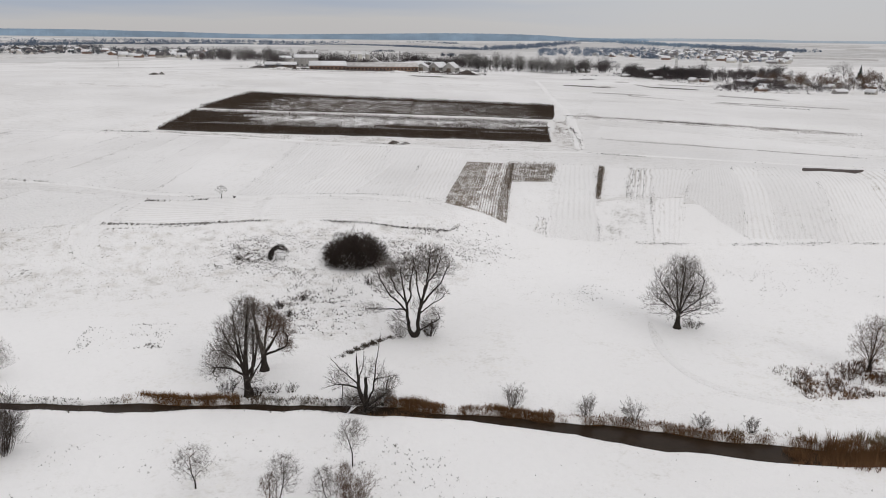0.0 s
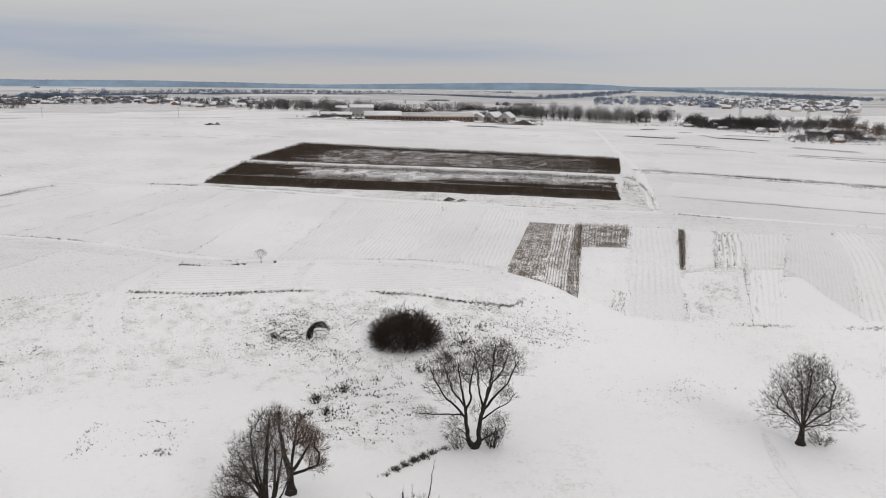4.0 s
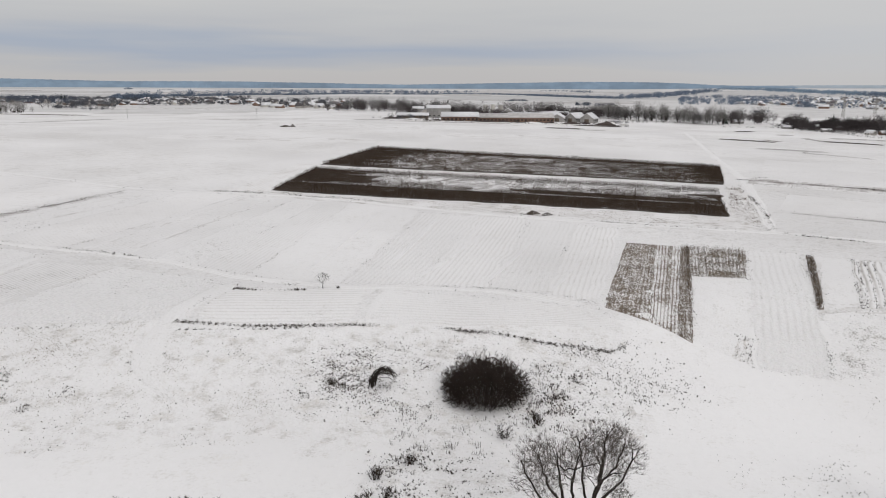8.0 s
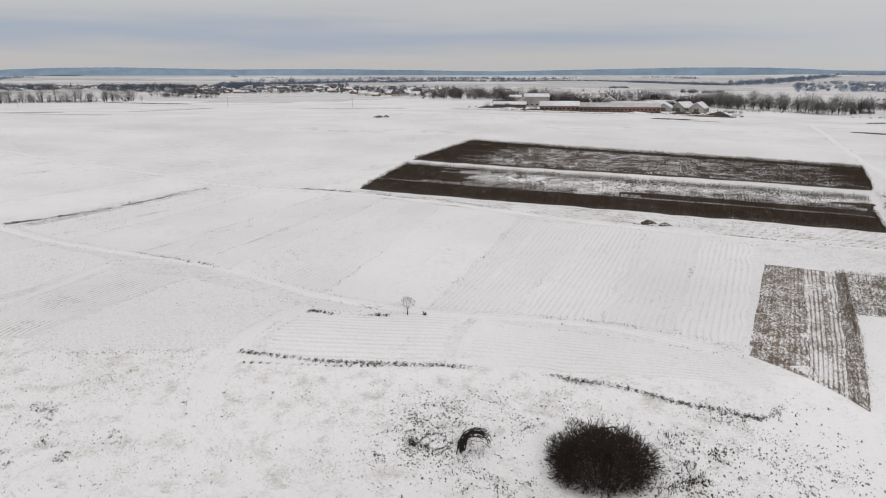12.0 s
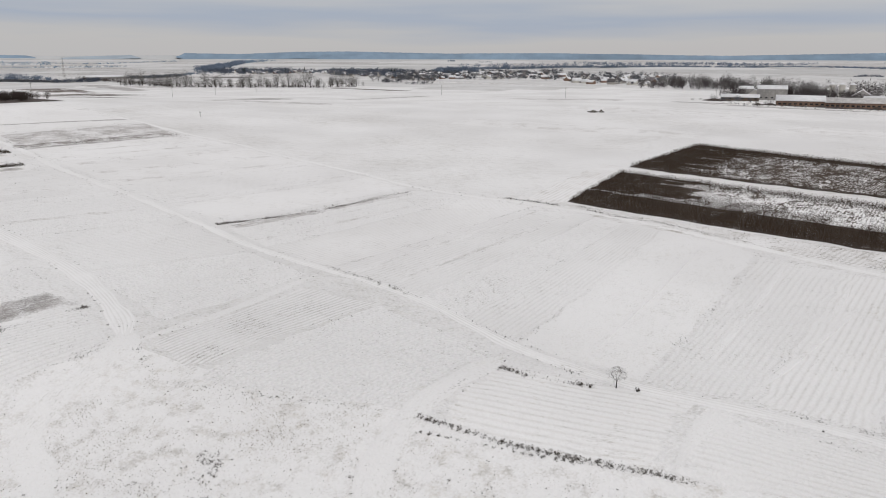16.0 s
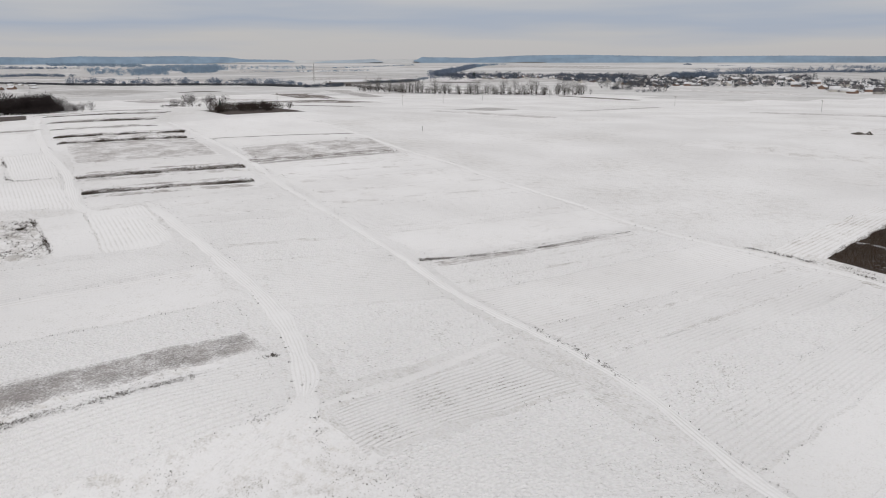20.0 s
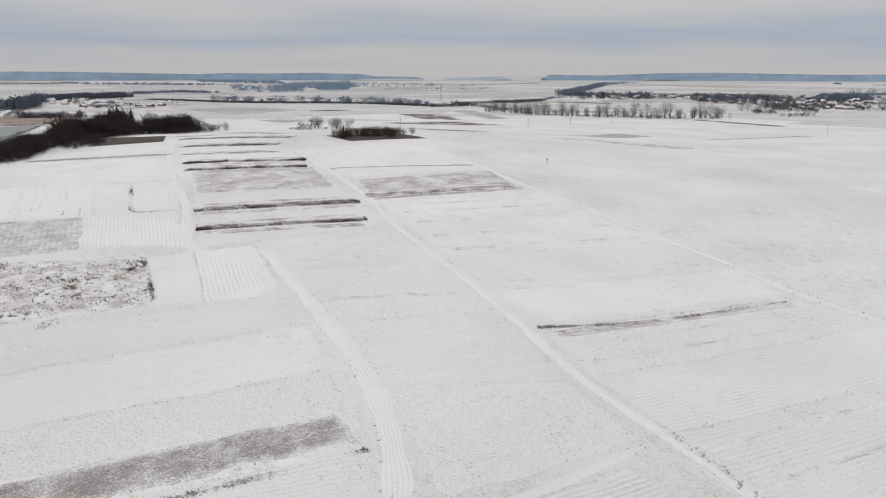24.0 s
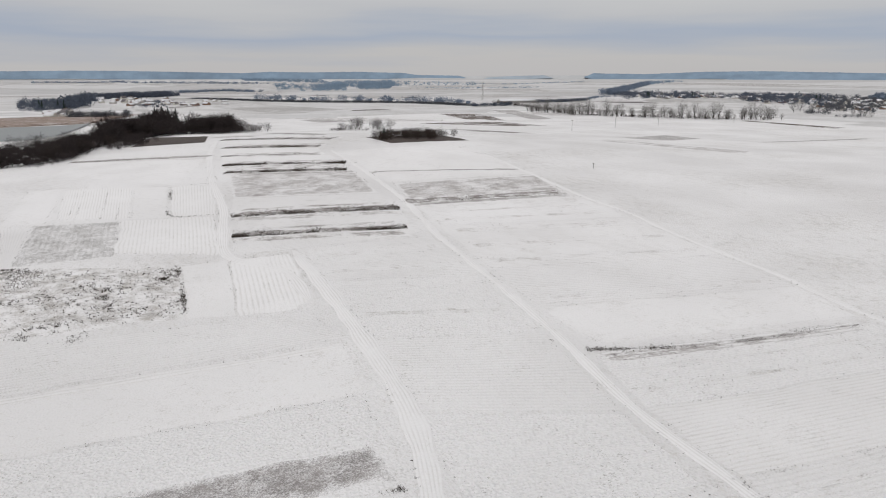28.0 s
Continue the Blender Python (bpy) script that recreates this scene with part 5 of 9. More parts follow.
plot([(153.6, 373), (172.7, 345), (175.7, 348.5), (156.9, 377)], WEEDLAND, "narrow strip of dark dry weeds in snow", lift=0.25)
plot([(179.2, 333), (214, 308), (217, 312), (182, 337.5)], WEEDLAND, "narrow strip of dark dry weeds in snow", lift=0.25)
plot([(78.6, 211.4), (139.6, 174.4), (140.4, 176), (79.6, 213)], GREYLAND, "thin strip of dead grass across a snowfield", lift=0.12)
weed_line([(-56.5, 254), (-40, 246), (-18, 233), (6.2, 220.2)], 900, 0.4, 82, "dead grass along the edge of a stubble strip", 0.4)
weed_line([(155.6, 375), (164, 360), (173.7, 347.1)], 500, 0.7, 80, "dark dry weeds on a field edge", 0.7)
weed_line([(181.2, 334.9), (191.7, 324.8), (215, 310)], 500, 0.7, 81, "dark dry weeds on a field edge", 0.7)
dots([(67.5, 194.5), (64, 209), (77.5, 251), (82.5, 255)], 2600, 0.3, 97, "dead grass on a stubble margin", 5, 0.4, mat=BROWN_STALK)
dots([(67, 193.5), (-44, 240.4), (-57, 252.9), (63.8, 208.5)], 2600, 0.28, 98, "dead grass on a stubble margin", 6, 0.45, mat=BROWN_STALK)
# bits of dead grass over the open fields
for k, (c, n) in enumerate((
    ([(-92, 151), (-86, 180), (-104, 187), (-120, 161)], 900),
    ([(-74, 139), (-65, 171), (-41, 160), (-47, 142)], 900),
    ([(-150, 168), (-135, 198), (-166, 206), (-180, 175)], 600),
    ([(-122, 162), (-105, 187), (-133, 198), (-148, 168)], 500),
    ([(-62, 179), (-46, 243), (-120, 254), (-121, 200)], 1500),
    ([(-145, 206), (-122, 263), (-184, 280), (-204, 223)], 900),
    ([(-180, 176), (-167, 206), (-197, 215), (-205, 180)], 300),
)):
    weeds(c, n, 0.22, 85 + k, "bits of dead grass poking through field snow", clump=9, gap=0.5)


def make_edge_grass():
    """Thin dead grass left standing along the edges of plots near the flight."""
    rng = np.random.default_rng(70)
    spots = []
    for corners, wide, long in RIMS:
        cx, cy = sum(p[0] for p in corners) / 4, sum(p[1] for p in corners) / 4
        if not (-330 < cx < 130 and 100 < cy < 300):
            continue
        for k in range(4):
            (ax, ay), (bx, by) = corners[k], corners[(k + 1) % 4]
            n = int(math.hypot(bx - ax, by - ay) * 4.0)
            t = rng.random(n)
            x, y = ax + (bx - ax) * t + rng.normal(0, 0.22, n), ay + (by - ay) * t + rng.normal(0, 0.22, n)
            ok = rng.random(n) < 0.75 * smooth(0.45, 0.9, cloud(x, y, 8, 7.0))
            spots.append(np.stack([x, y, 0.05 + 0.22 * rng.random(n) ** 2], -1)[ok])
    for c, n, w in TRACK_SIDES:
        for side in (-1, 1):
            m = int(len(c) * 9)
            i = rng.integers(0, len(c), m)
            p = c[i] + n[i] * (side * w[i] * rng.normal(1.02, 0.1, m))[:, None]
            ok = (rng.random(m) < smooth(0.58, 0.95, cloud(p[:, 0], p[:, 1], 9, 9.0))) & (p[:, 0] > -420) & (p[:, 1] < 420)
            spots.append(np.c_[p, 0.05 + 0.24 * rng.random(m) ** 2][ok])
    scatter("edge_grass", TUFT, np.concatenate(spots), WEED, "thin dead grass along the edges of snowy plots", "grass", (0.7, 1.3), rng, 0.03)


make_edge_grass()


# ---- trees ----
def tubes(segs, n_sides):
    """Tapered tubes: rows of start, end, start radius, end radius. Verts and triangles."""
    s = np.asarray(segs, float)
    a, b, ra, rb = s[:, 0:3], s[:, 3:6], s[:, 6], s[:, 7]
    d = b - a
    d /= np.linalg.norm(d, axis=1)[:, None] + 1e-9
    ref = np.where(np.abs(d[:, 2:3]) > 0.9, np.array([[1.0, 0, 0]]), np.array([[0, 0, 1.0]]))
    e1 = np.cross(d, ref)
    e1 /= np.linalg.norm(e1, axis=1)[:, None] + 1e-9
    e2 = np.cross(d, e1)
    V = []
    for k in range(n_sides):
        t = 2 * math.pi * k / n_sides
        o = e1 * math.cos(t) + e2 * math.sin(t)
        V += [a + o * ra[:, None], b + o * rb[:, None]]
    V = np.stack(V, 1)
    Fc = []
    for k in range(n_sides):
        i, j = 2 * k, 2 * ((k + 1) % n_sides)
        Fc += [(i, j, j + 1), (i, j + 1, i + 1)]
    m = V.shape[1]
    return V.reshape(-1, 3), (np.array(Fc)[None] + (np.arange(len(s)) * m)[:, None, None]).reshape(-1, 3)


def blades(segs, seed=1, least=0.0):
    """Hair-thin twigs: each a tapering sliver from start to end."""
    s = np.asarray(segs, float)
    rng = np.random.default_rng(seed)
    a, b = s[:, 0:3], s[:, 3:6]
    o = np.cross(b - a, rng.normal(0, 1, a.shape))
    o *= (np.maximum(s[:, 6], least) / (np.linalg.norm(o, axis=1) + 1e-9))[:, None]
    V = np.stack([a - o, a + o, b], 1).reshape(-1, 3)
    return V, np.arange(len(V)).reshape(-1, 3)


def joined(*parts):
    V, Fc, k = [], [], 0
    for v, t in parts:
        V.append(v)
        Fc.append(t + k)
        k += len(v)
    return np.concatenate(V), np.concatenate(Fc)


class Grower:
    """Grows boughs that fork and fork again."""

    def __init__(self, seed, kids=(6, 6, 6, 5), ratio=0.55, up=0.10, angle=(25, 60), wiggle=0.16, thin=0.010, top=4, hairy=0, hair_len=0.7):
        self.r, self.kids, self.ratio, self.lift, self.angle, self.wiggle, self.thin, self.top = random.Random(seed), kids, ratio, up, angle, wiggle, thin, top
        self.limbs, self.twigs, self.hair, self.hairy, self.hair_len = [], [], [], hairy, hair_len
        self.fine_from = 3

    def fuzz(self, p, q, count, length):
        """Fine twiglets along a branch."""
        r = self.r
        for _ in range(count):
            a = p + (q - p) * r.random()
            d = ((q - p).normalized() + Vector((r.gauss(0, 0.55), r.gauss(0, 0.55), r.gauss(0.1, 0.5)))).normalized()
            b = a + d * length * r.uniform(0.5, 1.3)
            self.hair.append((*a, *b, self.thin, 0))

    def bough(self, p, d, length, radius, level=0, first=0.25):
        r = self.r
        n = (6, 5, 3, 2, 1)[min(level, 4)]
        p, d = Vector(p), Vector(d).normalized()
        kids = self.kids[level] if level < len(self.kids) else 0
        marks = sorted(first + (1 - first) * (k + r.random()) / kids for k in range(kids)) if kids else []
        for i in range(n):
            t0, t1 = i / n, (i + 1) / n
            w = self.wiggle * (0.7 + 0.3 * level)
            d = (d + Vector((r.gauss(0, w), r.gauss(0, w), r.gauss(0, w * 0.7) + self.lift))).normalized()
            q = p + d * (length / n)
            ra, rb = max(self.thin, radius * (1 - 0.8 * t0)), max(self.thin * 0.7, radius * (1 - 0.8 * t1))
            (self.limbs if radius > max(0.045, self.thin * 1.02) else self.hair if level >= self.fine_from else self.twigs).append((*p, *q, ra, rb))
            if self.hairy and level >= 1 and (level > 1 or t0 > 0.3):
                self.fuzz(p, q, self.hairy, self.hair_len)
            for m in marks:
                if t0 <= m < t1 and level < self.top:
                    ax = d.orthogonal().normalized()
                    ax.rotate(Matrix.Rotation(r.uniform(0, 6.283), 3, d))
                    c = d.copy()
                    c.rotate(Matrix.Rotation(radians(r.uniform(*self.angle)), 3, ax))
                    f = (m - t0) / (t1 - t0)
                    self.bough(p + (q - p) * f, c, length * self.ratio * (1.15 - 0.55 * m) * r.uniform(0.75, 1.25), max(self.thin, radius * (1 - 0.75 * m) * 0.55), level + 1, 0.15)
            p = q


def tree_meshes(name, g, bark=None, twig=None, thick_sides=6):
    tv, tf = tubes(g.limbs, thick_sides)
    trunk = mesh_of(name + "_trunk", tv, tf, bark or BARK)
    fine = [tubes(g.twigs, 3)] if g.twigs else []
    fine += [blades(g.hair)] if g.hair else []
    crown = mesh_of(name + "_crown", *joined(*fine), twig or TWIG) if fine else None
    return trunk, crown


def tree(name, x, y, g, label, category="tree", bark=None, twig=None, z=None, parts=("trunk", "crown"), sides=6):
    trunk, crown = tree_meshes(name, g, bark, twig, sides)
    ob = tagged(base(name, x, y, z), label, category)
    child(parts[0], trunk, ob)
    if crown:
        child(parts[1], crown, ob)
    return ob


def stem(g, pts, r0, r1):
    """A stem through given points, with a flared foot."""
    c = [Vector(p) for p in pts]
    k = len(c) - 1
    for i in range(k):
        a, b = r0 + (r1 - r0) * i / k, r0 + (r1 - r0) * (i + 1) / k
        g.limbs.append((*c[i], *c[i + 1], a, b))
    f = c[0]
    g.limbs.append((f.x, f.y, f.z - 0.5, f.x, f.y, f.z + 0.45, r0 * 1.6, r0 * 0.98))


class Crown:
    """Grows stems, then reaches from the nearest branch to every spot of a crown, so that limbs thicken with what they carry."""

    def __init__(self, seed, stems, crowns, foot=0.3, tip=0.0105, power=0.48, hair=30, hair_len=0.8, twist=0.03, fill=2.0, radii=(), scaffold=46):
        r = np.random.default_rng(seed)
        self.limbs, self.twigs, self.hair = [], [], []
        P, D, par, m = np.zeros((40000, 3)), np.zeros((40000, 3)), [], 0

        def add(q, k):
            d = q - P[k] if k >= 0 else np.array([0, 0, 1.0])
            i = len(par)
            P[i], D[i] = q, d / (math.sqrt(d @ d) + 1e-9)
            par.append(k)
            return i

        stems, floor = list(stems), []
        heart = max(crowns, key=lambda c: c[2])
        for c, size, n in crowns:
            for k in range(max(2, int(scaffold * n / heart[2]))):
                d = r.normal(0, 1, 3) + np.array([0, 0, 0.9])
                d /= np.linalg.norm(d)
                e = np.array(c) + d * np.array(size) * 0.8
                stems.append([None, e])
        for number, pts in enumerate(stems):
            if pts[0] is None:
                v = pts[1] - P[:len(par)]
                reach = np.sqrt(np.einsum("ij,ij->i", v, v))
                start = int(np.argmin(reach * 1.5 - 0.5 * np.einsum("ij,ij->i", v, D[:len(par)]) + 1.2 * np.maximum(0, P[:len(par), 2] - pts[1][2] + 0.6 * reach)))
                pts = [P[start], P[start] + D[start] * reach[start] * 0.08 + v[start] * 0.42, pts[1]]
            pts = [np.array(q, float) for q in pts]
            k = int(np.argmin(np.linalg.norm(P[:len(par)] - pts[0], axis=1))) if par else add(pts[0], -1)
            for q in pts[1:]:
                a = P[k].copy()
                n = max(1, int(np.linalg.norm(q - a) / 0.45))
                for i in range(1, n + 1):
                    k = add(a + (q - a) * i / n + (r.normal(0, twist * 0.6, 3) if i < n else 0), k)
                    if number < len(radii):
                        floor.append((k, number))
        spots = []
        for c, size, n in crowns:
            n = int(n * fill)
            d = r.normal(0, 1, (n, 3))
            d /= np.linalg.norm(d, axis=1)[:, None]
            spots.append(np.array(c) + d * (r.random((n, 1)) ** 0.5) * np.array(size) * (1 + 0.12 * np.sin(3 * d[:, :1] + 5 * d[:, 2:])))
        spots = np.concatenate(spots)
        stem_pos = P[:len(par)].copy()
        near = np.array([np.min(np.linalg.norm(stem_pos - q, axis=1)) for q in spots])
        for i in np.argsort(near + r.normal(0, 0.25, len(near))):
            t, m = spots[i], len(par)
            v = t - P[:m]
            d = np.sqrt(np.einsum("ij,ij->i", v, v)) + 1e-6
            cost = d * 1.55 - 0.55 * np.einsum("ij,ij->i", v, D[:m]) + 0.9 * np.maximum(0, P[:m, 2] - t[2]) + np.where(P[:m, 2] < 0.25 * t[2], 0.6, 0)
            k = int(np.argmin(cost))
            l = d[k]
            if l < 0.1:
                continue
            a = P[k].copy()
            bend = a + D[k] * l * 0.10 + v[k] * 0.40 + r.normal(0, twist * l, 3)
            n = max(1, int(l / 0.4))
            for j in range(1, n + 1):
                f = j / n
                k = add((1 - f) ** 2 * a + 2 * f * (1 - f) * bend + f * f * t, k)
        m = len(par)
        carry, tips = np.zeros(m), np.ones(m, bool)
        for k in range(m - 1, -1, -1):
            carry[k] = max(1, carry[k])
            if par[k] >= 0:
                carry[par[k]] += carry[k]
                tips[par[k]] = False
        rad = tip * carry ** power
        for number, (r0, r1) in enumerate(radii):
            mine = [k for k, j in floor if j == number]
            for i, k in enumerate(mine):
                rad[k] = max(rad[k], r0 + (r1 - r0) * i / len(mine))
        rad[0] = max(rad[0], foot)
        for k in range(m):
            j = par[k]
            if j < 0:
                self.limbs.append((P[k, 0], P[k, 1], P[k, 2] - 0.5, P[k, 0], P[k, 1], P[k, 2] + 0.05, foot * 1.5, foot * 1.25))
                continue
            low = lambda i: foot * 0.5 * max(0.0, 1 - P[i, 2] / 1.4) ** 1.5
            row = (*P[j], *P[k], min(rad[j], rad[k] * 1.3) + low(j), rad[k] + low(k))
            (self.limbs if rad[k] > 0.04 else self.twigs if rad[k] > 0.016 else self.hair).append(row)
            if carry[k] <= 9:
                for _ in range(int(hair * (0.5 if tips[k] else 0.26 if carry[k] <= 4 else 0.12))):
                    out = P[k] - (P[0] + np.array([0, 0, 0.35 * heart[0][2]]))
                    d = D[k] * 0.8 + 0.5 * out / (np.linalg.norm(out) + 0.1) + r.normal(0, 0.36, 3) + np.array([0, 0, 0.12])
                    q = P[k] + d / np.linalg.norm(d) * hair_len * r.uniform(0.4, 1.2)
                    self.hair.append((*P[k], *q, tip * 0.5, 0))


def willow_twin():
    return Crown(11, [
        [(0, 0, 0), (-0.6, 0, 0.8), (-0.9, 0.1, 2.6), (-1.0, 0.2, 4.4), (-1.5, 0.3, 7.0), (-1.9, 0.3, 10.0)],
        [(0, 0, 0), (0.45, 0, 0.5), (0.6, 0, 3.0), (0.85, -0.1, 4.8), (1.7, -0.1, 7.4), (2.0, -0.1, 10.2), (2.1, 0, 12.2)],
        [(-0.95, 0.15, 3.6), (-2.0, 0, 4.9), (-3.4, 0, 6.3), (-4.5, 0, 8.2), (-4.9, 0, 9.4)], [(-1.0, 0.2, 4.3), (-0.5, -0.2, 5.8), (-0.6, -0.3, 7.8), (-0.1, -0.3, 10.2)],
        [(0.8, -0.05, 4.5), (2.0, 0.2, 5.8), (3.6, 0.3, 7.4), (4.4, 0.3, 9.4)], [(0.85, 0, 4.7), (0.5, 0.4, 6.8), (0.3, 0.6, 9.0), (-0.2, 0.7, 11.2)], [(1.0, -0.1, 5.0), (1.3, -0.7, 7.4), (2.8, -0.9, 9.4), (3.4, -1.0, 11.6)],
        [(-1.5, 0.2, 5.0), (-2.6, 0.7, 7.0), (-3.4, 0.9, 9.4)], [(-1.3, 0.1, 3.6), (-2.0, 0, 4.1), (-3.8, -0.1, 4.2), (-6.2, -0.2, 4.4)], [(0.7, 0, 3.4), (2.2, -0.2, 4.6), (3.8, -0.3, 5.6)],
    ], [((-3.0, 0, 8.6), (2.6, 2.3, 3.0), 380), ((2.4, 0, 10.2), (2.9, 2.5, 2.9), 460), ((0, 0, 9.8), (1.7, 1.8, 2.4), 170), ((3.2, 0, 6.3), (1.4, 1.0, 1.2), 60), ((2.7, 0, 3.0), (1.4, 1.3, 1.4), 70), ((-2.2, 0, 2.7), (1.5, 1.3, 1.5), 60), ((-5.4, 0, 4.3), (1.8, 1.0, 0.6), 50), ((0.1, 0, 4.6), (0.9, 0.9, 1.3), 25)], 0.3, twist=0.09, radii=((0.27, 0.05), (0.29, 0.05), (0.15, 0.04), (0.14, 0.04), (0.16, 0.04), (0.13, 0.04), (0.13, 0.04), (0.1, 0.03), (0.09, 0.03), (0.1, 0.03)))


def tree_riverside():
    return Crown(21, [
        [(0, 0, 0), (-0.2, 0, 2.4), (-0.1, 0, 5.0), (0.15, 0, 8.0), (0.5, 0, 11.0)], [(-0.15, 0, 2.2), (0.7, 0.1, 3.6), (1.1, 0.1, 5.6), (1.5, 0.1, 7.6)],
        [(-0.2, 0, 2.2), (-1.8, 0.1, 3.4), (-3.9, 0.1, 3.7)], [(-0.15, 0, 3.6), (-1.5, 0, 5.8), (-2.4, 0, 8.0)], [(-0.15, 0, 3.2), (-0.5, -0.5, 5.8), (-0.6, -0.9, 8.2)], [(-0.2, 0, 2.8), (-1.6, 0.4, 4.6), (-3.2, 0.6, 5.6)],
        [(-0.2, 0, 1.6), (-0.65, 0.15, 4.2), (-1.1, 0.2, 7.0), (-1.2, 0.2, 9.4)], [(0.05, 0, 0.9), (0.55, -0.2, 3.0), (0.8, -0.2, 5.5), (0.9, -0.2, 8.2)], [(0.3, 0, 2.2), (1.4, 0.2, 3.8), (2.0, 0.3, 5.4)],
    ], [((0.2, 0, 9.6), (1.7, 1.8, 2.3), 290), ((-1.3, 0, 7.4), (2.1, 2.1, 2.2), 330), ((-2.4, 0, 5.0), (2.2, 2.0, 1.5), 230), ((-3.0, 0, 3.3), (2.0, 1.6, 1.0), 110), ((1.0, 0, 6.2), (1.5, 1.6, 2.0), 150), ((0.2, 0, 2.0), (1.5, 1.0, 1.2), 50)], 0.46, radii=((0.4, 0.06), (0.2, 0.05), (0.13, 0.03), (0.14, 0.04), (0.12, 0.04), (0.1, 0.03), (0.22, 0.05), (0.2, 0.05), (0.1, 0.03)))


def tree_leaning():
    return Crown(22, [
        [(0, 0, 0), (0, 0, 2.0), (-0.45, 0, 3.9), (-0.85, 0, 6.7), (-0.9, 0, 8.7)], [(0, 0, 2.0), (0.9, 0.1, 3.3), (1.9, 0.2, 5.0)], [(0.1, 0, 1.9), (1.4, -0.2, 2.5), (2.7, -0.3, 3.1)], [(0, 0, 2.2), (0.3, 0.4, 4.2), (0.7, 0.5, 6.6)],
    ], [((-0.9, 0, 8.0), (1.1, 1.1, 1.4), 110), ((0.7, 0, 7.0), (1.4, 1.4, 1.6), 190), ((1.9, 0, 5.3), (1.7, 1.6, 2.0), 330), ((2.8, 0, 3.1), (1.1, 1.0, 1.0), 80), ((-0.6, 0, 5.0), (1.2, 1.2, 1.6), 60)], 0.46, radii=((0.38, 0.05), (0.2, 0.06), (0.16, 0.05), (0.16, 0.05)))


def tree_broken():
    return Crown(31, [
        [(0, 0, 0), (0, 0, 1.4), (-0.7, 0, 3.5), (-0.8, 0, 5.2), (-0.9, 0, 7.4)], [(0, 0, 1.2), (0.05, 0.1, 3.2), (0.05, 0.1, 4.7)], [(-0.7, 0, 3.3), (-1.8, 0, 4.0), (-3.1, 0, 4.2), (-4.4, 0, 3.8)], [(-0.75, 0, 4.2), (-2.3, 0.1, 5.6), (-3.5, 0.1, 7.0)],
        [(0.2, 0, 1.1), (0.9, 0, 3.6), (1.3, 0, 7.0), (1.7, 0, 9.9)], [(0.3, 0, 1.3), (1.0, 0, 1.9), (1.9, 0, 2.5), (2.9, 0, 3.3)], [(0.95, 0, 4.5), (2.2, -0.1, 4.8), (3.5, -0.1, 4.9)], [(-0.8, 0, 4.6), (-0.2, 0.1, 6.0), (-0.1, 0.1, 7.6)], [(1.0, 0, 4.2), (1.8, 0.2, 5.6), (2.1, 0.2, 6.6)],
    ], [((2.4, 0, 4.2), (1.4, 0.8, 1.2), 60), ((-2.6, 0, 5.0), (1.7, 0.8, 1.6), 55), ((2.0, 0, 2.6), (1.3, 0.9, 1.0), 60), ((-1.4, 0, 2.4), (1.4, 0.9, 1.1), 80), ((0.4, 0, 1.6), (1.5, 1.0, 1.0), 80), ((0.6, 0, 5.6), (1.5, 0.7, 1.6), 36)], 0.5, 0.0135, 0.46, 18, 0.7, 0.06, 3.2, ((0.36, 0.04), (0.26, 0.17), (0.085, 0.02), (0.08, 0.02), (0.13, 0.015), (0.11, 0.02), (0.045, 0.015), (0.06, 0.015), (0.05, 0.015)), 8)


def tree_round(seed, tall, wide, n=900, trunk=0.5, clear=0.14):
    """A stout trunk that forks low into many rising limbs under a broad crown that narrows to the top."""
    h, w = tall, wide / 2
    r = random.Random(seed)
    fork = clear * h
    stems = [[(0, 0, 0), (0, 0, fork), (0.02 * h, 0, 0.45 * h), (0.03 * h, 0, 0.7 * h), (0.02 * h, 0, 0.95 * h)]]
    for k in range(13):
        a, e = 2.4 * k + r.uniform(-0.3, 0.3), 0.3 + 0.6 * (k + 0.5) / 13
        reach = w * 0.86 * math.sqrt(max(0.05, 1 - ((e - 0.36) / 0.64) ** 2))
        z0 = fork * r.uniform(0.8, 1.5)
        ca, sa = reach * math.cos(a), reach * math.sin(a)
        stems.append([(0, 0, z0), (0.30 * ca, 0.30 * sa, z0 + 0.36 * (e * h - z0)), (0.68 * ca, 0.68 * sa, z0 + 0.72 * (e * h - z0)), (ca, sa, e * h)])
    return Crown(seed, stems, [((0, 0, 0.39 * h), (w, w, 0.2 * h), int(n * 0.4)), ((0, 0, 0.6 * h), (0.84 * w, 0.84 * w, 0.24 * h), int(n * 0.4)), ((0.02 * h, 0, 0.82 * h), (0.5 * w, 0.5 * w, 0.17 * h), int(n * 0.2))], trunk, 0.0098 * tall / 10.5, 0.48, 34, 0.085 * tall, scaffold=40, fill=2.4)


def tree_fan(seed, tall, wide, n=200, clear=0.18, stems=1, off=(0.0, 0.0)):
    """A young tree whose thin branches fan out to a round crown."""
    r = random.Random(seed)
    ways = [[(0, 0, 0), (0.02, 0, clear * tall)]]
    for k in range(stems - 1):
        a = 6.283 * k / max(1, stems - 1)
        ways.append([(0, 0, 0), (0.2 * wide * math.cos(a), 0.2 * wide * math.sin(a), 0.45 * tall)])
    mid = (off[0], off[1], tall * (0.55 + 0.45 * clear))
    return Crown(seed, ways, [(mid, (wide / 2, wide / 2, tall * 0.5 * (1 - clear) * 0.92), n)], 0.06, 0.0075, 0.38, 24, 0.15 * tall, 0.012, 1.3, scaffold=60)


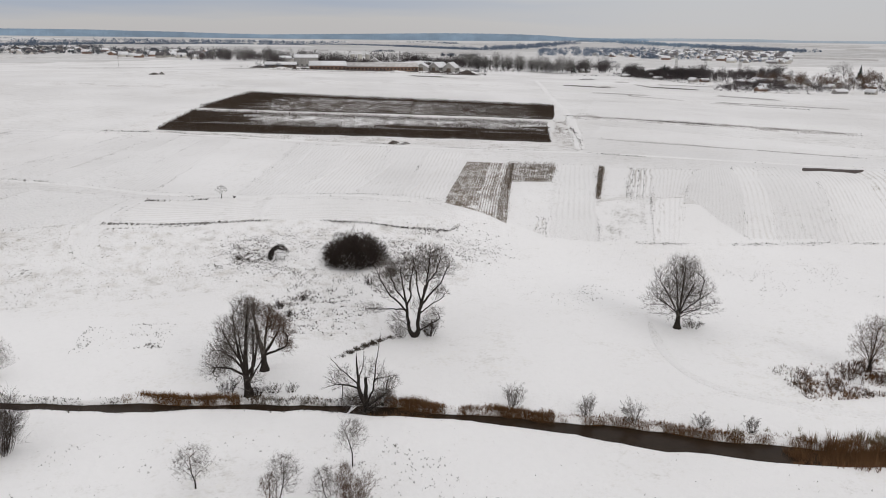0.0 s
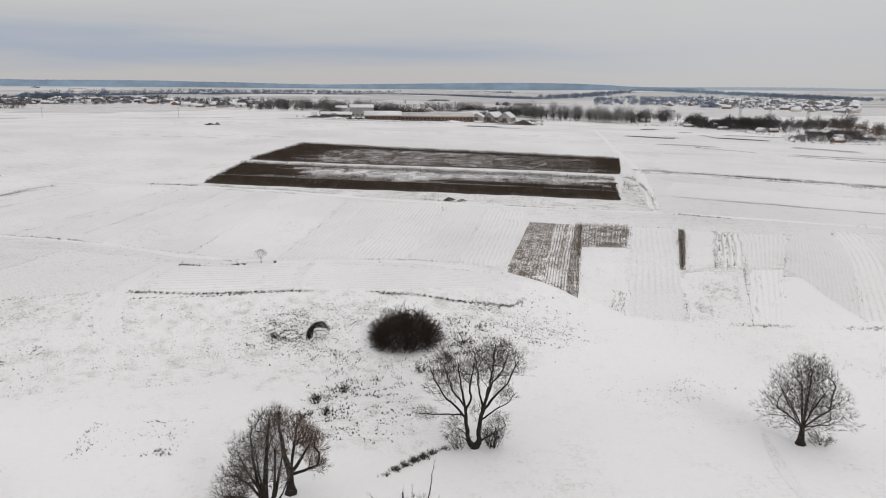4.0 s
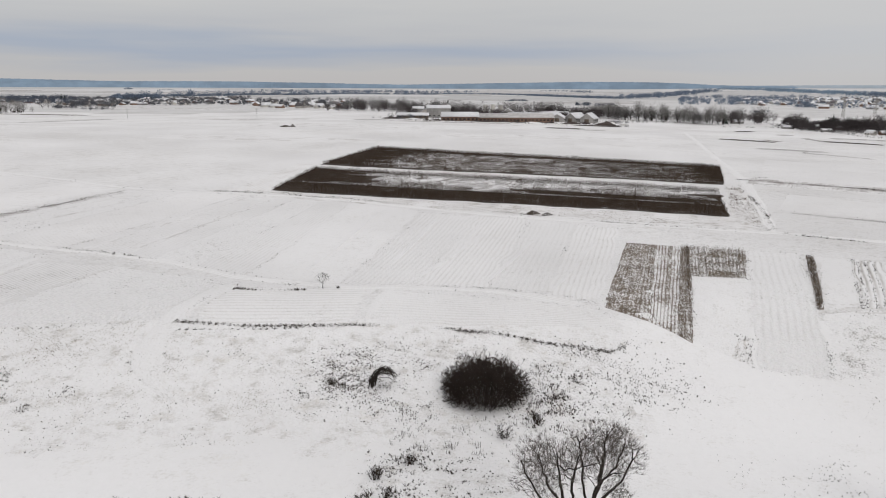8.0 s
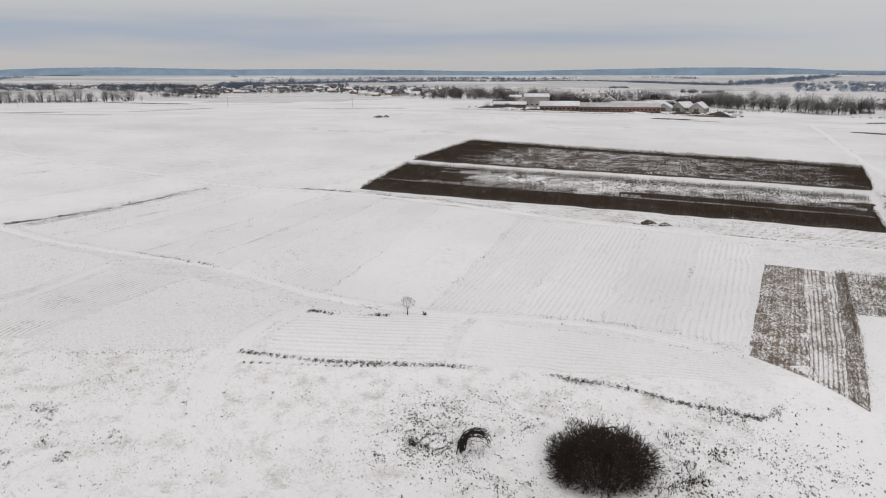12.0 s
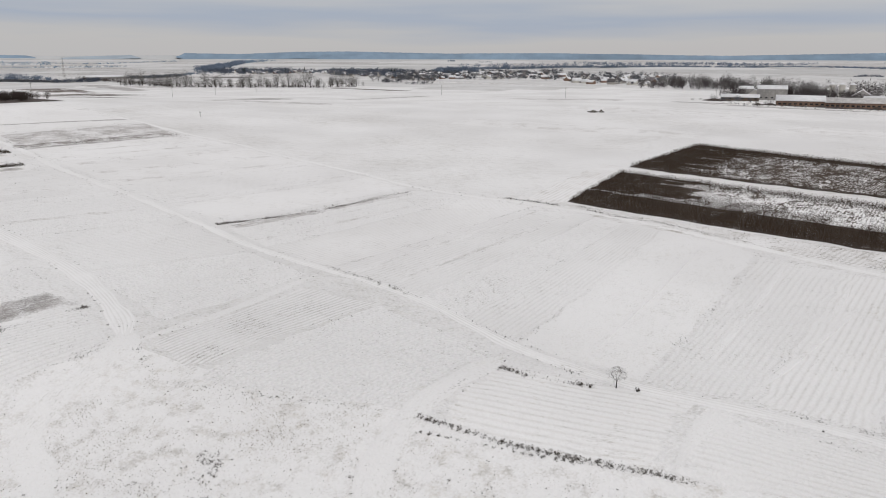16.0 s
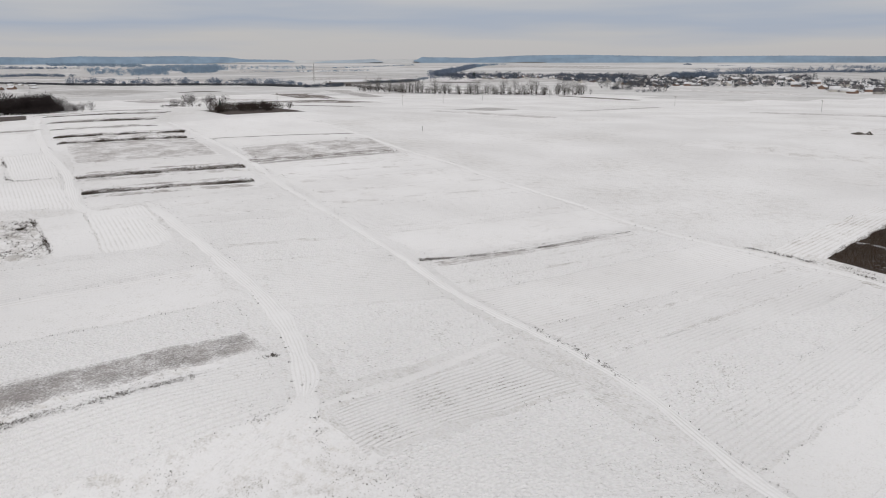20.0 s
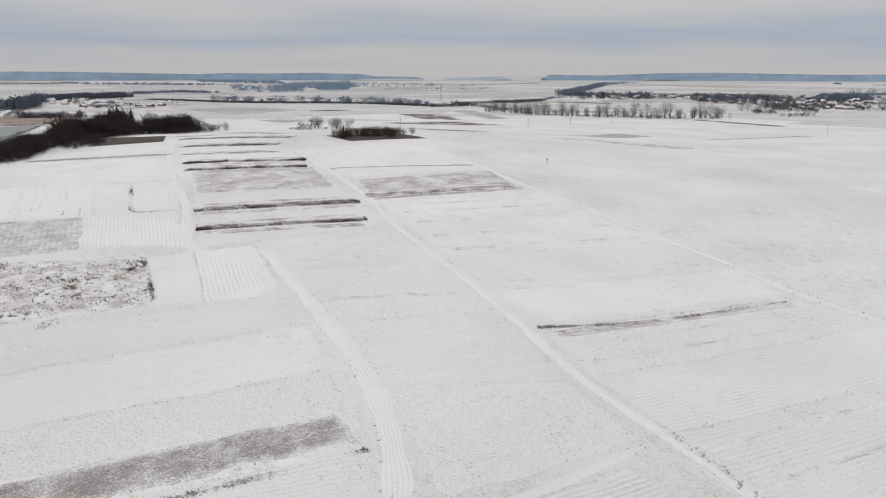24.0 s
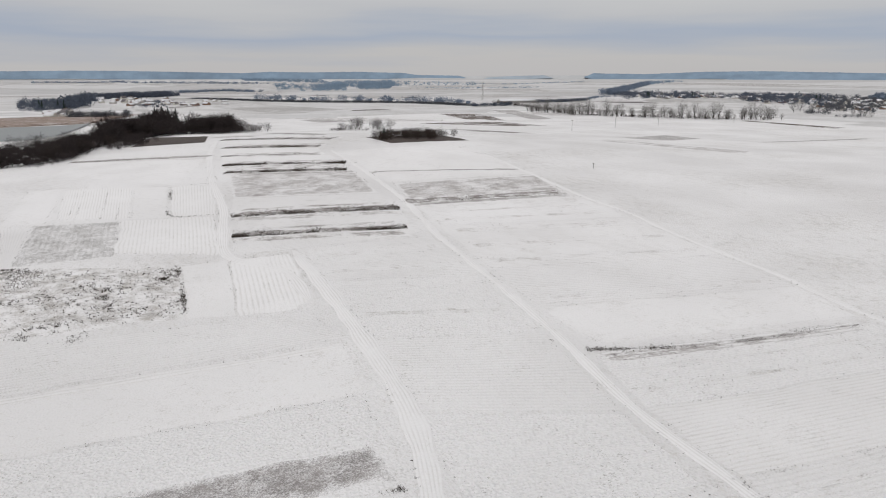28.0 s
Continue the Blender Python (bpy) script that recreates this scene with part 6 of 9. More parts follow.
def shrub(seed, tall, wide, stems):
    """Many thin stems from one root."""
    g = Grower(seed, (5, 4, 3), 0.5, 0.03, (18, 45), 0.12, 0.010, 2, 1, 0.12 * tall)
    g.fine_from = 1
    for s in range(stems):
        a, o = g.r.uniform(0, 6.283), math.sqrt(g.r.random()) * wide / 2
        g.bough((o * 0.45 * math.cos(a), o * 0.45 * math.sin(a), -0.1), (o * 0.8 * math.cos(a), o * 0.8 * math.sin(a), tall), tall * g.r.uniform(0.6, 1.0), 0.03, 0, 0.15)
    g.limbs = [(0, 0, -0.3, 0, 0, 0.12, 0.2, 0.12)]
    return g


tree("willow", 10.4, 92.2, willow_twin(), "tall bare twin-trunked willow standing in snowy meadow")
tree("riverside_tree", -10.0, 77.6, tree_riverside(), "large bare tree with spreading low boughs on a riverbank")
tree("leaning_tree", -8.8, 84.0, tree_leaning(), "bare tree with stout trunk and reddish twigs in snow", twig=TWIG_RED)
tree("broken_tree", 2.9, 73.2, tree_broken(), "half-dead broken tree with jagged bare limbs on a riverbank")
tree("round_tree", 47.6, 90.8, tree_round(41, 10.8, 10.4), "bare round-crowned tree alone in snowy meadow")
tree("meadow_tree", 65.1, 74.6, tree_round(42, 7.4, 6.0, 500, 0.3), "small bare tree among reddish brush", twig=TWIG_RED)
tree("meadow_tree", -39.6, 85.6, tree_round(43, 5.4, 4.6, 320, 0.25), "small bare tree at the meadow's edge")
tree("young_tree", -12.9, 59.9, tree_fan(51, 4.2, 3.7, 230, 0.16), "young bare round tree in meadow snow")
tree("young_tree", 1.1, 61.6, tree_fan(52, 4.9, 2.9, 200, 0.27), "slender young bare tree in meadow snow")
tree("young_tree", -5.5, 56.0, tree_fan(53, 5.2, 3.0, 240, 0.2, 5, (0.7, 0)), "young many-stemmed bare tree in meadow snow")
tree("young_tree", -6.1, 56.2, tree_fan(57, 3.4, 1.8, 120, 0.1, 5), "young shrubby tree with reddish twigs", twig=TWIG_RED)
tree("young_tree", -0.9, 55.0, tree_fan(54, 4.3, 2.8, 200, 0.15, 5, (-0.3, 0)), "young many-stemmed bare tree in meadow snow")
tree("young_tree", 0.3, 54.4, tree_fan(55, 5.0, 1.3, 110, 0.3), "slender young bare tree with reddish brush", twig=TWIG_RED)
tree("bush", 1.0, 54.2, shrub(58, 3.7, 2.0, 30), "young bare bush with reddish twigs", "bush", twig=TWIG_RED, parts=("root", "crown"), sides=5)
tree("field_tree", -22.9, 155.4, tree_fan(56, 2.7, 2.6, 70, 0.3), "tiny bare tree beside a field track", twig=TWIG_PALE)
for k, (x, y, tall, wide, n, tw, lab) in enumerate((
    (-32.6, 68.4, 5.6, 5.0, 75, TWIG_DARK, "dense dark bare bush in snow"),
    (-20.4, 155.4, 0.5, 0.7, 10, TWIG_DARK, "small dark bush beside a field track"),
    (19.1, 71.4, 2.4, 2.6, 22, TWIG, "grey bare bush on a riverbank"),
    (26.4, 68.4, 2.0, 2.6, 20, TWIG, "pale bare bush on a riverbank"),
    (31.0, 66.6, 2.0, 2.4, 18, TWIG, "pale bare bush on a riverbank"),
    (37.6, 64.2, 1.6, 2.2, 16, TWIG, "low bare bush on a riverbank"),
    (42.4, 62.6, 1.6, 2.0, 14, TWIG, "low bare bush on a riverbank"),
    (-5.2, 77.8, 1.1, 1.6, 10, TWIG, "thin bare bush on a riverbank"),
    (-12.4, 78.4, 1.6, 2.2, 18, TWIG_DARK, "low dark bush under a tree"),
    (4.8, 74.2, 1.7, 3.0, 26, TWIG_RED, "reddish bare bush beside a broken tree"),
    (1.2, 74.6, 1.5, 2.4, 20, TWIG_DARK, "dark low bush beside a broken tree"),
    (12.4, 92.4, 2.6, 2.6, 34, TWIG_DARK, "dark low bush beside a willow"),
    (8.6, 92.2, 2.0, 2.2, 16, TWIG, "low bare bush beside a willow"),
    (-7.4, 77.9, 1.2, 2.2, 16, TWIG, "thin bare bush under trees on a riverbank"),
    (-9.2, 77.2, 1.3, 2.0, 22, TWIG_DARK, "low dark bush under a tree"),
    (9.6, 117.8, 1.6, 1.8, 18, TWIG_DARK, "small dark bush on a snowy slope"),
    (5.6, 114.6, 1.5, 2.0, 16, TWIG_DARK, "small dark bush in snow"),
    (-16.4, 125.6, 0.9, 1.4, 12, WEED, "small brown bush on a snowy slope"),
    (49.8, 90.6, 1.3, 3.2, 22, TWIG, "low brush at the foot of a tree"),
    (61.0, 72.6, 1.6, 3.0, 24, TWIG_RED, "reddish brush in snow"),
    (57.6, 70.4, 1.4, 3.2, 24, TWIG_RED, "reddish brush in snow"),
    (55.4, 73.6, 1.1, 2.6, 18, TWIG_RED, "low reddish brush in snow"),
    (64.4, 71.4, 1.5, 3.2, 24, TWIG_RED, "reddish brush in snow"),
    (-5.0, 108.4, 1.3, 1.6, 16, TWIG_DARK, "dark bush among dead weeds"),
    (-8.4, 105.0, 1.2, 1.4, 14, TWIG_DARK, "dark bush among dead weeds"),
    (-6.8, 101.5, 1.0, 1.6, 14, TWIG_DARK, "dark bush among dead weeds"),
)):
    tree("bush", x, y, shrub(100 + k, tall, wide, n), lab, "bush", twig=tw, parts=("root", "crown"), sides=5)


def make_thicket():
    """A dome of crossing dark twigs on many stems."""
    r = random.Random(77)
    g = Grower(77, (5, 5, 3), 0.5, 0.02, (20, 60), 0.16, 0.012, 2)
    for k in range(150):
        a, o = r.uniform(0, 6.283), math.sqrt(r.random())
        x, y = 5.0 * o * math.cos(a), 4.2 * o * math.sin(a)
        tall = 5.0 * (1 + 0.12 * math.sin(3 * a)) * math.sqrt(max(0.08, 1 - 0.86 * o * o)) * r.uniform(0.8, 1.06)
        g.bough((x * 0.7, y * 0.7, -0.1), (x * 0.42, y * 0.42, tall * 0.8), tall, 0.05, 0, 0.12)
    g.limbs.append((-0.4, -0.3, 4.3, 0.3, -0.3, 5.3, 0.09, 0.09))
    g.limbs += [(0.3, -0.3, 5.3, 1.2, -0.3, 5.5, 0.09, 0.08), (1.2, -0.3, 5.5, 2.0, -0.3, 4.9, 0.08, 0.06), (2.0, -0.3, 4.9, 2.2, -0.3, 4.2, 0.06, 0.05)]
    for k in range(5600):
        a, e, o = r.uniform(0, 6.283), math.asin(r.random()), 0.55 + 0.45 * math.sqrt(r.random())
        d = Vector((math.cos(a) * math.cos(e), math.sin(a) * math.cos(e), math.sin(e)))
        lump = 0.98 + 0.11 * math.sin(3 * a + 1) + 0.09 * math.sin(7 * a + 4 * e) + 0.07 * math.sin(11 * a - 6 * e)
        p = Vector((5.5 * d.x * o * lump, 4.4 * d.y * o, 4.9 * d.z * o * lump + 0.1))
        q = p + (d + Vector((r.gauss(0, 0.5), r.gauss(0, 0.5), r.gauss(0.2, 0.4)))).normalized() * r.uniform(0.2, 0.65)
        q.z = max(q.z, 0.05)
        g.twigs.append((*p, *q, 0.045, 0.014))
    for k in range(9000):
        a, e, o = r.uniform(0, 6.283), math.asin(r.uniform(-0.05, 1)), 0.35 + 0.68 * math.sqrt(r.random())
        d = Vector((math.cos(a) * math.cos(e), math.sin(a) * math.cos(e), math.sin(e)))
        lump = 0.98 + 0.11 * math.sin(3 * a + 1) + 0.09 * math.sin(7 * a + 4 * e) + 0.07 * math.sin(11 * a - 6 * e)
        p = Vector((5.5 * d.x * o * lump, 4.4 * d.y * o, max(0.1, 4.9 * d.z * o * lump)))
        q = p + Vector((r.gauss(0, 0.28), r.gauss(0, 0.28), r.gauss(0.12, 0.24)))
        g.hair.append((*p, *q, 0.03, 0))
    ob = tagged(base("thicket", 3.4, 123.6), "big dense dark thicket of bare thorn twigs on a snowy slope", "bush")
    ob.location.z -= 0.3
    tv, tf = tubes(g.limbs, 4)
    child("trunk", mesh_of("thicket_stems", tv, tf, TWIG_DARK), ob)
    child("crown", mesh_of("thicket_twigs", *joined(tubes(g.twigs, 3), blades(g.hair)) if g.hair else tubes(g.twigs, 3), TWIG_DARK), ob)


make_thicket()


def make_arch_bush():
    """A bush bent over into an arch."""
    r = random.Random(78)
    limbs, twigs = [], []
    for k in range(26):
        ph, w, dep = r.uniform(0, 0.5), r.gauss(1.6, 0.2), r.gauss(0, 0.25)
        hgt, last = r.gauss(2.15, 0.22), None
        for i in range(11):
            t = math.pi * (1.0 - i / 12.0)
            p = Vector((w * math.cos(t) + r.gauss(0, 0.05), dep + r.gauss(0, 0.05) + 0.3 * math.sin(t), hgt * math.sin(t) ** 0.8 + r.gauss(0, 0.05)))
            if last is not None and (i < 9 or k % 3 == 0):
                (limbs if k < 12 and i < 8 else twigs).append((*last, *p, 0.06 - 0.003 * i, 0.055 - 0.003 * i))
                if r.random() < 0.9:
                    e = p + Vector((r.gauss(0, 0.3), r.gauss(0, 0.3), r.gauss(0.05, 0.25)))
                    twigs.append((*p, *e, 0.03, 0.012))
            last = p
    for k in range(36):
        x, y = r.uniform(-0.8, 0.9), r.gauss(-0.2, 0.5)
        twigs.append((x, y, 0, x + r.gauss(0, 0.2), y + r.gauss(0, 0.2), r.uniform(0.2, 0.9), 0.014, 0.006))
    ob = tagged(base("arched_bush", -9.4, 125.2), "dark bare bush bent over into an arch in snow", "bush")
    child("trunk", mesh_of("arch_stems", *tubes(limbs, 5), BARK), ob)
    child("crown", mesh_of("arch_twigs", *tubes(twigs, 3), TWIG_DARK), ob)


make_arch_bush()


def make_nest():
    r = random.Random(79)
    s = []
    for k in range(170):
        a, e = r.uniform(0, 6.283), r.uniform(-0.9, 0.7)
        p = Vector((math.cos(a) * math.cos(e), math.sin(a) * math.cos(e), math.sin(e) * 0.8)) * 0.22
        q = p + Vector((r.gauss(0, 0.09), r.gauss(0, 0.09), r.gauss(0, 0.07)))
        s.append((*p, *q, 0.025, 0.018))
    me = mesh_of("bird_nest", *tubes(s, 3), TWIG_DARK)
    for x, y, z in ((-9.7, 84.0, 8.5),):
        ob = tagged(new("bird_nest", me), "round dark nest of twigs high in a bare tree", "nest")
        ob.location = (x, y, up(x, y) + z)


make_nest()


# ---- the little river ----
def make_river():
    c = curve_points([p for p in RIVER if -130 <= p[0] <= 170], 1.5)
    n = sides(c)
    w = river_half(c[:, 0]) * 1.25
    L, R = c + n * w[:, None], c - n * w[:, None]
    z = -7.8 - 0.62
    V = np.concatenate([np.c_[L, np.full(len(c), z)], np.c_[R, np.full(len(c), z)]])
    k = len(c)
    i = np.arange(k - 1)
    me = mesh_of("water", V, np.stack([i, i + k, i + k + 1, i + 1], -1), WATER)
    tagged(new("water", me), "narrow dark brown river between snowy banks", "river", kind="structure")


make_river()


def bank_plants(x0, x1, n, off, spread, tall, seed, mat, label, template, name="reeds", gap=0.35):
    rng = np.random.default_rng(seed)
    x = rng.uniform(x0, x1, n)
    y = river_y(x) + off * river_half(x) + rng.normal(0, spread, n)
    c = cloud(x, y, 5, seed)
    ok = rng.random(n) < smooth(gap - 0.2, gap + 0.25, c)
    s = np.stack([x, y, tall * (0.25 + 1.0 * c) * rng.uniform(0.6, 1.1, n)], -1)[ok]
    scatter(name, template, s, mat, label, "reeds", (0.6, 1.25), rng)


REEDS = tuft_template(7, 0.35, 0.022, 12, 0.3)
bank_plants(5, 23, 6200, 1.0, 0.5, 0.85, 81, REED, "rust-brown dry reeds along a riverbank", REEDS, gap=0.2)
bank_plants(44, 72, 6500, 0.1, 0.9, 1.7, 82, REED, "thick rust-brown reeds filling a river bend", REEDS)
bank_plants(3, 20, 2000, -0.75, 0.35, 0.6, 83, REED, "rust-brown dry reeds along a riverbank", REEDS, gap=0.2)
bank_plants(17, 64, 14600, 1.2, 0.4, 0.6, 88, REED, "low rust-brown reeds along a riverbank", REEDS, gap=0.16)
bank_plants(43, 72, 4200, -0.6, 0.6, 1.2, 89, REED, "rust-brown dry reeds along a riverbank", REEDS, gap=0.2)
bank_plants(-24, -11, 2200, 1.25, 0.4, 0.8, 84, REED, "rust-brown dry reeds along a riverbank", REEDS, gap=0.3)
bank_plants(-11, 6, 1500, 1.2, 0.3, 0.5, 90, BROWN_STALK, "brown dead grass along a riverbank", REEDS, gap=0.35)
bank_plants(-60, 4, 2600, 1.15, 0.22, 0.32, 85, WEED, "dark dead weeds hanging over a riverbank", TUFT, "dry_weeds")
bank_plants(-60, 8, 1200, -1.3, 0.25, 0.35, 86, WEED, "dark dead weeds on a riverbank", TUFT, "dry_weeds", 0.5)
bank_plants(40, 64, 500, 1.7, 0.5, 1.1, 87, STRAW, "tall thin pale reeds along a riverbank", REEDS)
weeds([(53, 68), (54, 77), (68, 78), (70, 68)], 1500, 0.8, 88, "rust-brown brush and grass in snow", REED, 3, 0.45)


def make_fallen_branches():
    r = random.Random(80)
    for k in range(3):
        s, p = [], Vector((1.9 - 0.2 * k, 72.4 + 0.15 * k, -7.2))
        d = Vector((-0.8 + 0.2 * k, -0.5, -0.42)).normalized()
        for i in range(4):
            q = p + d * 0.55
            s.append((*p, *q, 0.055 - 0.008 * i, 0.047 - 0.008 * i))
            p, d = q, (d + Vector((r.gauss(0, 0.1), r.gauss(0, 0.1), 0.07))).normalized()
        tagged(new("fallen_branch", mesh_of("fallen_branch", *tubes(s, 6), ROOF_SNOW)), "snow-covered fallen branch leaning on a riverbank", "branch", "fallen branches")


make_fallen_branches()
track([(45.7, 96.5), (43.2, 88), (42.0, 79.2), (44.0, 72.6), (50.0, 67.6), (60, 63.4), (90, 58)], 1.6, "faint narrow path trodden in meadow snow", SNOWY_CLEAN, 0.05, 0.05)


# ---- far trees, built once and copied ----
def far_tree(seed, tall, spread, n_twigs=260, width=0.09, mat=None, clear=0.22, limbs=9, name="tree"):
    """A bare tree for far off: trunk, rising limbs and an oval crown of crossing twigs."""
    r = random.Random(seed)
    segs, hair = [(0, 0, -0.4, 0, 0, tall * clear, tall * 0.015, tall * 0.012)], []
    mid, rad, half = tall * (0.5 + clear * 0.5), tall * spread * 0.5, tall * (0.5 - clear * 0.45)
    for k in range(limbs):
        a, e = 2.4 * k + r.uniform(-0.3, 0.3), r.uniform(0.2, 1.0)
        q = Vector((rad * 0.8 * math.cos(a) * (1.1 - e * 0.6), rad * 0.8 * math.sin(a) * (1.1 - e * 0.6), mid + half * (1.7 * e - 0.85)))
        m = Vector((q.x * 0.4, q.y * 0.4, tall * clear + (q.z - tall * clear) * 0.5))
        z0 = tall * clear * r.uniform(0.8, 1.1)
        segs += [(0, 0, z0, *m, tall * 0.009, tall * 0.006), (*m, *q, tall * 0.006, tall * 0.003)]
    for k in range(n_twigs):
        a, s, o = r.uniform(0, 6.283), r.uniform(-1, 1), r.random() ** 0.45
        c = math.sqrt(1 - s * s)
        lump = 1 + 0.16 * math.sin(3 * a + seed) + 0.12 * math.sin(5 * s + 2 * a)
        p = Vector((rad * o * c * math.cos(a), rad * o * c * math.sin(a), half * o * s)) * lump
        d = (Vector((p.x, p.y, p.z * 0.6 + half * 0.45)).normalized() + Vector((r.gauss(0, 0.35), r.gauss(0, 0.35), r.gauss(0, 0.35)))).normalized()
        q = p + d * tall * r.uniform(0.08, 0.2)
        hair.append((p.x, p.y, mid + p.z, q.x, q.y, mid + q.z, width * tall / 10, 0))
    trunk = mesh_of(name + "_trunk", *tubes(segs, 4), BARK)
    return trunk, mesh_of(name + "_crown", *blades(hair, seed), mat or TWIG_FAR)


def far_conifer(seed, tall):
    """A dark spruce: a stem with drooping tiers of boughs."""
    r = random.Random(seed)
    V, Fc = [], []
    for k in range(11):
        z = tall * (0.12 + 0.86 * k / 11)
        w = tall * 0.22 * (1 - k / 11.5)
        n = 8
        for i in range(n):
            a, b = 6.283 * i / n + k + r.uniform(-0.2, 0.2), 0.34
            l = w * r.uniform(0.75, 1.2)
            j = len(V)
            V += [(0, 0, z + tall * 0.1), (l * math.cos(a - b), l * math.sin(a - b), z - 0.1 * l), (l * 1.15 * math.cos(a), l * 1.15 * math.sin(a), z - 0.4 * l), (l * math.cos(a + b), l * math.sin(a + b), z - 0.1 * l)]
            Fc += [(j, j + 1, j + 2), (j, j + 2, j + 3)]
    tv, tf = tubes([(0, 0, -0.4, 0, 0, tall * 0.97, tall * 0.018, 0.02)], 5)
    return mesh_of("conifer_trunk", tv, tf, BARK), mesh_of("conifer_crown", V, Fc, CONIFER)


ROUND = [far_tree(201 + k, 10, 0.9, 380, 0.065, clear=0.14) for k in range(5)]
TALL = [far_tree(211 + k, 15, 0.66, 430, 0.045, TWIG_PALE, clear=0.1) for k in range(5)]
DARK = [far_tree(221 + k, 9, 0.95, 300, 0.10, TWIG_DARK, 0.06) for k in range(3)]
MID = [far_tree(261 + k, 9, 1.0, 110, 0.19, TWIG_WOOD, 0.05, 3) for k in range(5)]
GROVE = [far_tree(281 + k, 10, 0.9, 230, 0.155, TWIG_WOOD, clear=0.12) for k in range(4)]
SPRUCE = [far_conifer(231 + k, 14) for k in range(2)]
far_rng = random.Random(300)


def put_tree(kind, x, y, scale, label, group="", name="bare_tree", category="tree"):
    trunk, crown = far_rng.choice(kind)
    s = scale * far_rng.uniform(0.8, 1.2)
    ob = tagged(base(name, x, y, None, far_rng.uniform(0, 6.283), s), label, category, group)
    child("trunk", trunk, ob)
    child("crown", crown, ob)
    return ob


def tree_line(pts, n, kind, scale, label, group, across=4.0, name="bare_tree"):
    c = curve_points(pts, 4.0)
    for k in range(n):
        p = c[min(len(c) - 1, int((k + far_rng.uniform(-0.4, 0.4) + 0.5) / n * len(c)))]
        put_tree(kind, p[0] + far_rng.gauss(0, across), p[1] + far_rng.gauss(0, across), scale, label, group, name)


def many(name, kind, spots, label, category="trees", mat=None):
    """A wood too thick to count, as one mesh: spots are rows of x, y and scale."""
    rng = np.random.default_rng(len(spots))
    V, Fc, k = [], [], 0
    parts = []
    for trunk, crown in kind:
        co, tri = [], []
        for me in (trunk, crown):
            v = np.empty(len(me.vertices) * 3, np.float32)
            me.vertices.foreach_get("co", v)
            t = np.empty(len(me.loops), np.int32)
            me.loops.foreach_get("vertex_index", t)
            tri.append(t.reshape(-1, 3) + sum(len(c) for c in co))
            co.append(v.reshape(-1, 3))
        parts.append((np.concatenate(co), np.concatenate(tri)))
    for x, y, s in spots:
        v, t = parts[rng.integers(len(parts))]
        a = rng.uniform(0, 6.283)
        c, q = math.cos(a) * s, math.sin(a) * s
        V.append(np.stack([v[:, 0] * c - v[:, 1] * q + x, v[:, 0] * q + v[:, 1] * c + y, v[:, 2] * s + up(x, y)], -1))
        Fc.append(t + k)
        k += len(v)
    return tagged(new(name, mesh_of(name, np.concatenate(V), np.concatenate(Fc), mat or TWIG_FAR)), label, category, kind="stuff")


def fill(corners, n, s0, s1, seed):
    rng = np.random.default_rng(seed)
    X, Y, u, v = inside(corners, n, rng)
    return np.stack([X, Y, rng.uniform(s0, s1, n)], -1)


def along(pts, n, wide, s0, s1, seed):
    rng = np.random.default_rng(seed)
    c = curve_points(pts, 5.0)
    p = c[rng.integers(0, len(c), n)] + rng.normal(0, wide, (n, 2))
    return np.c_[p, rng.uniform(s0, s1, n)]


def lumpy_trees(name, kind, corners, n, s0, s1, seed, label, category, mat, lump=16):
    """Trees in uneven lumps, so that their tops rise and fall and gaps open between them."""
    spots = fill(corners, n, s0, s1, seed)
    thick = cloud(spots[:, 0], spots[:, 1], lump, seed)
    spots[:, 2] *= 0.45 + 1.0 * thick
    many(name, kind, spots[np.random.default_rng(seed).random(n) < 0.25 + 1.2 * thick], label, category, mat)


COARSE = [far_tree(241 + k, 9, 0.95, 80, 0.34, clear=0.08, limbs=2) for k in range(4)]


def far_mass(seed, tall):
    """A tree seen from a kilometre and more: ragged lumps of twigs round a stem, with loose twigs on the outline."""
    r = random.Random(seed)
    V, Fc, hair = [], [], []
    for k in range(3):
        a, o = 2.1 * k + r.uniform(0, 1), tall * r.uniform(0.12, 0.3)
        cx, cy, cz, w = o * math.cos(a), o * math.sin(a), tall * r.uniform(0.25, 0.5), tall * r.uniform(0.15, 0.24)
        n, first = 5, len(V)
        V.append((cx, cy, cz + w * r.uniform(0.9, 1.3)))
        for z, q in ((0.45, 0.85), (-0.7, 0.9)):
            for i in range(n):
                b = 6.283 * i / n + r.uniform(-0.4, 0.4)
                l = w * q * r.uniform(0.7, 1.35)
                V.append((cx + l * math.cos(b), cy + l * math.sin(b), cz + w * z * r.uniform(0.5, 1.4)))
        for i in range(n):
            j = (i + 1) % n
            Fc += [(first, first + 1 + i, first + 1 + j), (first + 1 + i, first + 1 + n + i, first + 1 + n + j), (first + 1 + i, first + 1 + n + j, first + 1 + j)]
        for i in range(8):
            b, e = r.uniform(0, 6.283), r.uniform(0, 1.3)
            d = Vector((math.cos(b) * math.cos(e), math.sin(b) * math.cos(e), math.sin(e)))
            q = Vector((cx, cy, cz)) + d * w * 0.8
            t = q + d * w * r.uniform(0.7, 1.5)
            hair.append((*q, *t, tall * 0.06, 0))
    crown = joined((np.array(V), np.array(Fc)), blades(hair, seed))
    return mesh_of("mass_trunk", *tubes([(0, 0, -0.4, 0, 0, tall * 0.4, tall * 0.02, tall * 0.015)], 3), BARK), mesh_of("mass_crown", *crown, TWIG_FAR)


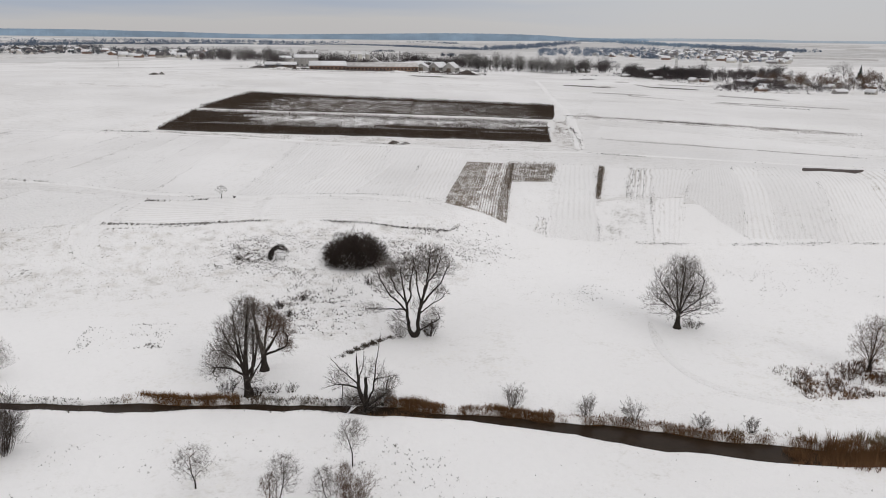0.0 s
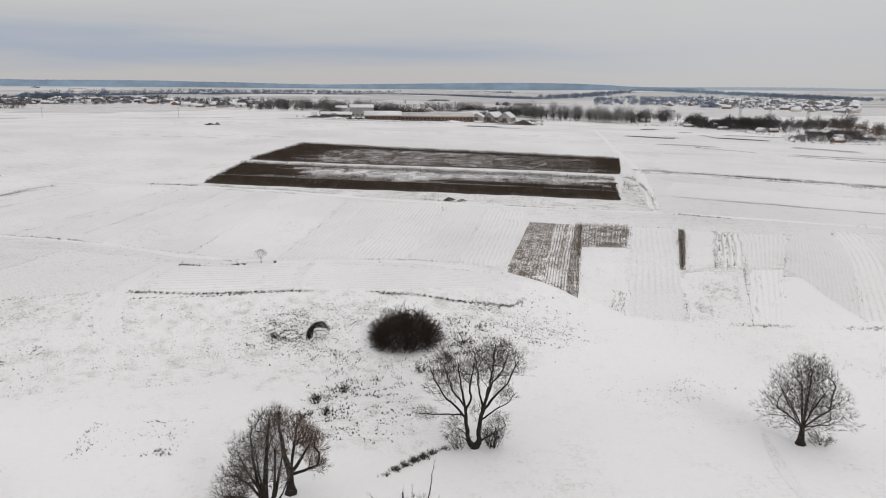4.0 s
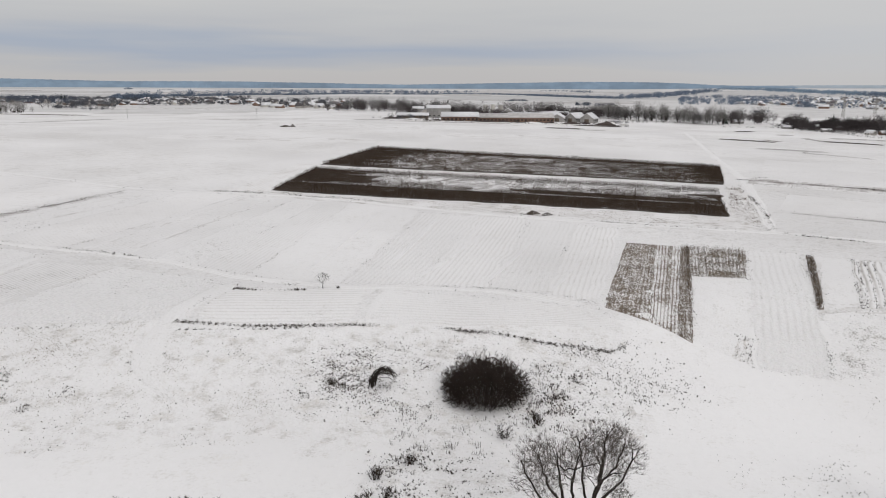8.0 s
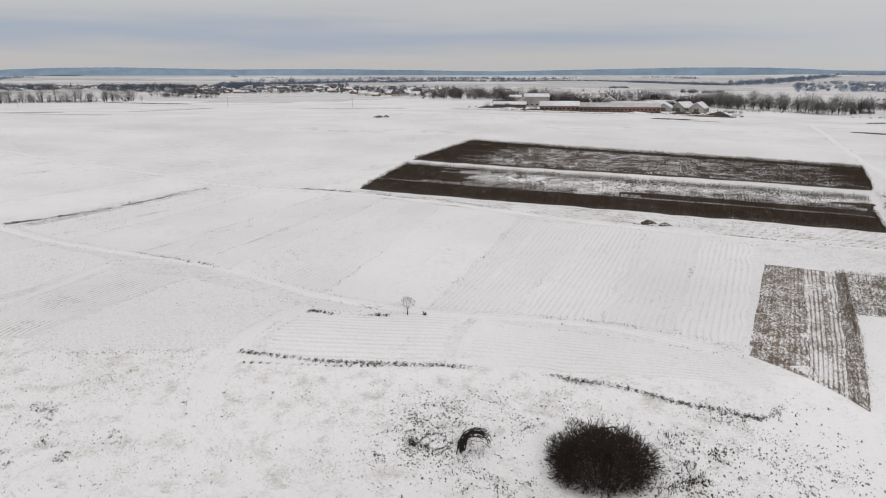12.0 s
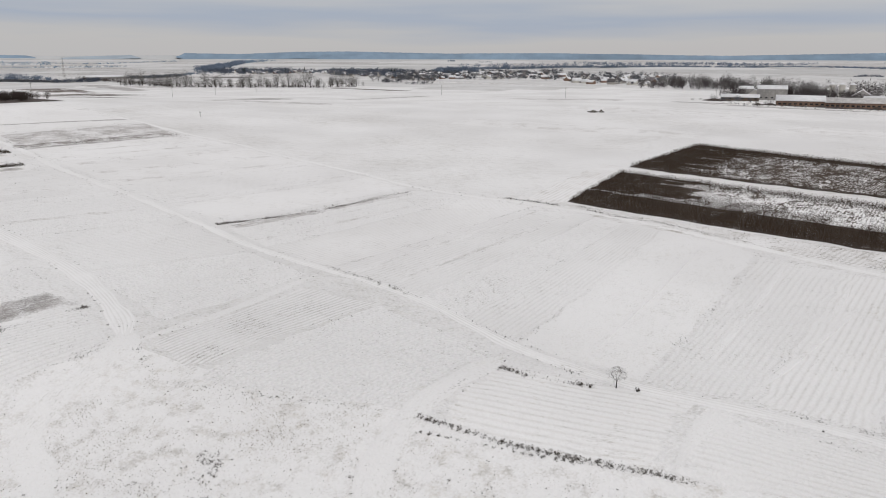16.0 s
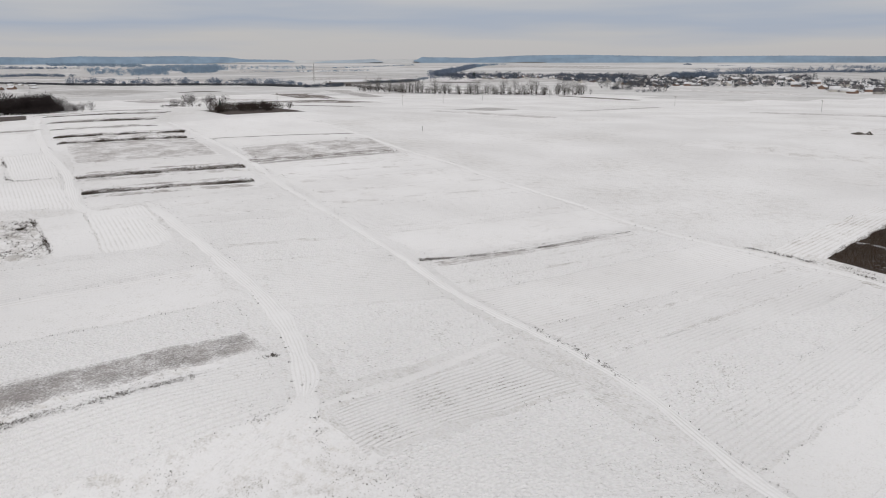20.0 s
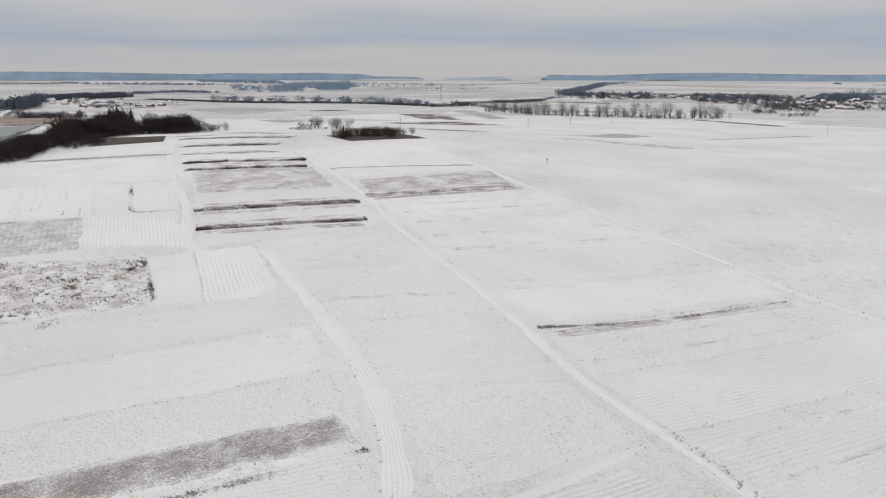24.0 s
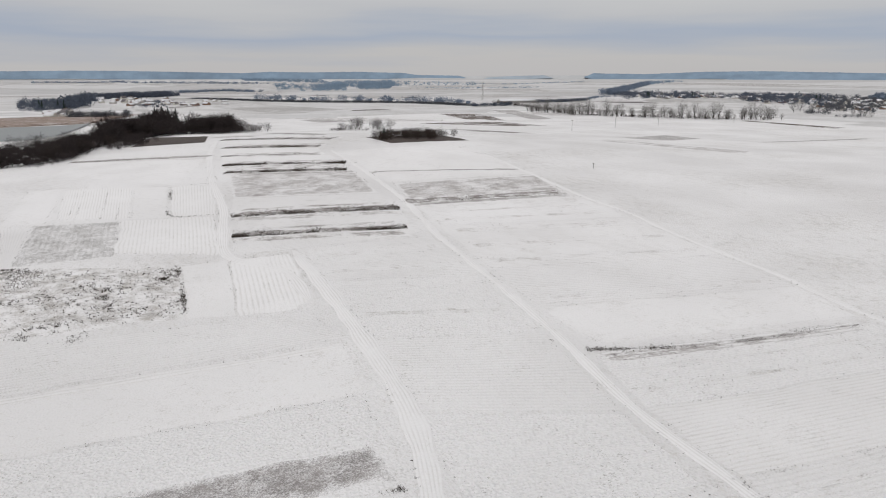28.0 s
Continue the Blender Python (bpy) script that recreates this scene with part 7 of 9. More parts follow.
MASS = [far_mass(271 + k, 9) for k in range(5)]
HAZE = [far_tree(291 + k, 9, 1.15, 52, 0.72, clear=0.0, limbs=2) for k in range(6)] + MASS[:1]


# ---- houses ----
def box_mesh(name, x0, x1, y0, y1, z0, z1, mat):
    V = [(x0, y0, z0), (x1, y0, z0), (x1, y1, z0), (x0, y1, z0), (x0, y0, z1), (x1, y0, z1), (x1, y1, z1), (x0, y1, z1)]
    return mesh_of(name, V, [(3, 2, 1, 0), (4, 5, 6, 7), (0, 1, 5, 4), (1, 2, 6, 5), (2, 3, 7, 6), (3, 0, 4, 7)], mat)


def wall_mesh(name, w, d, h, ridge, mat):
    """Walls with gables; the roof runs along x."""
    V = [(-w, -d, -0.6), (w, -d, -0.6), (w, d, -0.6), (-w, d, -0.6), (-w, -d, h), (w, -d, h), (w, d, h), (-w, d, h), (-w, 0, ridge), (w, 0, ridge)]
    T = [(0, 1, 5), (0, 5, 4), (2, 3, 7), (2, 7, 6), (1, 2, 6), (1, 6, 5), (5, 6, 9), (3, 0, 4), (3, 4, 7), (7, 4, 8)]
    return mesh_of(name, V, T, mat)


def roof_mesh(name, w, d, h, ridge, mat, over=0.5, thick=0.25):
    """Two slopes with thickness and eaves."""
    e = h - over * (ridge - h) / d
    V = []
    for x in (-w - over, w + over):
        for y, z in ((-d - over, e), (0, ridge), (d + over, e)):
            V += [(x, y, z + 0.05), (x, y, z + 0.05 + thick)]
    Q = [(1, 7, 9, 3), (3, 9, 11, 5), (0, 2, 8, 6), (2, 4, 10, 8), (0, 6, 7, 1), (4, 5, 11, 10), (0, 1, 3, 2), (2, 3, 5, 4), (6, 8, 9, 7), (8, 10, 11, 9)]
    return mesh_of(name, V, Q, mat)


def make_house(w, d, h, ridge, wall, roof, windows=3, chimney=True):
    ms = [("wall", wall_mesh("house_wall", w, d, h, ridge, wall)), ("roof", roof_mesh("house_roof", w, d, h, ridge, roof))]
    for s in (-1, 1):
        for k in range(windows):
            x = -w + 2 * w * (k + 0.5) / windows
            ms.append(("window", box_mesh("house_window", x - 0.55, x + 0.55, s * d - 0.06, s * d + 0.06, 1.0, 2.3, PANE)))
    ms.append(("door", box_mesh("house_door", w - 0.06, w + 0.06, -0.5, 0.5, 0.0, 2.1, WOOD)))
    if chimney:
        ms.append(("chimney", box_mesh("house_chimney", w * 0.3 - 0.35, w * 0.3 + 0.35, -0.9, -0.2, ridge - 0.9, ridge + 0.9, WALL_BRICK)))
    return ms


HOUSES = [
    make_house(5.5, 4.0, 3.0, 6.2, WALL_PALE, ROOF_SNOW),
    make_house(6.5, 4.2, 3.0, 5.8, WALL_BRICK, ROOF_SNOW, 4),
    make_house(5.0, 4.2, 3.4, 7.0, WALL_PALE, ROOF_DARK, 2),
    make_house(7.5, 3.6, 2.6, 4.6, WALL_GREY, ROOF_SNOW, 4, False),
]


def put_house(k, x, y, turn, label, group="", scale=1.0, name="house", category="house"):
    ob = tagged(base(name, x, y, None, turn, scale), label, category, group)
    made = {}
    for n, me in HOUSES[k]:
        made[n] = child(n, me, made["roof"] if n == "chimney" else ob)
    return ob


HOUSE_LABELS = ("small pale village house with snowy roof", "brick village house with snowy roof", "tall pale house with dark slate roof", "long low grey shed with snowy roof")


def far_houses(corners, n, group, seed, scale=1.0):
    """Village houses too far off for their windows to show: walls, a snowy or dark roof and a chimney."""
    r = random.Random(seed)
    X, Y, u, v = inside(corners, n, np.random.default_rng(seed))
    way = r.uniform(0, 3.14)
    for x, y in zip(X, Y):
        j = r.choice((0, 0, 1, 1, 2, 3))
        ob = tagged(base("house", float(x), float(y), None, way + r.choice((0, 1.57)) + r.gauss(0, 0.2), scale * r.uniform(0.75, 1.15)), HOUSE_LABELS[j], "house", group)
        for part_name, me in HOUSES[j]:
            if part_name in ("wall", "roof"):
                roof = child(part_name, me, ob)
            elif part_name == "chimney":
                child(part_name, me, roof)


def house_quarter(corners, n, seed, label):
    """A far quarter of a village, its houses too many and too small to count, as one mesh of walls and roofs."""
    rng = np.random.default_rng(seed)
    X, Y, u, v = inside(corners, n, rng)
    V, F, slot = [], [], []
    way = rng.uniform(0, 3.14)
    for x, y in zip(X, Y):
        k = int(rng.integers(len(HOUSES)))
        a, sc, z = way + rng.choice((0, 1.57)) + rng.normal(0, 0.2), rng.uniform(0.75, 1.2), up(x, y)
        c, q = math.cos(a) * sc, math.sin(a) * sc
        for part_name, me in HOUSES[k]:
            if part_name in ("wall", "roof"):
                first = len(V)
                V += [(p.co.x * c - p.co.y * q + x, p.co.x * q + p.co.y * c + y, p.co.z * sc + z) for p in me.vertices]
                F += [tuple(first + i for i in f.vertices) for f in me.polygons]
                slot += [(1 if k != 2 else 2) if part_name == "roof" else 0] * len(me.polygons)
    me = bpy.data.meshes.new("house_quarter")
    me.from_pydata(V, [], F)
    for m in (WALL_PALE, ROOF_SNOW, ROOF_DARK):
        me.materials.append(m)
    me.polygons.foreach_set("material_index", slot)
    tagged(new("house_quarter", me), label, "houses", kind="stuff")


# the hamlet on the east side
for x, y, j, k in (
    (240, 690, 3, 0.75), (262, 640, 0, 0.6), (278, 642, 3, 0.6), (268, 604, 0, 0.62), (263, 578, 3, 0.5), (284, 606, 1, 0.6), (277, 545, 0, 0.55), (288, 548, 1, 0.5),
    (310, 536, 3, 0.6), (312, 523, 1, 0.55), (338, 545, 3, 0.7), (333, 551, 0, 0.6), (350, 539, 0, 0.55), (274, 446, 1, 0.55),
    (290, 470, 0, 0.55), (311, 472, 3, 0.6), (359, 526, 2, 0.6), (344, 475, 0, 0.55), (318, 430, 3, 0.6), (376, 478, 1, 0.6), (335, 424, 0, 0.55), (250, 612, 3, 0.55),
):
    put_house(j, x, y, 0.3 + 1.57 * (j == 0) + 0.25 * math.sin(x), HOUSE_LABELS[j], "hamlet houses", k)


lumpy_trees("hamlet_wood", GROVE, [(262, 650), (250, 596), (294, 566), (335, 632)], 280, 0.5, 0.95, 411, "dark bare wood among hamlet houses", "wood", HAMLET_TWIG)
lumpy_trees("hamlet_wood", MID, [(252, 652), (247, 590), (286, 548), (334, 622)], 340, 0.2, 0.55, 413, "dark undergrowth of a wood among hamlet houses", "wood", HAMLET_TWIG, 9)
lumpy_trees("hamlet_trees", GROVE, [(214, 676), (248, 760), (300, 750), (262, 664)], 46, 0.45, 0.95, 412, "bare trees behind a hamlet", "trees", HAMLET_TWIG, 12)
lumpy_trees("hamlet_trees", GROVE, [(290, 550), (330, 640), (450, 690), (380, 560)], 150, 0.35, 0.8, 414, "bare trees among hamlet gardens", "trees", HAMLET_TWIG, 14)
lumpy_trees("hamlet_trees", GROVE, [(300, 470), (330, 550), (470, 600), (440, 440)], 110, 0.3, 0.8, 419, "dark reddish-brown trees round a hamlet", "trees", TWIG_RED, 14)
lumpy_trees("hamlet_brush", MID, [(246, 440), (268, 492), (340, 545), (345, 436)], 620, 0.14, 0.46, 415, "low dark brush and hedges round hamlet yards", "brush", HAMLET_TWIG, 9)
lumpy_trees("hamlet_brush", MID, [(345, 436), (340, 545), (460, 600), (450, 440)], 200, 0.15, 0.5, 416, "dark hedges and bushes round a hamlet", "brush", HAMLET_TWIG, 10)
lumpy_trees("hamlet_brush", MID, [(246, 600), (262, 520), (330, 530), (320, 600)], 170, 0.12, 0.42, 418, "low dark brush between hamlet houses", "brush", HAMLET_TWIG, 8)
many("hamlet_fence", COARSE, along([(204, 617), (246, 618), (262, 582), (260, 525), (266, 490), (246, 452), (248, 436), (290, 420)], 170, 0.8, 0.06, 0.16, 417), "low dark hedge and fence line along hamlet gardens", "hedge", HAMLET_TWIG)
tree_line([(388, 616), (390, 618)], 1, ROUND, 1.6, "large bare round tree beside hamlet houses", "hamlet trees", 1)
tree_line([(440, 612), (458, 616)], 2, ROUND, 1.3, "large bare round tree beside hamlet houses", "hamlet trees", 3)
for x, y, k in ((222, 668, 0.7), (286, 616, 0.7), (289, 614, 0.6), (459, 598, 0.9)):
    put_tree(SPRUCE, x, y, k, "tall dark spruce near a hamlet", "hamlet spruces", "conifer")
# trodden and unmown ground before the hamlet
for p, mat, label in (
    ([(188, 554), (191, 562), (207, 570), (204, 562)], EARTH, "patch of bare earth in a snowy field"),
    ([(173, 468), (176, 476), (183, 460), (179, 454)], WEEDLAND, "patch of dead weeds in a snowy field"),
    ([(205, 524), (208, 534), (219, 530), (215, 522)], GREYLAND, "patch of thin snow before a hamlet"),
    ([(206, 468), (208, 500), (214, 496), (211, 466)], WEEDLAND, "patch of dead weeds in a snowy field"),
    ([(226, 496), (230, 506), (266, 486), (260, 478)], GREYLAND, "strip of grey fallow before a hamlet"),
    ([(214, 392), (219, 404), (241, 374), (236, 362)], GREYLAND, "broad strip of grey fallow in a snowfield"),
    ([(185, 341), (188, 347), (210, 331), (206, 324)], WEEDLAND, "narrow strip of dark dry weeds in snow"),
    ([(156, 400), (160, 406), (196, 372), (190, 364)], LIGHT_FALLOW, "faint strip of stubble in a snowfield"),
    ([(244, 442), (250, 452), (292, 432), (288, 418)], SCRUBLAND, "rough weedy ground at the edge of hamlet gardens"),
):
    plot(p, mat, label, lift=0.33, cell=3, ragged=1.2)


# ---- the farm ----
def make_barn(x, y, turn, length, wide, h, ridge, wall, label, bays, roof=None):
    ob = tagged(base("barn", x, y, None, turn), label, "barn")
    w, d = length / 2, wide / 2
    child("wall", wall_mesh("barn_wall", w, d, h, ridge, wall), ob)
    child("roof", roof_mesh("barn_roof", w, d, h, ridge, roof or ROOF_SNOW, 0.6, 0.3), ob)
    pane = box_mesh("barn_window", -0.9, 0.9, -0.07, 0.07, 1.5, 2.5, PANE)
    pier = box_mesh("barn_pier", -0.3, 0.3, -0.22, 0.0, -0.5, h, wall)
    for k in range(bays):
        px = -w + length * (k + 0.5) / bays
        child("window", pane, ob).location = (px, -d, 0)
        child("pier", pier, ob).location = (px + length / bays / 2, -d, 0)
    child("door", box_mesh("barn_door", -w - 0.08, -w + 0.08, -1.8, 1.8, 0, 3.2, WOOD), ob)
    return ob


make_barn(-1, 646.3, 0.06, 30, 14, 4.0, 7.2, WALL_BRICK, "low brick cattle barn with snowy roof", 9)
make_barn(44.5, 648.8, 0.06, 61, 14, 4.0, 6.8, WALL_BRICK, "very long brick cattle barn with old roof under thin snow", 20, ROOF_OLD)
make_barn(-6, 694, 0.06, 22, 12, 3.6, 6.0, WALL_GREY, "grey barn with old roof under thin snow", 5, ROOF_OLD)
make_barn(66, 716, 0.05, 46, 12, 3.6, 6.2, WALL_PALE, "long pale barn with snowy roof", 10)
make_barn(-22, 756, 0.1, 22, 16, 9.0, 11.5, WALL_GREY, "large tall grey farm store with snowy roof", 5)
make_barn(-44, 800, 0.1, 11, 10, 7.5, 9.5, WALL_GREY, "tall narrow grey farm store with snowy roof", 3)
make_barn(-34, 770, 1.45, 16, 11, 4.0, 8.0, WALL_PALE, "pale gabled barn with snowy roof", 4)
make_barn(47, 790, 1.5, 18, 15, 3.6, 8.5, WALL_GREY, "grey gabled barn with snowy roof", 4)
make_barn(72, 786, 1.5, 16, 11, 3.4, 7.0, WALL_GREY, "small grey gabled barn with snowy roof", 4)
make_barn(92, 780, 0.05, 28, 10, 3.8, 6.0, WOOD, "low dark timber barn with snowy roof", 6)
make_barn(84, 682, 1.3, 18, 12, 3.2, 6.4, WALL_GREY, "grey gabled barn with snowy roof", 4)
make_barn(108, 668, 1.2, 20, 11, 3.8, 8.0, WALL_GREY, "grey gabled barn with snowy roof", 5)
make_barn(99, 684, 0.9, 18, 11, 3.6, 7.6, WALL_GREY, "grey gabled barn with snowy roof", 5)
make_barn(-44, 716, 0.0, 28, 9, 3.0, 5.0, WOOD, "low dark timber shed with snowy roof", 6)


def make_silo(x, y):
    ob = tagged(base("silo", x, y), "tall pale grain silo with cone top", "silo", "farm silos")
    n = 14
    V = [(2.6 * math.cos(6.283 * k / n), 2.6 * math.sin(6.283 * k / n), z) for z in (-0.4, 11.5) for k in range(n)]
    child("body", mesh_of("silo_body", V, [(k, (k + 1) % n, n + (k + 1) % n, n + k) for k in range(n)], WALL_PALE), ob)
    C = [(2.75 * math.cos(6.283 * k / n), 2.75 * math.sin(6.283 * k / n), 11.4) for k in range(n)] + [(0, 0, 13.4)]
    child("cone_top", mesh_of("silo_top", C, [(k, (k + 1) % n, n) for k in range(n)], ROOF_SNOW), ob)


for x, y in ((26, 836), (34, 838), (42, 834)):
    make_silo(x, y)
many("farm_trees", GROVE, along([(14, 812), (30, 818), (46, 816)], 16, 3, 0.4, 0.75, 424), "dark dense trees round farm silos", "trees", TWIG_WOOD)
many("farm_trees", GROVE, along([(-6, 800), (12, 806)], 12, 3, 0.6, 1.0, 425), "dark dense trees behind a farm store", "trees", TWIG_WOOD)
many("farm_trees", GROVE, along([(78, 812), (112, 816), (128, 780)], 30, 4, 0.7, 1.25, 426), "dark dense trees behind farm barns", "trees", TWIG_WOOD)


def make_heap(x, y, wide, tall, seed, mat, label, name="earth_mound"):
    r = random.Random(seed)
    n, m = 14, 5
    V = [(0, 0, tall)]
    for j in range(1, m + 1):
        for k in range(n):
            a, o = 6.283 * k / n, j / m
            q = wide * o * (1 + 0.25 * math.sin(3 * a + seed) + r.uniform(-0.08, 0.08))
            V.append((q * math.cos(a), q * 0.55 * math.sin(a), tall * (1 - o) ** 0.8 * r.uniform(0.7, 1.15) - (0.3 if j == m else 0)))
    T = [(0, 1 + k, 1 + (k + 1) % n) for k in range(n)]
    for j in range(m - 1):
        for k in range(n):
            a, b = 1 + j * n + k, 1 + j * n + (k + 1) % n
            T += [(a, a + n, b + n), (a, b + n, b)]
    ob = tagged(new(name, mesh_of(name, V, T, mat)), label, "mound")
    ob.location = (x, y, up(x, y))


for k, (x, y, w, t) in enumerate(((-40, 652, 9, 1.2), (-20, 640, 7, 1.0), (20, 620, 10, 1.1), (55, 616, 12, 1.0), (86, 618, 10, 1.4), (112, 612, 9, 2.0), (118, 622, 7, 1.5), (-62, 700, 10, 1.2))):
    make_heap(x, y, w, t * 1.7, k, EARTH if k % 3 else SCRUBLAND, "low earth heap with patchy snow in a farmyard")
for k, (x, y, w, t) in enumerate(((-8, 634, 5, 0.9), (2, 632, 4, 0.8), (12, 634, 6, 1.1), (24, 630, 5, 0.8), (34, 633, 7, 1.0), (44, 629, 5, 1.2), (52, 634, 6, 0.8), (62, 630, 5, 1.0), (72, 634, 5, 1.3), (92, 640, 6, 1.0), (100, 634, 5, 1.4), (-28, 640, 5, 0.9))):
    make_heap(x, y, w * 0.8, t * 1.8, 40 + k, BRUSH_HEAP if k % 2 else EARTH, "dark heap of dung and earth in a farmyard")
plot([(-10, 624), (-6, 638), (76, 636), (70, 618)], EARTH, "churned brown farmyard earth", "farmyard", 0.55, 4)
plot([(-60, 612), (-50, 640), (120, 628), (110, 600)], SCRUBLAND, "churned snowy farmyard ground", "farmyard", 0.4, 6)
plot([(84, 598), (90, 606), (122, 600), (116, 592)], EARTH, "bare brown farmyard earth", "farmyard", 0.7, 6)
many("yard_brush", COARSE, along([(-70, 690), (-30, 650), (20, 628), (90, 622), (120, 612)], 46, 5, 0.12, 0.3, 421), "dark low brush round a farmyard", "brush", TWIG_DARK)
tree_line([(-150, 1010), (-90, 1000), (-34, 985)], 12, ROUND, 1.5, "very tall bare tree behind a farm", "trees behind the farm", 6)
lumpy_trees("farm_trees", GROVE, [(-170, 960), (-160, 1020), (-20, 1000), (-30, 940)], 70, 0.5, 1.25, 427, "dark clumped trees behind a farm", "trees", HAMLET_TWIG, 22)
lumpy_trees("farm_trees", GROVE, [(-60, 810), (-50, 850), (70, 850), (60, 800)], 60, 0.4, 1.0, 428, "dark clumped trees behind farm stores", "trees", HAMLET_TWIG, 16)
tree_line([(-150, 980), (-60, 900), (60, 860), (120, 760)], 12, TALL, 0.8, "bare tree behind farm barns", "trees behind the farm", 9)
tree_line([(138, 812), (154, 742), (180, 712), (206, 664), (218, 668)], 60, TALL, 0.95, "tall bare tree in a long row beside a field", "row beside the farm", 3.0)
tree_line([(232, 676), (262, 690)], 5, ROUND, 1.2, "bare round tree at the end of a row", "row beside the farm", 5)
many("farm_hedge", COARSE, along([(110, 680), (165, 676), (220, 664)], 40, 2, 0.14, 0.28, 422), "low dark hedge under a tree row", "hedge", TWIG_DARK)

# brush heap alone in the wide field
make_heap(-103.5, 473, 3.6, 1.2, 31, BRUSH_HEAP, "low dark brush heap alone in a snowfield", "brushwood_mound")
make_heap(-99.6, 474, 1.8, 1.7, 32, BRUSH_HEAP, "small dark brush heap alone in a snowfield", "brushwood_mound")
make_heap(18.0, 215.4, 1.9, 0.9, 33, BRUSH_HEAP, "low dark brush heap beside a farm track", "brushwood_mound")
make_heap(21.4, 213.8, 1.5, 0.7, 34, BRUSH_HEAP, "low dark brush heap beside a farm track", "brushwood_mound")

# ---- the west side: wood, copse, pond ----
WOOD_PARTS = [
    [(-425, 90), (-520, 100), (-545, 178), (-440, 160)],
    [(-440, 160), (-545, 178), (-590, 205), (-484, 180)],
    [(-484, 180), (-590, 205), (-660, 235), (-592, 232)],
    [(-592, 232), (-660, 232), (-790, 300), (-615, 285)],
    [(-612, 278), (-700, 300), (-690, 328), (-575, 306)],
]
for k, w in enumerate(WOOD_PARTS):
    lumpy_trees("wood", GROVE, w, (260, 220, 150, 330, 160)[k], (0.4, 0.45, 0.6, 0.7, 0.6)[k], (0.85, 0.95, 1.2, 1.4, 1.15)[k], 441 + k, "dense dark bare wood along a slope", "wood", TWIG_WOOD, 17)
for k, w in enumerate(WOOD_PARTS):
    many("wood", MASS, fill(w, (170, 130, 90, 180, 90)[k], (0.3, 0.35, 0.5, 0.6, 0.5)[k], (0.6, 0.7, 0.9, 1.1, 0.9)[k], 455 + k), "dense dark undergrowth of a wood", "wood", TWIG_WOOD)
tree_line([(-440, 158), (-484, 178), (-592, 230), (-615, 282), (-575, 306)], 30, DARK, 0.8, "dark bare tree at the edge of a wood", "edge of the wood", 5)
tree_line([(-812, 302), (-803, 312)], 6, SPRUCE, 1.05, "tall dark spruce above a wood", "spruces above the wood", 5, "conifer")
tree_line([(-600, 316), (-572, 320)], 5, GROVE, 0.7, "dark bare tree at the end of a wood", "edge of the wood", 4)
tree_line([(-600, 150), (-560, 138), (-520, 120)], 9, ROUND, 0.6, "small frosted tree beside a pond", "pond side trees", 6)
for k, (x, y, s) in enumerate(((-476, 333, 0.55), (-470, 333, 0.5), (-464, 337, 0.8), (-482, 350, 0.85), (-474, 356, 0.8), (-462, 352, 0.9), (-455, 350, 0.8), (-478, 341, 0.5), (-452, 356, 0.75))):
    put_tree(GROVE, x, y, s, "dark bare round tree in a small copse", "copse")
many("copse_brush", DARK, fill([(-364, 297), (-386, 302), (-370, 334), (-352, 324)], 60, 0.28, 0.55, 451), "low dark brush on bare ground", "brush", TWIG_DARK)
many("copse_brush", COARSE, along([(-480, 330), (-462, 332), (-450, 345)], 24, 2.5, 0.15, 0.3, 452), "low dark brush under a copse", "brush", TWIG_DARK)
put_tree(SPRUCE, -370, 303, 0.55, "small dark spruce among brush", "", "conifer")
plot([(-352, 296), (-388, 302), (-378, 345), (-345, 340)], EARTH, "bare dark earth round low brush", lift=0.35, cell=4)


def flat_sheet(name, corners, z, mat, label, category):
    me = mesh_of(name, [(x, y, z) for x, y in corners], [tuple(range(len(corners)))], mat)
    tagged(new(name, me), label, category, kind="structure")


flat_sheet("pond", [(-648, 168), (-672, 186), (-696, 199), (-761, 220), (-834, 244), (-808, 212), (-812, 120), (-660, 100)], 1.4, ICE, "grey frozen pond below a wooded slope", "pond")
many("reed_belt", MASS, fill([(-818, 100), (-838, 246), (-990, 330), (-985, 110)], 900, 0.16, 0.26, 461), "broad belt of brown reeds beside a pond", "reeds", MARSH_REED)
plot([(-816, 100), (-838, 244), (-990, 326), (-985, 112)], MARSH, "brown reedy marsh beside a pond", "marsh", 1.2, 14)
for n, size in ((46, 0.5), (44, 0.82), (22, 1.1)):
    tree_line([(-740, 733), (-660, 735), (-595, 745), (-520, 790), (-480, 850)], n, TALL, size, "tall thin bare tree in a roadside row", "roadside row", 3.5)
many("row_hedge", MID, along([(-655, 735), (-595, 744), (-520, 788), (-482, 846)], 150, 2.2, 0.16, 0.36, 472), "low dark hedge under a tree row", "hedge", TWIG_DARK)
many("row_hedge", COARSE, along([(-640, 738), (-560, 760), (-500, 810)], 60, 2, 0.2, 0.38, 471), "low dark hedge under a tree row", "hedge", TWIG_DARK)
tree_line([(-560, 1030), (-535, 1046)], 6, ROUND, 1.1, "bare tree beside a field", "field corner trees", 5)
tree_line([(-470, 985), (-448, 990)], 4, ROUND, 0.8, "bare tree beside a field", "field corner trees", 4)


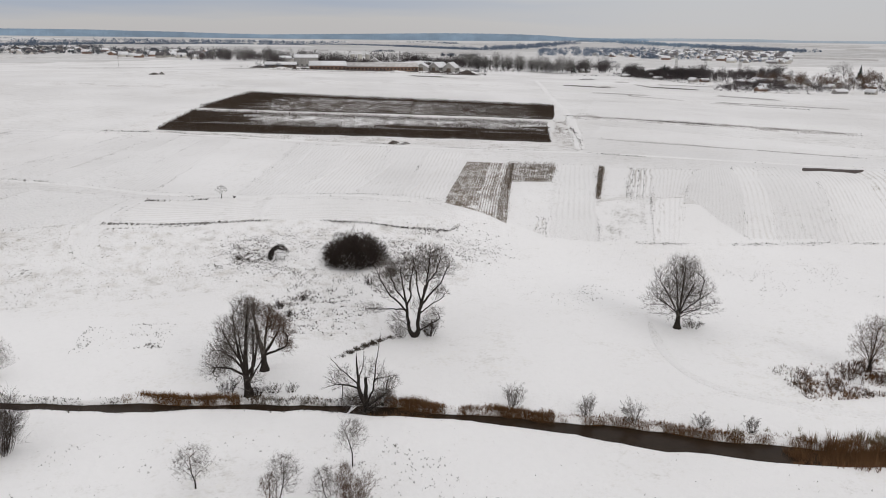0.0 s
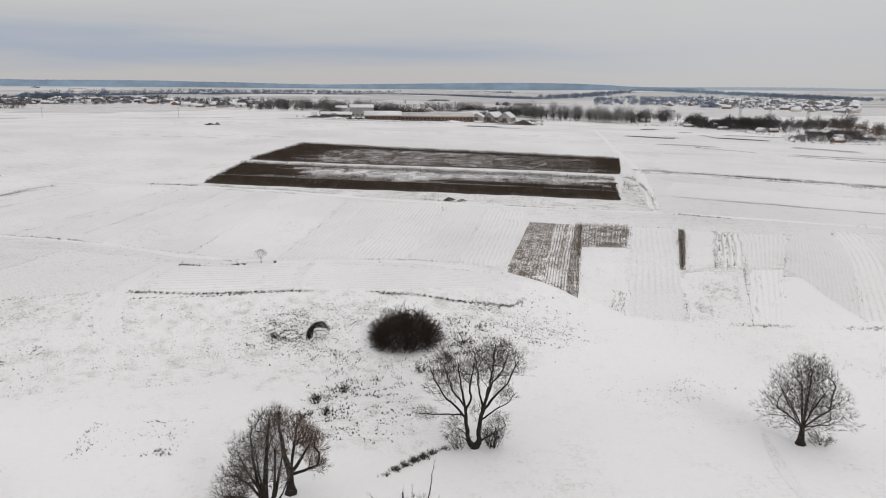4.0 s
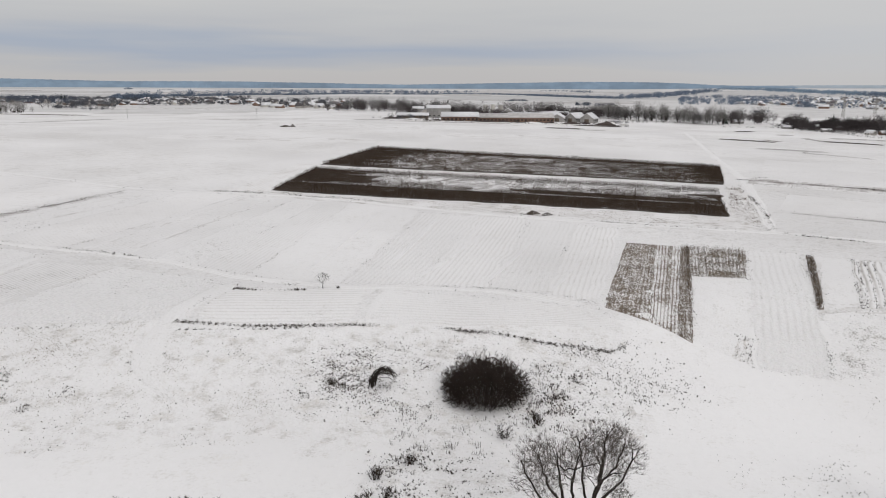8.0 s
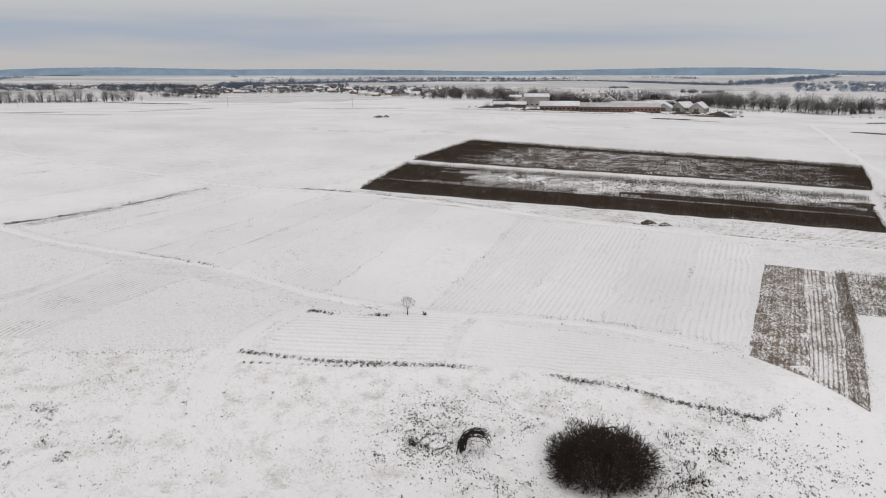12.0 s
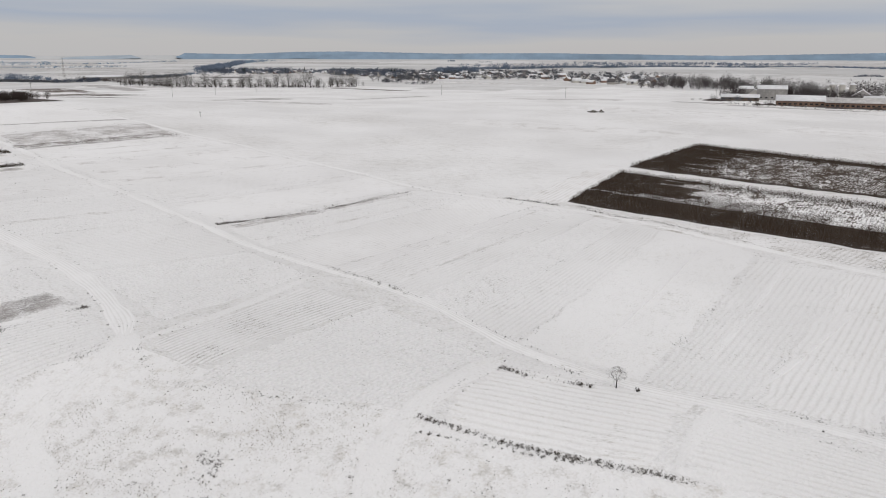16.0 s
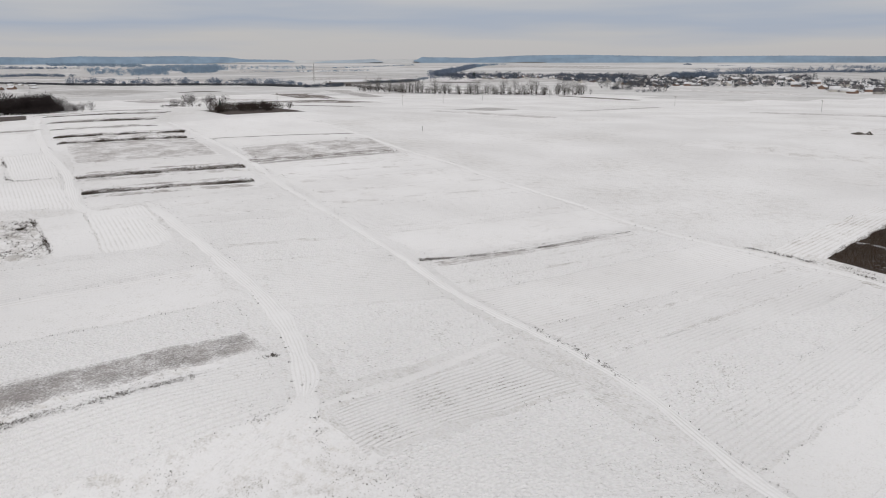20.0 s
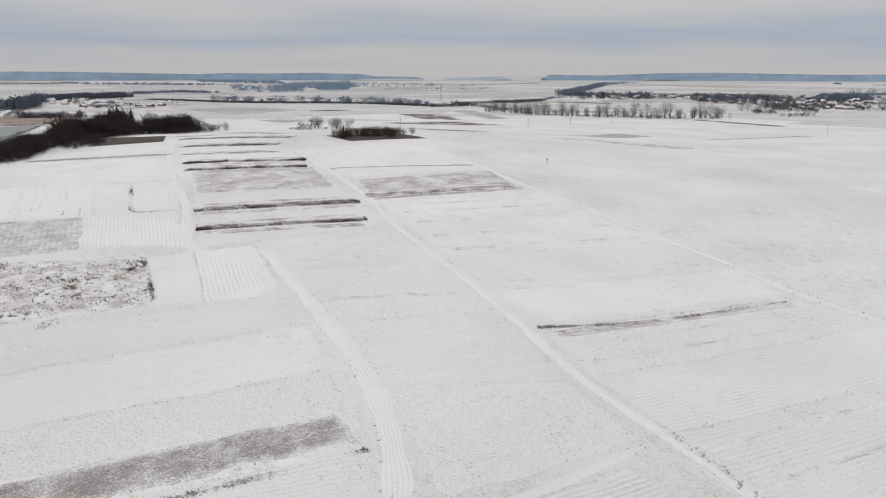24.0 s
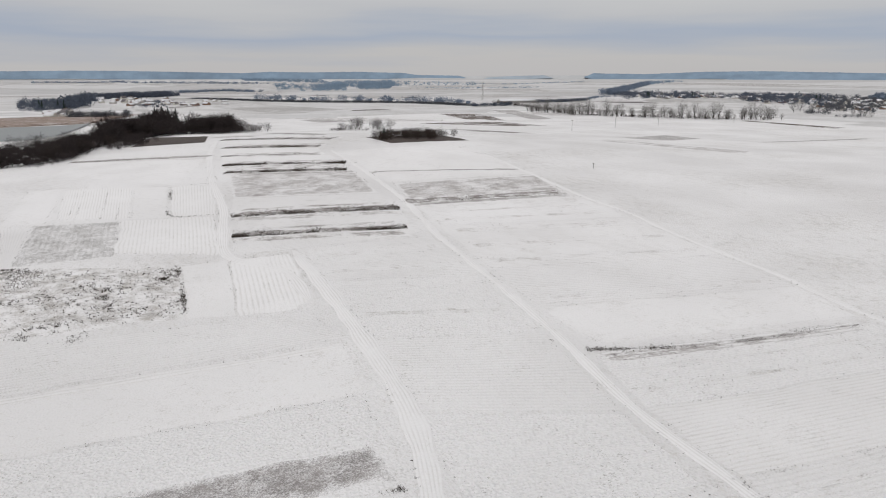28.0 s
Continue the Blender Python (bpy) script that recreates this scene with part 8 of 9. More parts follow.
# ---- poles and masts ----
def make_pole(x, y, tall, label="weathered wooden power pole in a snowfield", group="power poles", arm=1.8):
    ob = tagged(base("power_pole", x, y), label, "pole", group)
    child("post", mesh_of("pole_post", *tubes([(0, 0, -0.4, 0, 0, tall, 0.15, 0.10)], 6), WALL_GREY), ob)
    bar = child("crossarm", mesh_of("pole_arm", *tubes([(-arm / 2, 0, tall - 0.5, arm / 2, 0, tall - 0.5, 0.09, 0.09)], 5), WOOD), ob)
    for s in (-1, 0, 1):
        child("insulator", mesh_of("pole_insulator", *tubes([(s * arm * 0.42, 0, tall - 0.45, s * arm * 0.42, 0, tall - 0.1, 0.06, 0.04)], 5), WALL_PALE), bar)


for x, y in ((-386, 351), (-452, 521), (-476, 597), (-481, 660), (-470, 760), (-300, 700), (-180, 690), (-60, 690), (340, 560), (372, 620), (300, 700)):
    make_pole(x, y, 8.5)
make_pole(-248, 330.5, 2.4, "short wooden post with a crossbar in a snowfield", "", 1.0)


def make_mast(x, y, tall, wide, label):
    ob = tagged(base("lattice_mast", x, y), label, "mast")
    legs, braces, n = [], [], 8
    at = lambda k, s: (wide * (1 - 0.8 * k / n) * s[0], wide * (1 - 0.8 * k / n) * s[1], tall * k / n - 0.2)
    cs = ((-1, -1), (1, -1), (1, 1), (-1, 1))
    for j, s in enumerate(cs):
        s2 = cs[(j + 1) % 4]
        leg = [(*at(k, s), *at(k + 1, s), 0.16, 0.16) for k in range(n)]
        child("leg", mesh_of("mast_leg", *tubes(leg, 4), WALL_GREY), ob)
        braces += [(*at(k, s), *at(k + 1, s2), 0.08, 0.08) for k in range(n)]
    child("bracing", mesh_of("mast_bracing", *tubes(braces, 3), WALL_GREY), ob)


make_mast(-1166, 993, 34, 1.6, "tall grey lattice mast beyond the fields")
for x, y in ((420, 728), (368, 765), (486, 926)):
    make_mast(x, y, 22, 1.4, "grey lattice power pylon beyond a hamlet")

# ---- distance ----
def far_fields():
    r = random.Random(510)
    # FAR_GREY and FAR_SNOW carry haze in their snow colour
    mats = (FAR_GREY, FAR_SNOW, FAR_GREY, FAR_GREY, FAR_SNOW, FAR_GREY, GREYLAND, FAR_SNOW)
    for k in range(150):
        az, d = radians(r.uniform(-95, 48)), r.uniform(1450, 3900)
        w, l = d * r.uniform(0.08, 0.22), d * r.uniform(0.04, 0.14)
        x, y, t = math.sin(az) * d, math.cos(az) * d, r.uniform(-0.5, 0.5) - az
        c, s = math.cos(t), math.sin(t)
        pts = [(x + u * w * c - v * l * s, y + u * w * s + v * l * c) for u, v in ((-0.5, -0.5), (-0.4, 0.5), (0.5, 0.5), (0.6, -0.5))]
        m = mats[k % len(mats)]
        plot(pts, m, "distant field under thin hazed snow" if m is not GREYLAND else "distant grey fallow field", lift=0.4 + 0.006 * k, cell=40, ragged=2.0)


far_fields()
many("farm_trees", MID, along([(-150, 1090), (-75, 1000), (-36, 965), (20, 880), (60, 880), (112, 880)], 110, 10, 1.0, 1.7, 423), "dense bare trees behind farm barns", "trees", TWIG_FAR)


def make_hills(name, rows, eye_z, dist, seed, label, mat=None):
    """Wooded ridge on the skyline: rows of bearing, top and foot in degrees, seen from a height."""
    r = random.Random(seed)
    az = np.arange(rows[0][0], rows[-1][0] + 0.01, 0.05)
    top = np.interp(az, [q[0] for q in rows], [q[1] for q in rows])
    foot = np.interp(az, [q[0] for q in rows], [q[2] for q in rows])
    end = np.minimum(1, np.minimum(az - az[0], az[-1] - az) / 0.6)
    x, y = np.sin(np.radians(az)) * dist, np.cos(np.radians(az)) * dist
    jag = np.array([r.uniform(-1.2, 1.2) for _ in az])
    zt_ = eye_z + np.tan(np.radians(top)) * dist + jag
    zf = eye_z + np.tan(np.radians(foot)) * dist - 12
    zt_ = zf + (zt_ - zf) * (0.3 + 0.7 * end)
    V = np.concatenate([np.stack([x * k, y * k, zf + (zt_ - zf) * h], -1) for k, h in ((0.985, 0.0), (0.99, 0.45), (1.0, 1.0), (1.03, 0.2))])
    n = len(az)
    i = np.arange(n - 1)
    Q = np.concatenate([np.stack([i + a * n, i + 1 + a * n, i + 1 + (a + 1) * n, i + (a + 1) * n], -1) for a in range(3)])
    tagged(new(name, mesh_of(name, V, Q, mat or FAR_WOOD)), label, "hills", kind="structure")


# the haze over these ridges is part of their base colour
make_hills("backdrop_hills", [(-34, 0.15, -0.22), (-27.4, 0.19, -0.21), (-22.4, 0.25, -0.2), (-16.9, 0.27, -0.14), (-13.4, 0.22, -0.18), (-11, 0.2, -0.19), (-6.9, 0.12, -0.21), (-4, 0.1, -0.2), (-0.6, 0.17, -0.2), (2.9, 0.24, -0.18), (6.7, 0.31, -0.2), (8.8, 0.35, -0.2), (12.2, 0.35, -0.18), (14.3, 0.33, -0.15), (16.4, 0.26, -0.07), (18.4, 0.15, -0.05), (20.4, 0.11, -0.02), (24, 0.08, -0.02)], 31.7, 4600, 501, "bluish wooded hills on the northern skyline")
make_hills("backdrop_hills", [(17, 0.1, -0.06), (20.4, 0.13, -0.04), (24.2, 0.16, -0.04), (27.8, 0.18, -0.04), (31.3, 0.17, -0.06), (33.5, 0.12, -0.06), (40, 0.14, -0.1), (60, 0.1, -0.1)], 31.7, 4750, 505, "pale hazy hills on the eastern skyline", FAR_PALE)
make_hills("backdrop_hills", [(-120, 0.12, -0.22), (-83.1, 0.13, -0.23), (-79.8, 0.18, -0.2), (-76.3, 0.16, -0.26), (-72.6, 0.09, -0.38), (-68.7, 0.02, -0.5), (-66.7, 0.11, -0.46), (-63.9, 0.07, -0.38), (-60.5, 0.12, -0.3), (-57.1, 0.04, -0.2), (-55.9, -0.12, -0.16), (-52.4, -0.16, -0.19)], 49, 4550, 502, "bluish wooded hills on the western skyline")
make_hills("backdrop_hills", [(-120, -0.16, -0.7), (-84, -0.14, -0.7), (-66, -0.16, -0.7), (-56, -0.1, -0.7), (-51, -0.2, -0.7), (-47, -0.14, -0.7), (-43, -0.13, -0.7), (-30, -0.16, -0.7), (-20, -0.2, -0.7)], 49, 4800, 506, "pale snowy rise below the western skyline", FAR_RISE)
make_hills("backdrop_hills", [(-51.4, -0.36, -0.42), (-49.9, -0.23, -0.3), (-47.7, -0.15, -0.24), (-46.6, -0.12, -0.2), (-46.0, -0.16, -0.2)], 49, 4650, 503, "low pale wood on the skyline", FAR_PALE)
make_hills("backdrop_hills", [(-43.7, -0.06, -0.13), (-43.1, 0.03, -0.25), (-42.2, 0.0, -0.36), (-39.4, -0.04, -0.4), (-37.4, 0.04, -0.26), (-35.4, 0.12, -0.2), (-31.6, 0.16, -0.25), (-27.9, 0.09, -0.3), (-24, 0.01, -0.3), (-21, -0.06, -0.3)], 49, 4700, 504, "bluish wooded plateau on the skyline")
# woods, tree lines and villages of the distance; haze is in the trees' colours
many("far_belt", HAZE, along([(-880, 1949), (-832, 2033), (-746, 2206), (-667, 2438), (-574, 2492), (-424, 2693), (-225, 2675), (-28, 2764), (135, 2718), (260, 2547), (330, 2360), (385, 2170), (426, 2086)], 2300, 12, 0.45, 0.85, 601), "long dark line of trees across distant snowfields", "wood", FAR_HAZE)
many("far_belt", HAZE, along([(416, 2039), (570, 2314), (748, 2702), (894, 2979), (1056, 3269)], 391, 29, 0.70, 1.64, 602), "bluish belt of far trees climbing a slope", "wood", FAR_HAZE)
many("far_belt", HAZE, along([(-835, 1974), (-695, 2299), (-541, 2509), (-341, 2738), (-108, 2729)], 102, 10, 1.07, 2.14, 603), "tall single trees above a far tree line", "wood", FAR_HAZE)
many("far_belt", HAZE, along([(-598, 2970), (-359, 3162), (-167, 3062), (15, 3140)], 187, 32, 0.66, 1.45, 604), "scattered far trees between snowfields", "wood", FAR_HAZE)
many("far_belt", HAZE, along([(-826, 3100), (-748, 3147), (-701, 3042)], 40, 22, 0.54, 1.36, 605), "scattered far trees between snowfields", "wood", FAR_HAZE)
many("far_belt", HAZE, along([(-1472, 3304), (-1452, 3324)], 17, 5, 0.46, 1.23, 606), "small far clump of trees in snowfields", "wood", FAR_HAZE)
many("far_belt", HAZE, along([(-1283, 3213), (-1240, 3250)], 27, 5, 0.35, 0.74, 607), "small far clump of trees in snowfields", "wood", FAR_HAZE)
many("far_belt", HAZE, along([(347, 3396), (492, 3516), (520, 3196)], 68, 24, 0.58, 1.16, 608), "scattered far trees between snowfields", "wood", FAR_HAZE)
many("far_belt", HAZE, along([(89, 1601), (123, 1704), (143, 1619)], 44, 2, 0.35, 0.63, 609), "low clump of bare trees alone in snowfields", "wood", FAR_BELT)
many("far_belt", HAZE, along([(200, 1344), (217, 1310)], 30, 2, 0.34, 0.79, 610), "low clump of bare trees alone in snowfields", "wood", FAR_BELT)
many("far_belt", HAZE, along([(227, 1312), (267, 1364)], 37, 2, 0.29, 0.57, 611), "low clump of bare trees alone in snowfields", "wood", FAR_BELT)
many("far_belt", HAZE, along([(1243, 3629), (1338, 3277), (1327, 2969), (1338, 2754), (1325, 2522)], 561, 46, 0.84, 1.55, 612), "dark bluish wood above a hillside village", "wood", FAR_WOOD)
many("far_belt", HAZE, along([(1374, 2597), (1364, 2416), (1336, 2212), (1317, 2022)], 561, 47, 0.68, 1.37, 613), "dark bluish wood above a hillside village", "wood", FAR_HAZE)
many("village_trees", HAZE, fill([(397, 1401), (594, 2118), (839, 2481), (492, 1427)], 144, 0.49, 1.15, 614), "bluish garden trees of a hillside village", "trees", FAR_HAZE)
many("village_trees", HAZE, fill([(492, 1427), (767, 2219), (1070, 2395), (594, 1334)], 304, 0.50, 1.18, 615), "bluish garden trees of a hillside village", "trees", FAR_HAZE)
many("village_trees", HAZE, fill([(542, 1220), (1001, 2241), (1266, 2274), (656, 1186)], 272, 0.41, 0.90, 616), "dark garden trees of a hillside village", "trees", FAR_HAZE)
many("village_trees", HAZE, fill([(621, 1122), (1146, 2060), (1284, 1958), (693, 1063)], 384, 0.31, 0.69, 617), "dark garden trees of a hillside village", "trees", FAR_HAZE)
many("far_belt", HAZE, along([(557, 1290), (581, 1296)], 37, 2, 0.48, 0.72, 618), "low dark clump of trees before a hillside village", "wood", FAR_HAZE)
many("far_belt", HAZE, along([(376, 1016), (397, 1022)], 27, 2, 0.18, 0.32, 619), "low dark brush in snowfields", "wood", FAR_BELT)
far_houses([(504, 1430), (712, 1973), (967, 2165), (594, 1334)], 26, "hillside village houses", 620, 1.0)
house_quarter([(700, 1570), (967, 2165), (1226, 2203), (867, 1562)], 70, 621, "far snowy roofs of a hillside village")
far_houses([(542, 1220), (700, 1570), (867, 1562), (656, 1186)], 30, "hillside village houses", 622, 1.0)
house_quarter([(774, 1416), (1128, 2058), (1284, 1958), (894, 1367)], 130, 623, "far snowy roofs of a hillside village")
far_houses([(595, 1091), (800, 1462), (923, 1410), (676, 1037)], 44, "hillside village houses", 624, 1.0)
many("village_trees", HAZE, fill([(-550, 1078), (-803, 1568), (-728, 1600), (-493, 1093)], 208, 0.38, 1.13, 625), "dark garden trees of a village", "trees", VILLAGE_TWIG)
many("village_trees", HAZE, fill([(-531, 1182), (-773, 1727), (-565, 2016), (-322, 1203)], 432, 0.41, 0.97, 626), "dark garden trees of a village", "trees", VILLAGE_TWIG)
many("village_trees", HAZE, fill([(-305, 1139), (-428, 1592), (-225, 1671), (-141, 1050)], 240, 0.35, 1.06, 627), "bare garden trees of a village", "trees", VILLAGE_TWIG)
far_houses([(-558, 1107), (-744, 1469), (-697, 1548), (-515, 1152)], 12, "village houses", 628, 1.0)
far_houses([(-542, 1216), (-713, 1607), (-497, 1776), (-336, 1236)], 46, "village houses", 629, 1.0)
far_houses([(-296, 1108), (-399, 1486), (-215, 1551), (-144, 1050)], 44, "village houses", 630, 1.0)
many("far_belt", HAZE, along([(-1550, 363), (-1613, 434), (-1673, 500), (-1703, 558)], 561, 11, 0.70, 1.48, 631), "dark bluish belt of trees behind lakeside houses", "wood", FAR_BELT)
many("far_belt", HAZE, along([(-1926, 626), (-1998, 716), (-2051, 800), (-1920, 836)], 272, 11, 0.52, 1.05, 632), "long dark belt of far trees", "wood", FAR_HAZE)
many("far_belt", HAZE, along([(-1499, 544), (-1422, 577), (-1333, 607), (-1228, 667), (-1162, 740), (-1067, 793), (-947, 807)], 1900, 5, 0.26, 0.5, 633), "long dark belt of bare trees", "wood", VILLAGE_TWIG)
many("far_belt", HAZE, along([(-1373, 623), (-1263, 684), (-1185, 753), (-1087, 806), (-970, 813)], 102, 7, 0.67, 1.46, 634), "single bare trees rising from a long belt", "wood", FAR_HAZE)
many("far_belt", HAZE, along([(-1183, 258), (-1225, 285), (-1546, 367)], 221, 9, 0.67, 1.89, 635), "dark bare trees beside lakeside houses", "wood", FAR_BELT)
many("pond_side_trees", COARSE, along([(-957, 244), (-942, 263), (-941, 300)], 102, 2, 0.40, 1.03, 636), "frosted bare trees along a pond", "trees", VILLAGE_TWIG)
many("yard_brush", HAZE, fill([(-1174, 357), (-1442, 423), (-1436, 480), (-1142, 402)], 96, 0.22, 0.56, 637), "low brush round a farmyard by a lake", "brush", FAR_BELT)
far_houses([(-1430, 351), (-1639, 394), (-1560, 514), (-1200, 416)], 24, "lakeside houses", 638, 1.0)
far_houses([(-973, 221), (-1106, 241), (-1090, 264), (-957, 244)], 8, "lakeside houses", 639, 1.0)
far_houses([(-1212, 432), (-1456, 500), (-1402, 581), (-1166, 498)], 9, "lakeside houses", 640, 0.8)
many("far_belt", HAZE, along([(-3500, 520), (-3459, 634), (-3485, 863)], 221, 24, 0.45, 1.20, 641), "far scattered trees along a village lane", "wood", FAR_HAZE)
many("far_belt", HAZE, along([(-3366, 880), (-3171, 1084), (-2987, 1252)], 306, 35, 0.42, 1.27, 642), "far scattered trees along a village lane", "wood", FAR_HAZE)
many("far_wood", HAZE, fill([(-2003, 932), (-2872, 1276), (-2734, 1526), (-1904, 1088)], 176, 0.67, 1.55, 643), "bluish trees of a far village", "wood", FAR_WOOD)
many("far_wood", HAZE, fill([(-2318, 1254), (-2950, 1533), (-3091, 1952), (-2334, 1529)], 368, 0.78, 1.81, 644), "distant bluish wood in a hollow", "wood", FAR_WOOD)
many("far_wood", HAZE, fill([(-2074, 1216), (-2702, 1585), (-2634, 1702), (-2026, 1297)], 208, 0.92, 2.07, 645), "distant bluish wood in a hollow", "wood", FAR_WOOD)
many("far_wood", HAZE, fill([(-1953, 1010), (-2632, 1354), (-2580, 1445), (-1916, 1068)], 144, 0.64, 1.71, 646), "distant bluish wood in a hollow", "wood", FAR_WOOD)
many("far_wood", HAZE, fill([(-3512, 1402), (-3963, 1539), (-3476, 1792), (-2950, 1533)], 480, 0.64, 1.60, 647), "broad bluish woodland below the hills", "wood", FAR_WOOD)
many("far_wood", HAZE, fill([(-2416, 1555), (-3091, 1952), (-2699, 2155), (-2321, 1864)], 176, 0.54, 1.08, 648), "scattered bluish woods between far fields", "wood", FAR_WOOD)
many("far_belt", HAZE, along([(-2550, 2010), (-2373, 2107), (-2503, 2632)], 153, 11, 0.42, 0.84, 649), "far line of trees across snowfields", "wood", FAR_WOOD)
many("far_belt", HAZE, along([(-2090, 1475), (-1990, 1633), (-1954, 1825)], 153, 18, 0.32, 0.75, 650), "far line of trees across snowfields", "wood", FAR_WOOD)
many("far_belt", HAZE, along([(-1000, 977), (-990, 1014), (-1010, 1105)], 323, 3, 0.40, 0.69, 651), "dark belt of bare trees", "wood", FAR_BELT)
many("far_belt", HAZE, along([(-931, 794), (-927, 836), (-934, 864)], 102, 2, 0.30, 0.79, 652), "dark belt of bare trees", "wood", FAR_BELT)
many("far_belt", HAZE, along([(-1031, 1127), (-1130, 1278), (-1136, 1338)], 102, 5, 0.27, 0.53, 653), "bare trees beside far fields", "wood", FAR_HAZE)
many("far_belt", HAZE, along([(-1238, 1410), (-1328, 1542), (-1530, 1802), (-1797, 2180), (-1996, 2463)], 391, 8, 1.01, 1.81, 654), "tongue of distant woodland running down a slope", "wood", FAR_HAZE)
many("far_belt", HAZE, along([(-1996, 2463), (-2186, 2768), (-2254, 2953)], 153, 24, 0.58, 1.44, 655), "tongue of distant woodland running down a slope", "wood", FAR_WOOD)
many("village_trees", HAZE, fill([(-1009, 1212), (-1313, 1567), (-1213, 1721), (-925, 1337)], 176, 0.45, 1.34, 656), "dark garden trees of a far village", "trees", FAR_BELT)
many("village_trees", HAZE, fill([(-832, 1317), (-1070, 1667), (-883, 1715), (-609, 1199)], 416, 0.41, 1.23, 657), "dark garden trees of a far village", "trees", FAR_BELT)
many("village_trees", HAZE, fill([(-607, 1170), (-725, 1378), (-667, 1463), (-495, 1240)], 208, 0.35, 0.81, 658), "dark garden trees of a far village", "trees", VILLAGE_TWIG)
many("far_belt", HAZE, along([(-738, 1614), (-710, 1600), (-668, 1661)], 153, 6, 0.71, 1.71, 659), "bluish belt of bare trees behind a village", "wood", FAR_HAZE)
far_houses([(-1028, 1242), (-1210, 1456), (-1115, 1599), (-945, 1365)], 16, "far village houses", 660, 1.0)
far_houses([(-800, 1270), (-1014, 1594), (-850, 1630), (-614, 1192)], 34, "far village houses", 661, 1.0)
far_houses([(-604, 1173), (-748, 1440), (-667, 1463), (-506, 1254)], 26, "far village houses", 662, 1.0)
put_tree(SPRUCE, -1051, 1330, 1.0, "dark spruce among village gardens", "village spruces", "conifer")
put_tree(SPRUCE, -1050, 1333, 1.0, "dark spruce among village gardens", "village spruces", "conifer")
put_tree(SPRUCE, -1036, 1354, 1.0, "dark spruce among village gardens", "village spruces", "conifer")
put_tree(SPRUCE, -1033, 1356, 1.0, "dark spruce among village gardens", "village spruces", "conifer")
put_tree(SPRUCE, -999, 1406, 1.0, "dark spruce among village gardens", "village spruces", "conifer")
put_tree(SPRUCE, -996, 1410, 1.0, "dark spruce among village gardens", "village spruces", "conifer")
put_tree(SPRUCE, -975, 1442, 1.0, "dark spruce among village gardens", "village spruces", "conifer")
put_tree(SPRUCE, -754, 1432, 1.0, "dark spruce among village gardens", "village spruces", "conifer")
put_tree(SPRUCE, -750, 1437, 1.0, "dark spruce among village gardens", "village spruces", "conifer")
put_tree(SPRUCE, -1195, 243, 1.1, "tall dark spruce among lakeside houses", "lakeside spruces", "conifer")
put_tree(SPRUCE, -1192, 246, 1.1, "tall dark spruce among lakeside houses", "lakeside spruces", "conifer")
put_tree(SPRUCE, -1179, 264, 1.1, "tall dark spruce among lakeside houses", "lakeside spruces", "conifer")
put_tree(SPRUCE, -1175, 271, 1.1, "tall dark spruce among lakeside houses", "lakeside spruces", "conifer")
many("field_copse", COARSE, along([(-530, 1001), (-509, 1009)], 27, 2, 0.35, 0.79, 663), "dark copse alone in a snowfield", "wood", VILLAGE_TWIG)
many("field_copse", COARSE, along([(-462, 945), (-459, 972), (-443, 973)], 20, 2, 0.25, 0.57, 664), "low bare copse alone in a snowfield", "wood", VILLAGE_TWIG)
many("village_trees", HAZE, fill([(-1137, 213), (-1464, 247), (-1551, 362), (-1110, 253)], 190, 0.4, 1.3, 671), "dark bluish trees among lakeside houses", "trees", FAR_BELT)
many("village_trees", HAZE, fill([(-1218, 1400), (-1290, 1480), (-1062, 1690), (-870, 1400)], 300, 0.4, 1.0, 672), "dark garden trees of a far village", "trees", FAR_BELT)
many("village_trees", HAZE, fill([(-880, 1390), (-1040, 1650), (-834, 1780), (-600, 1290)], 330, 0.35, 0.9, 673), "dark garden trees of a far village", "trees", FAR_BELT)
far_houses([(-1020, 1410), (-1100, 1560), (-900, 1560), (-870, 1400)], 16, "far village houses", 674, 0.9)
far_houses([(-1260, 360), (-1420, 420), (-1420, 480), (-1240, 440)], 12, "lakeside houses", 675, 0.8)
many("yard_brush", HAZE, fill([(-1220, 372), (-1420, 410), (-1420, 480), (-1160, 466)], 90, 0.2, 0.5, 676), "low brush round lakeside yards", "brush", FAR_BELT)
many("row_hedge", COARSE, along([(-590, 752), (-567, 790), (-516, 806)], 70, 2.5, 0.2, 0.42, 677), "dark hedge under a roadside tree row", "hedge", TWIG_DARK)
many("row_hedge", COARSE, along([(-1016, 903), (-873, 839), (-738, 772), (-650, 722)], 130, 4, 0.3, 0.7, 517), "dark hedge growing up into a tree row", "hedge", TWIG_DARK)
make_barn(-1010, 945, 1.35, 70, 14, 4.0, 6.5, WALL_GREY, "long low grey shed with snowy roof", 12)
many("row_trees", MID, along([(138, 816), (154, 740), (180, 713), (204, 665)], 80, 5, 0.8, 1.3, 524), "grey bare trees in a long dense row", "trees", TWIG_FAR)
many("copse_brush", DARK, fill([(-378, 300), (-358, 322), (-366, 350), (-402, 335)], 90, 0.28, 0.5, 541), "dense low dark brush on bare ground", "brush", TWIG_DARK)


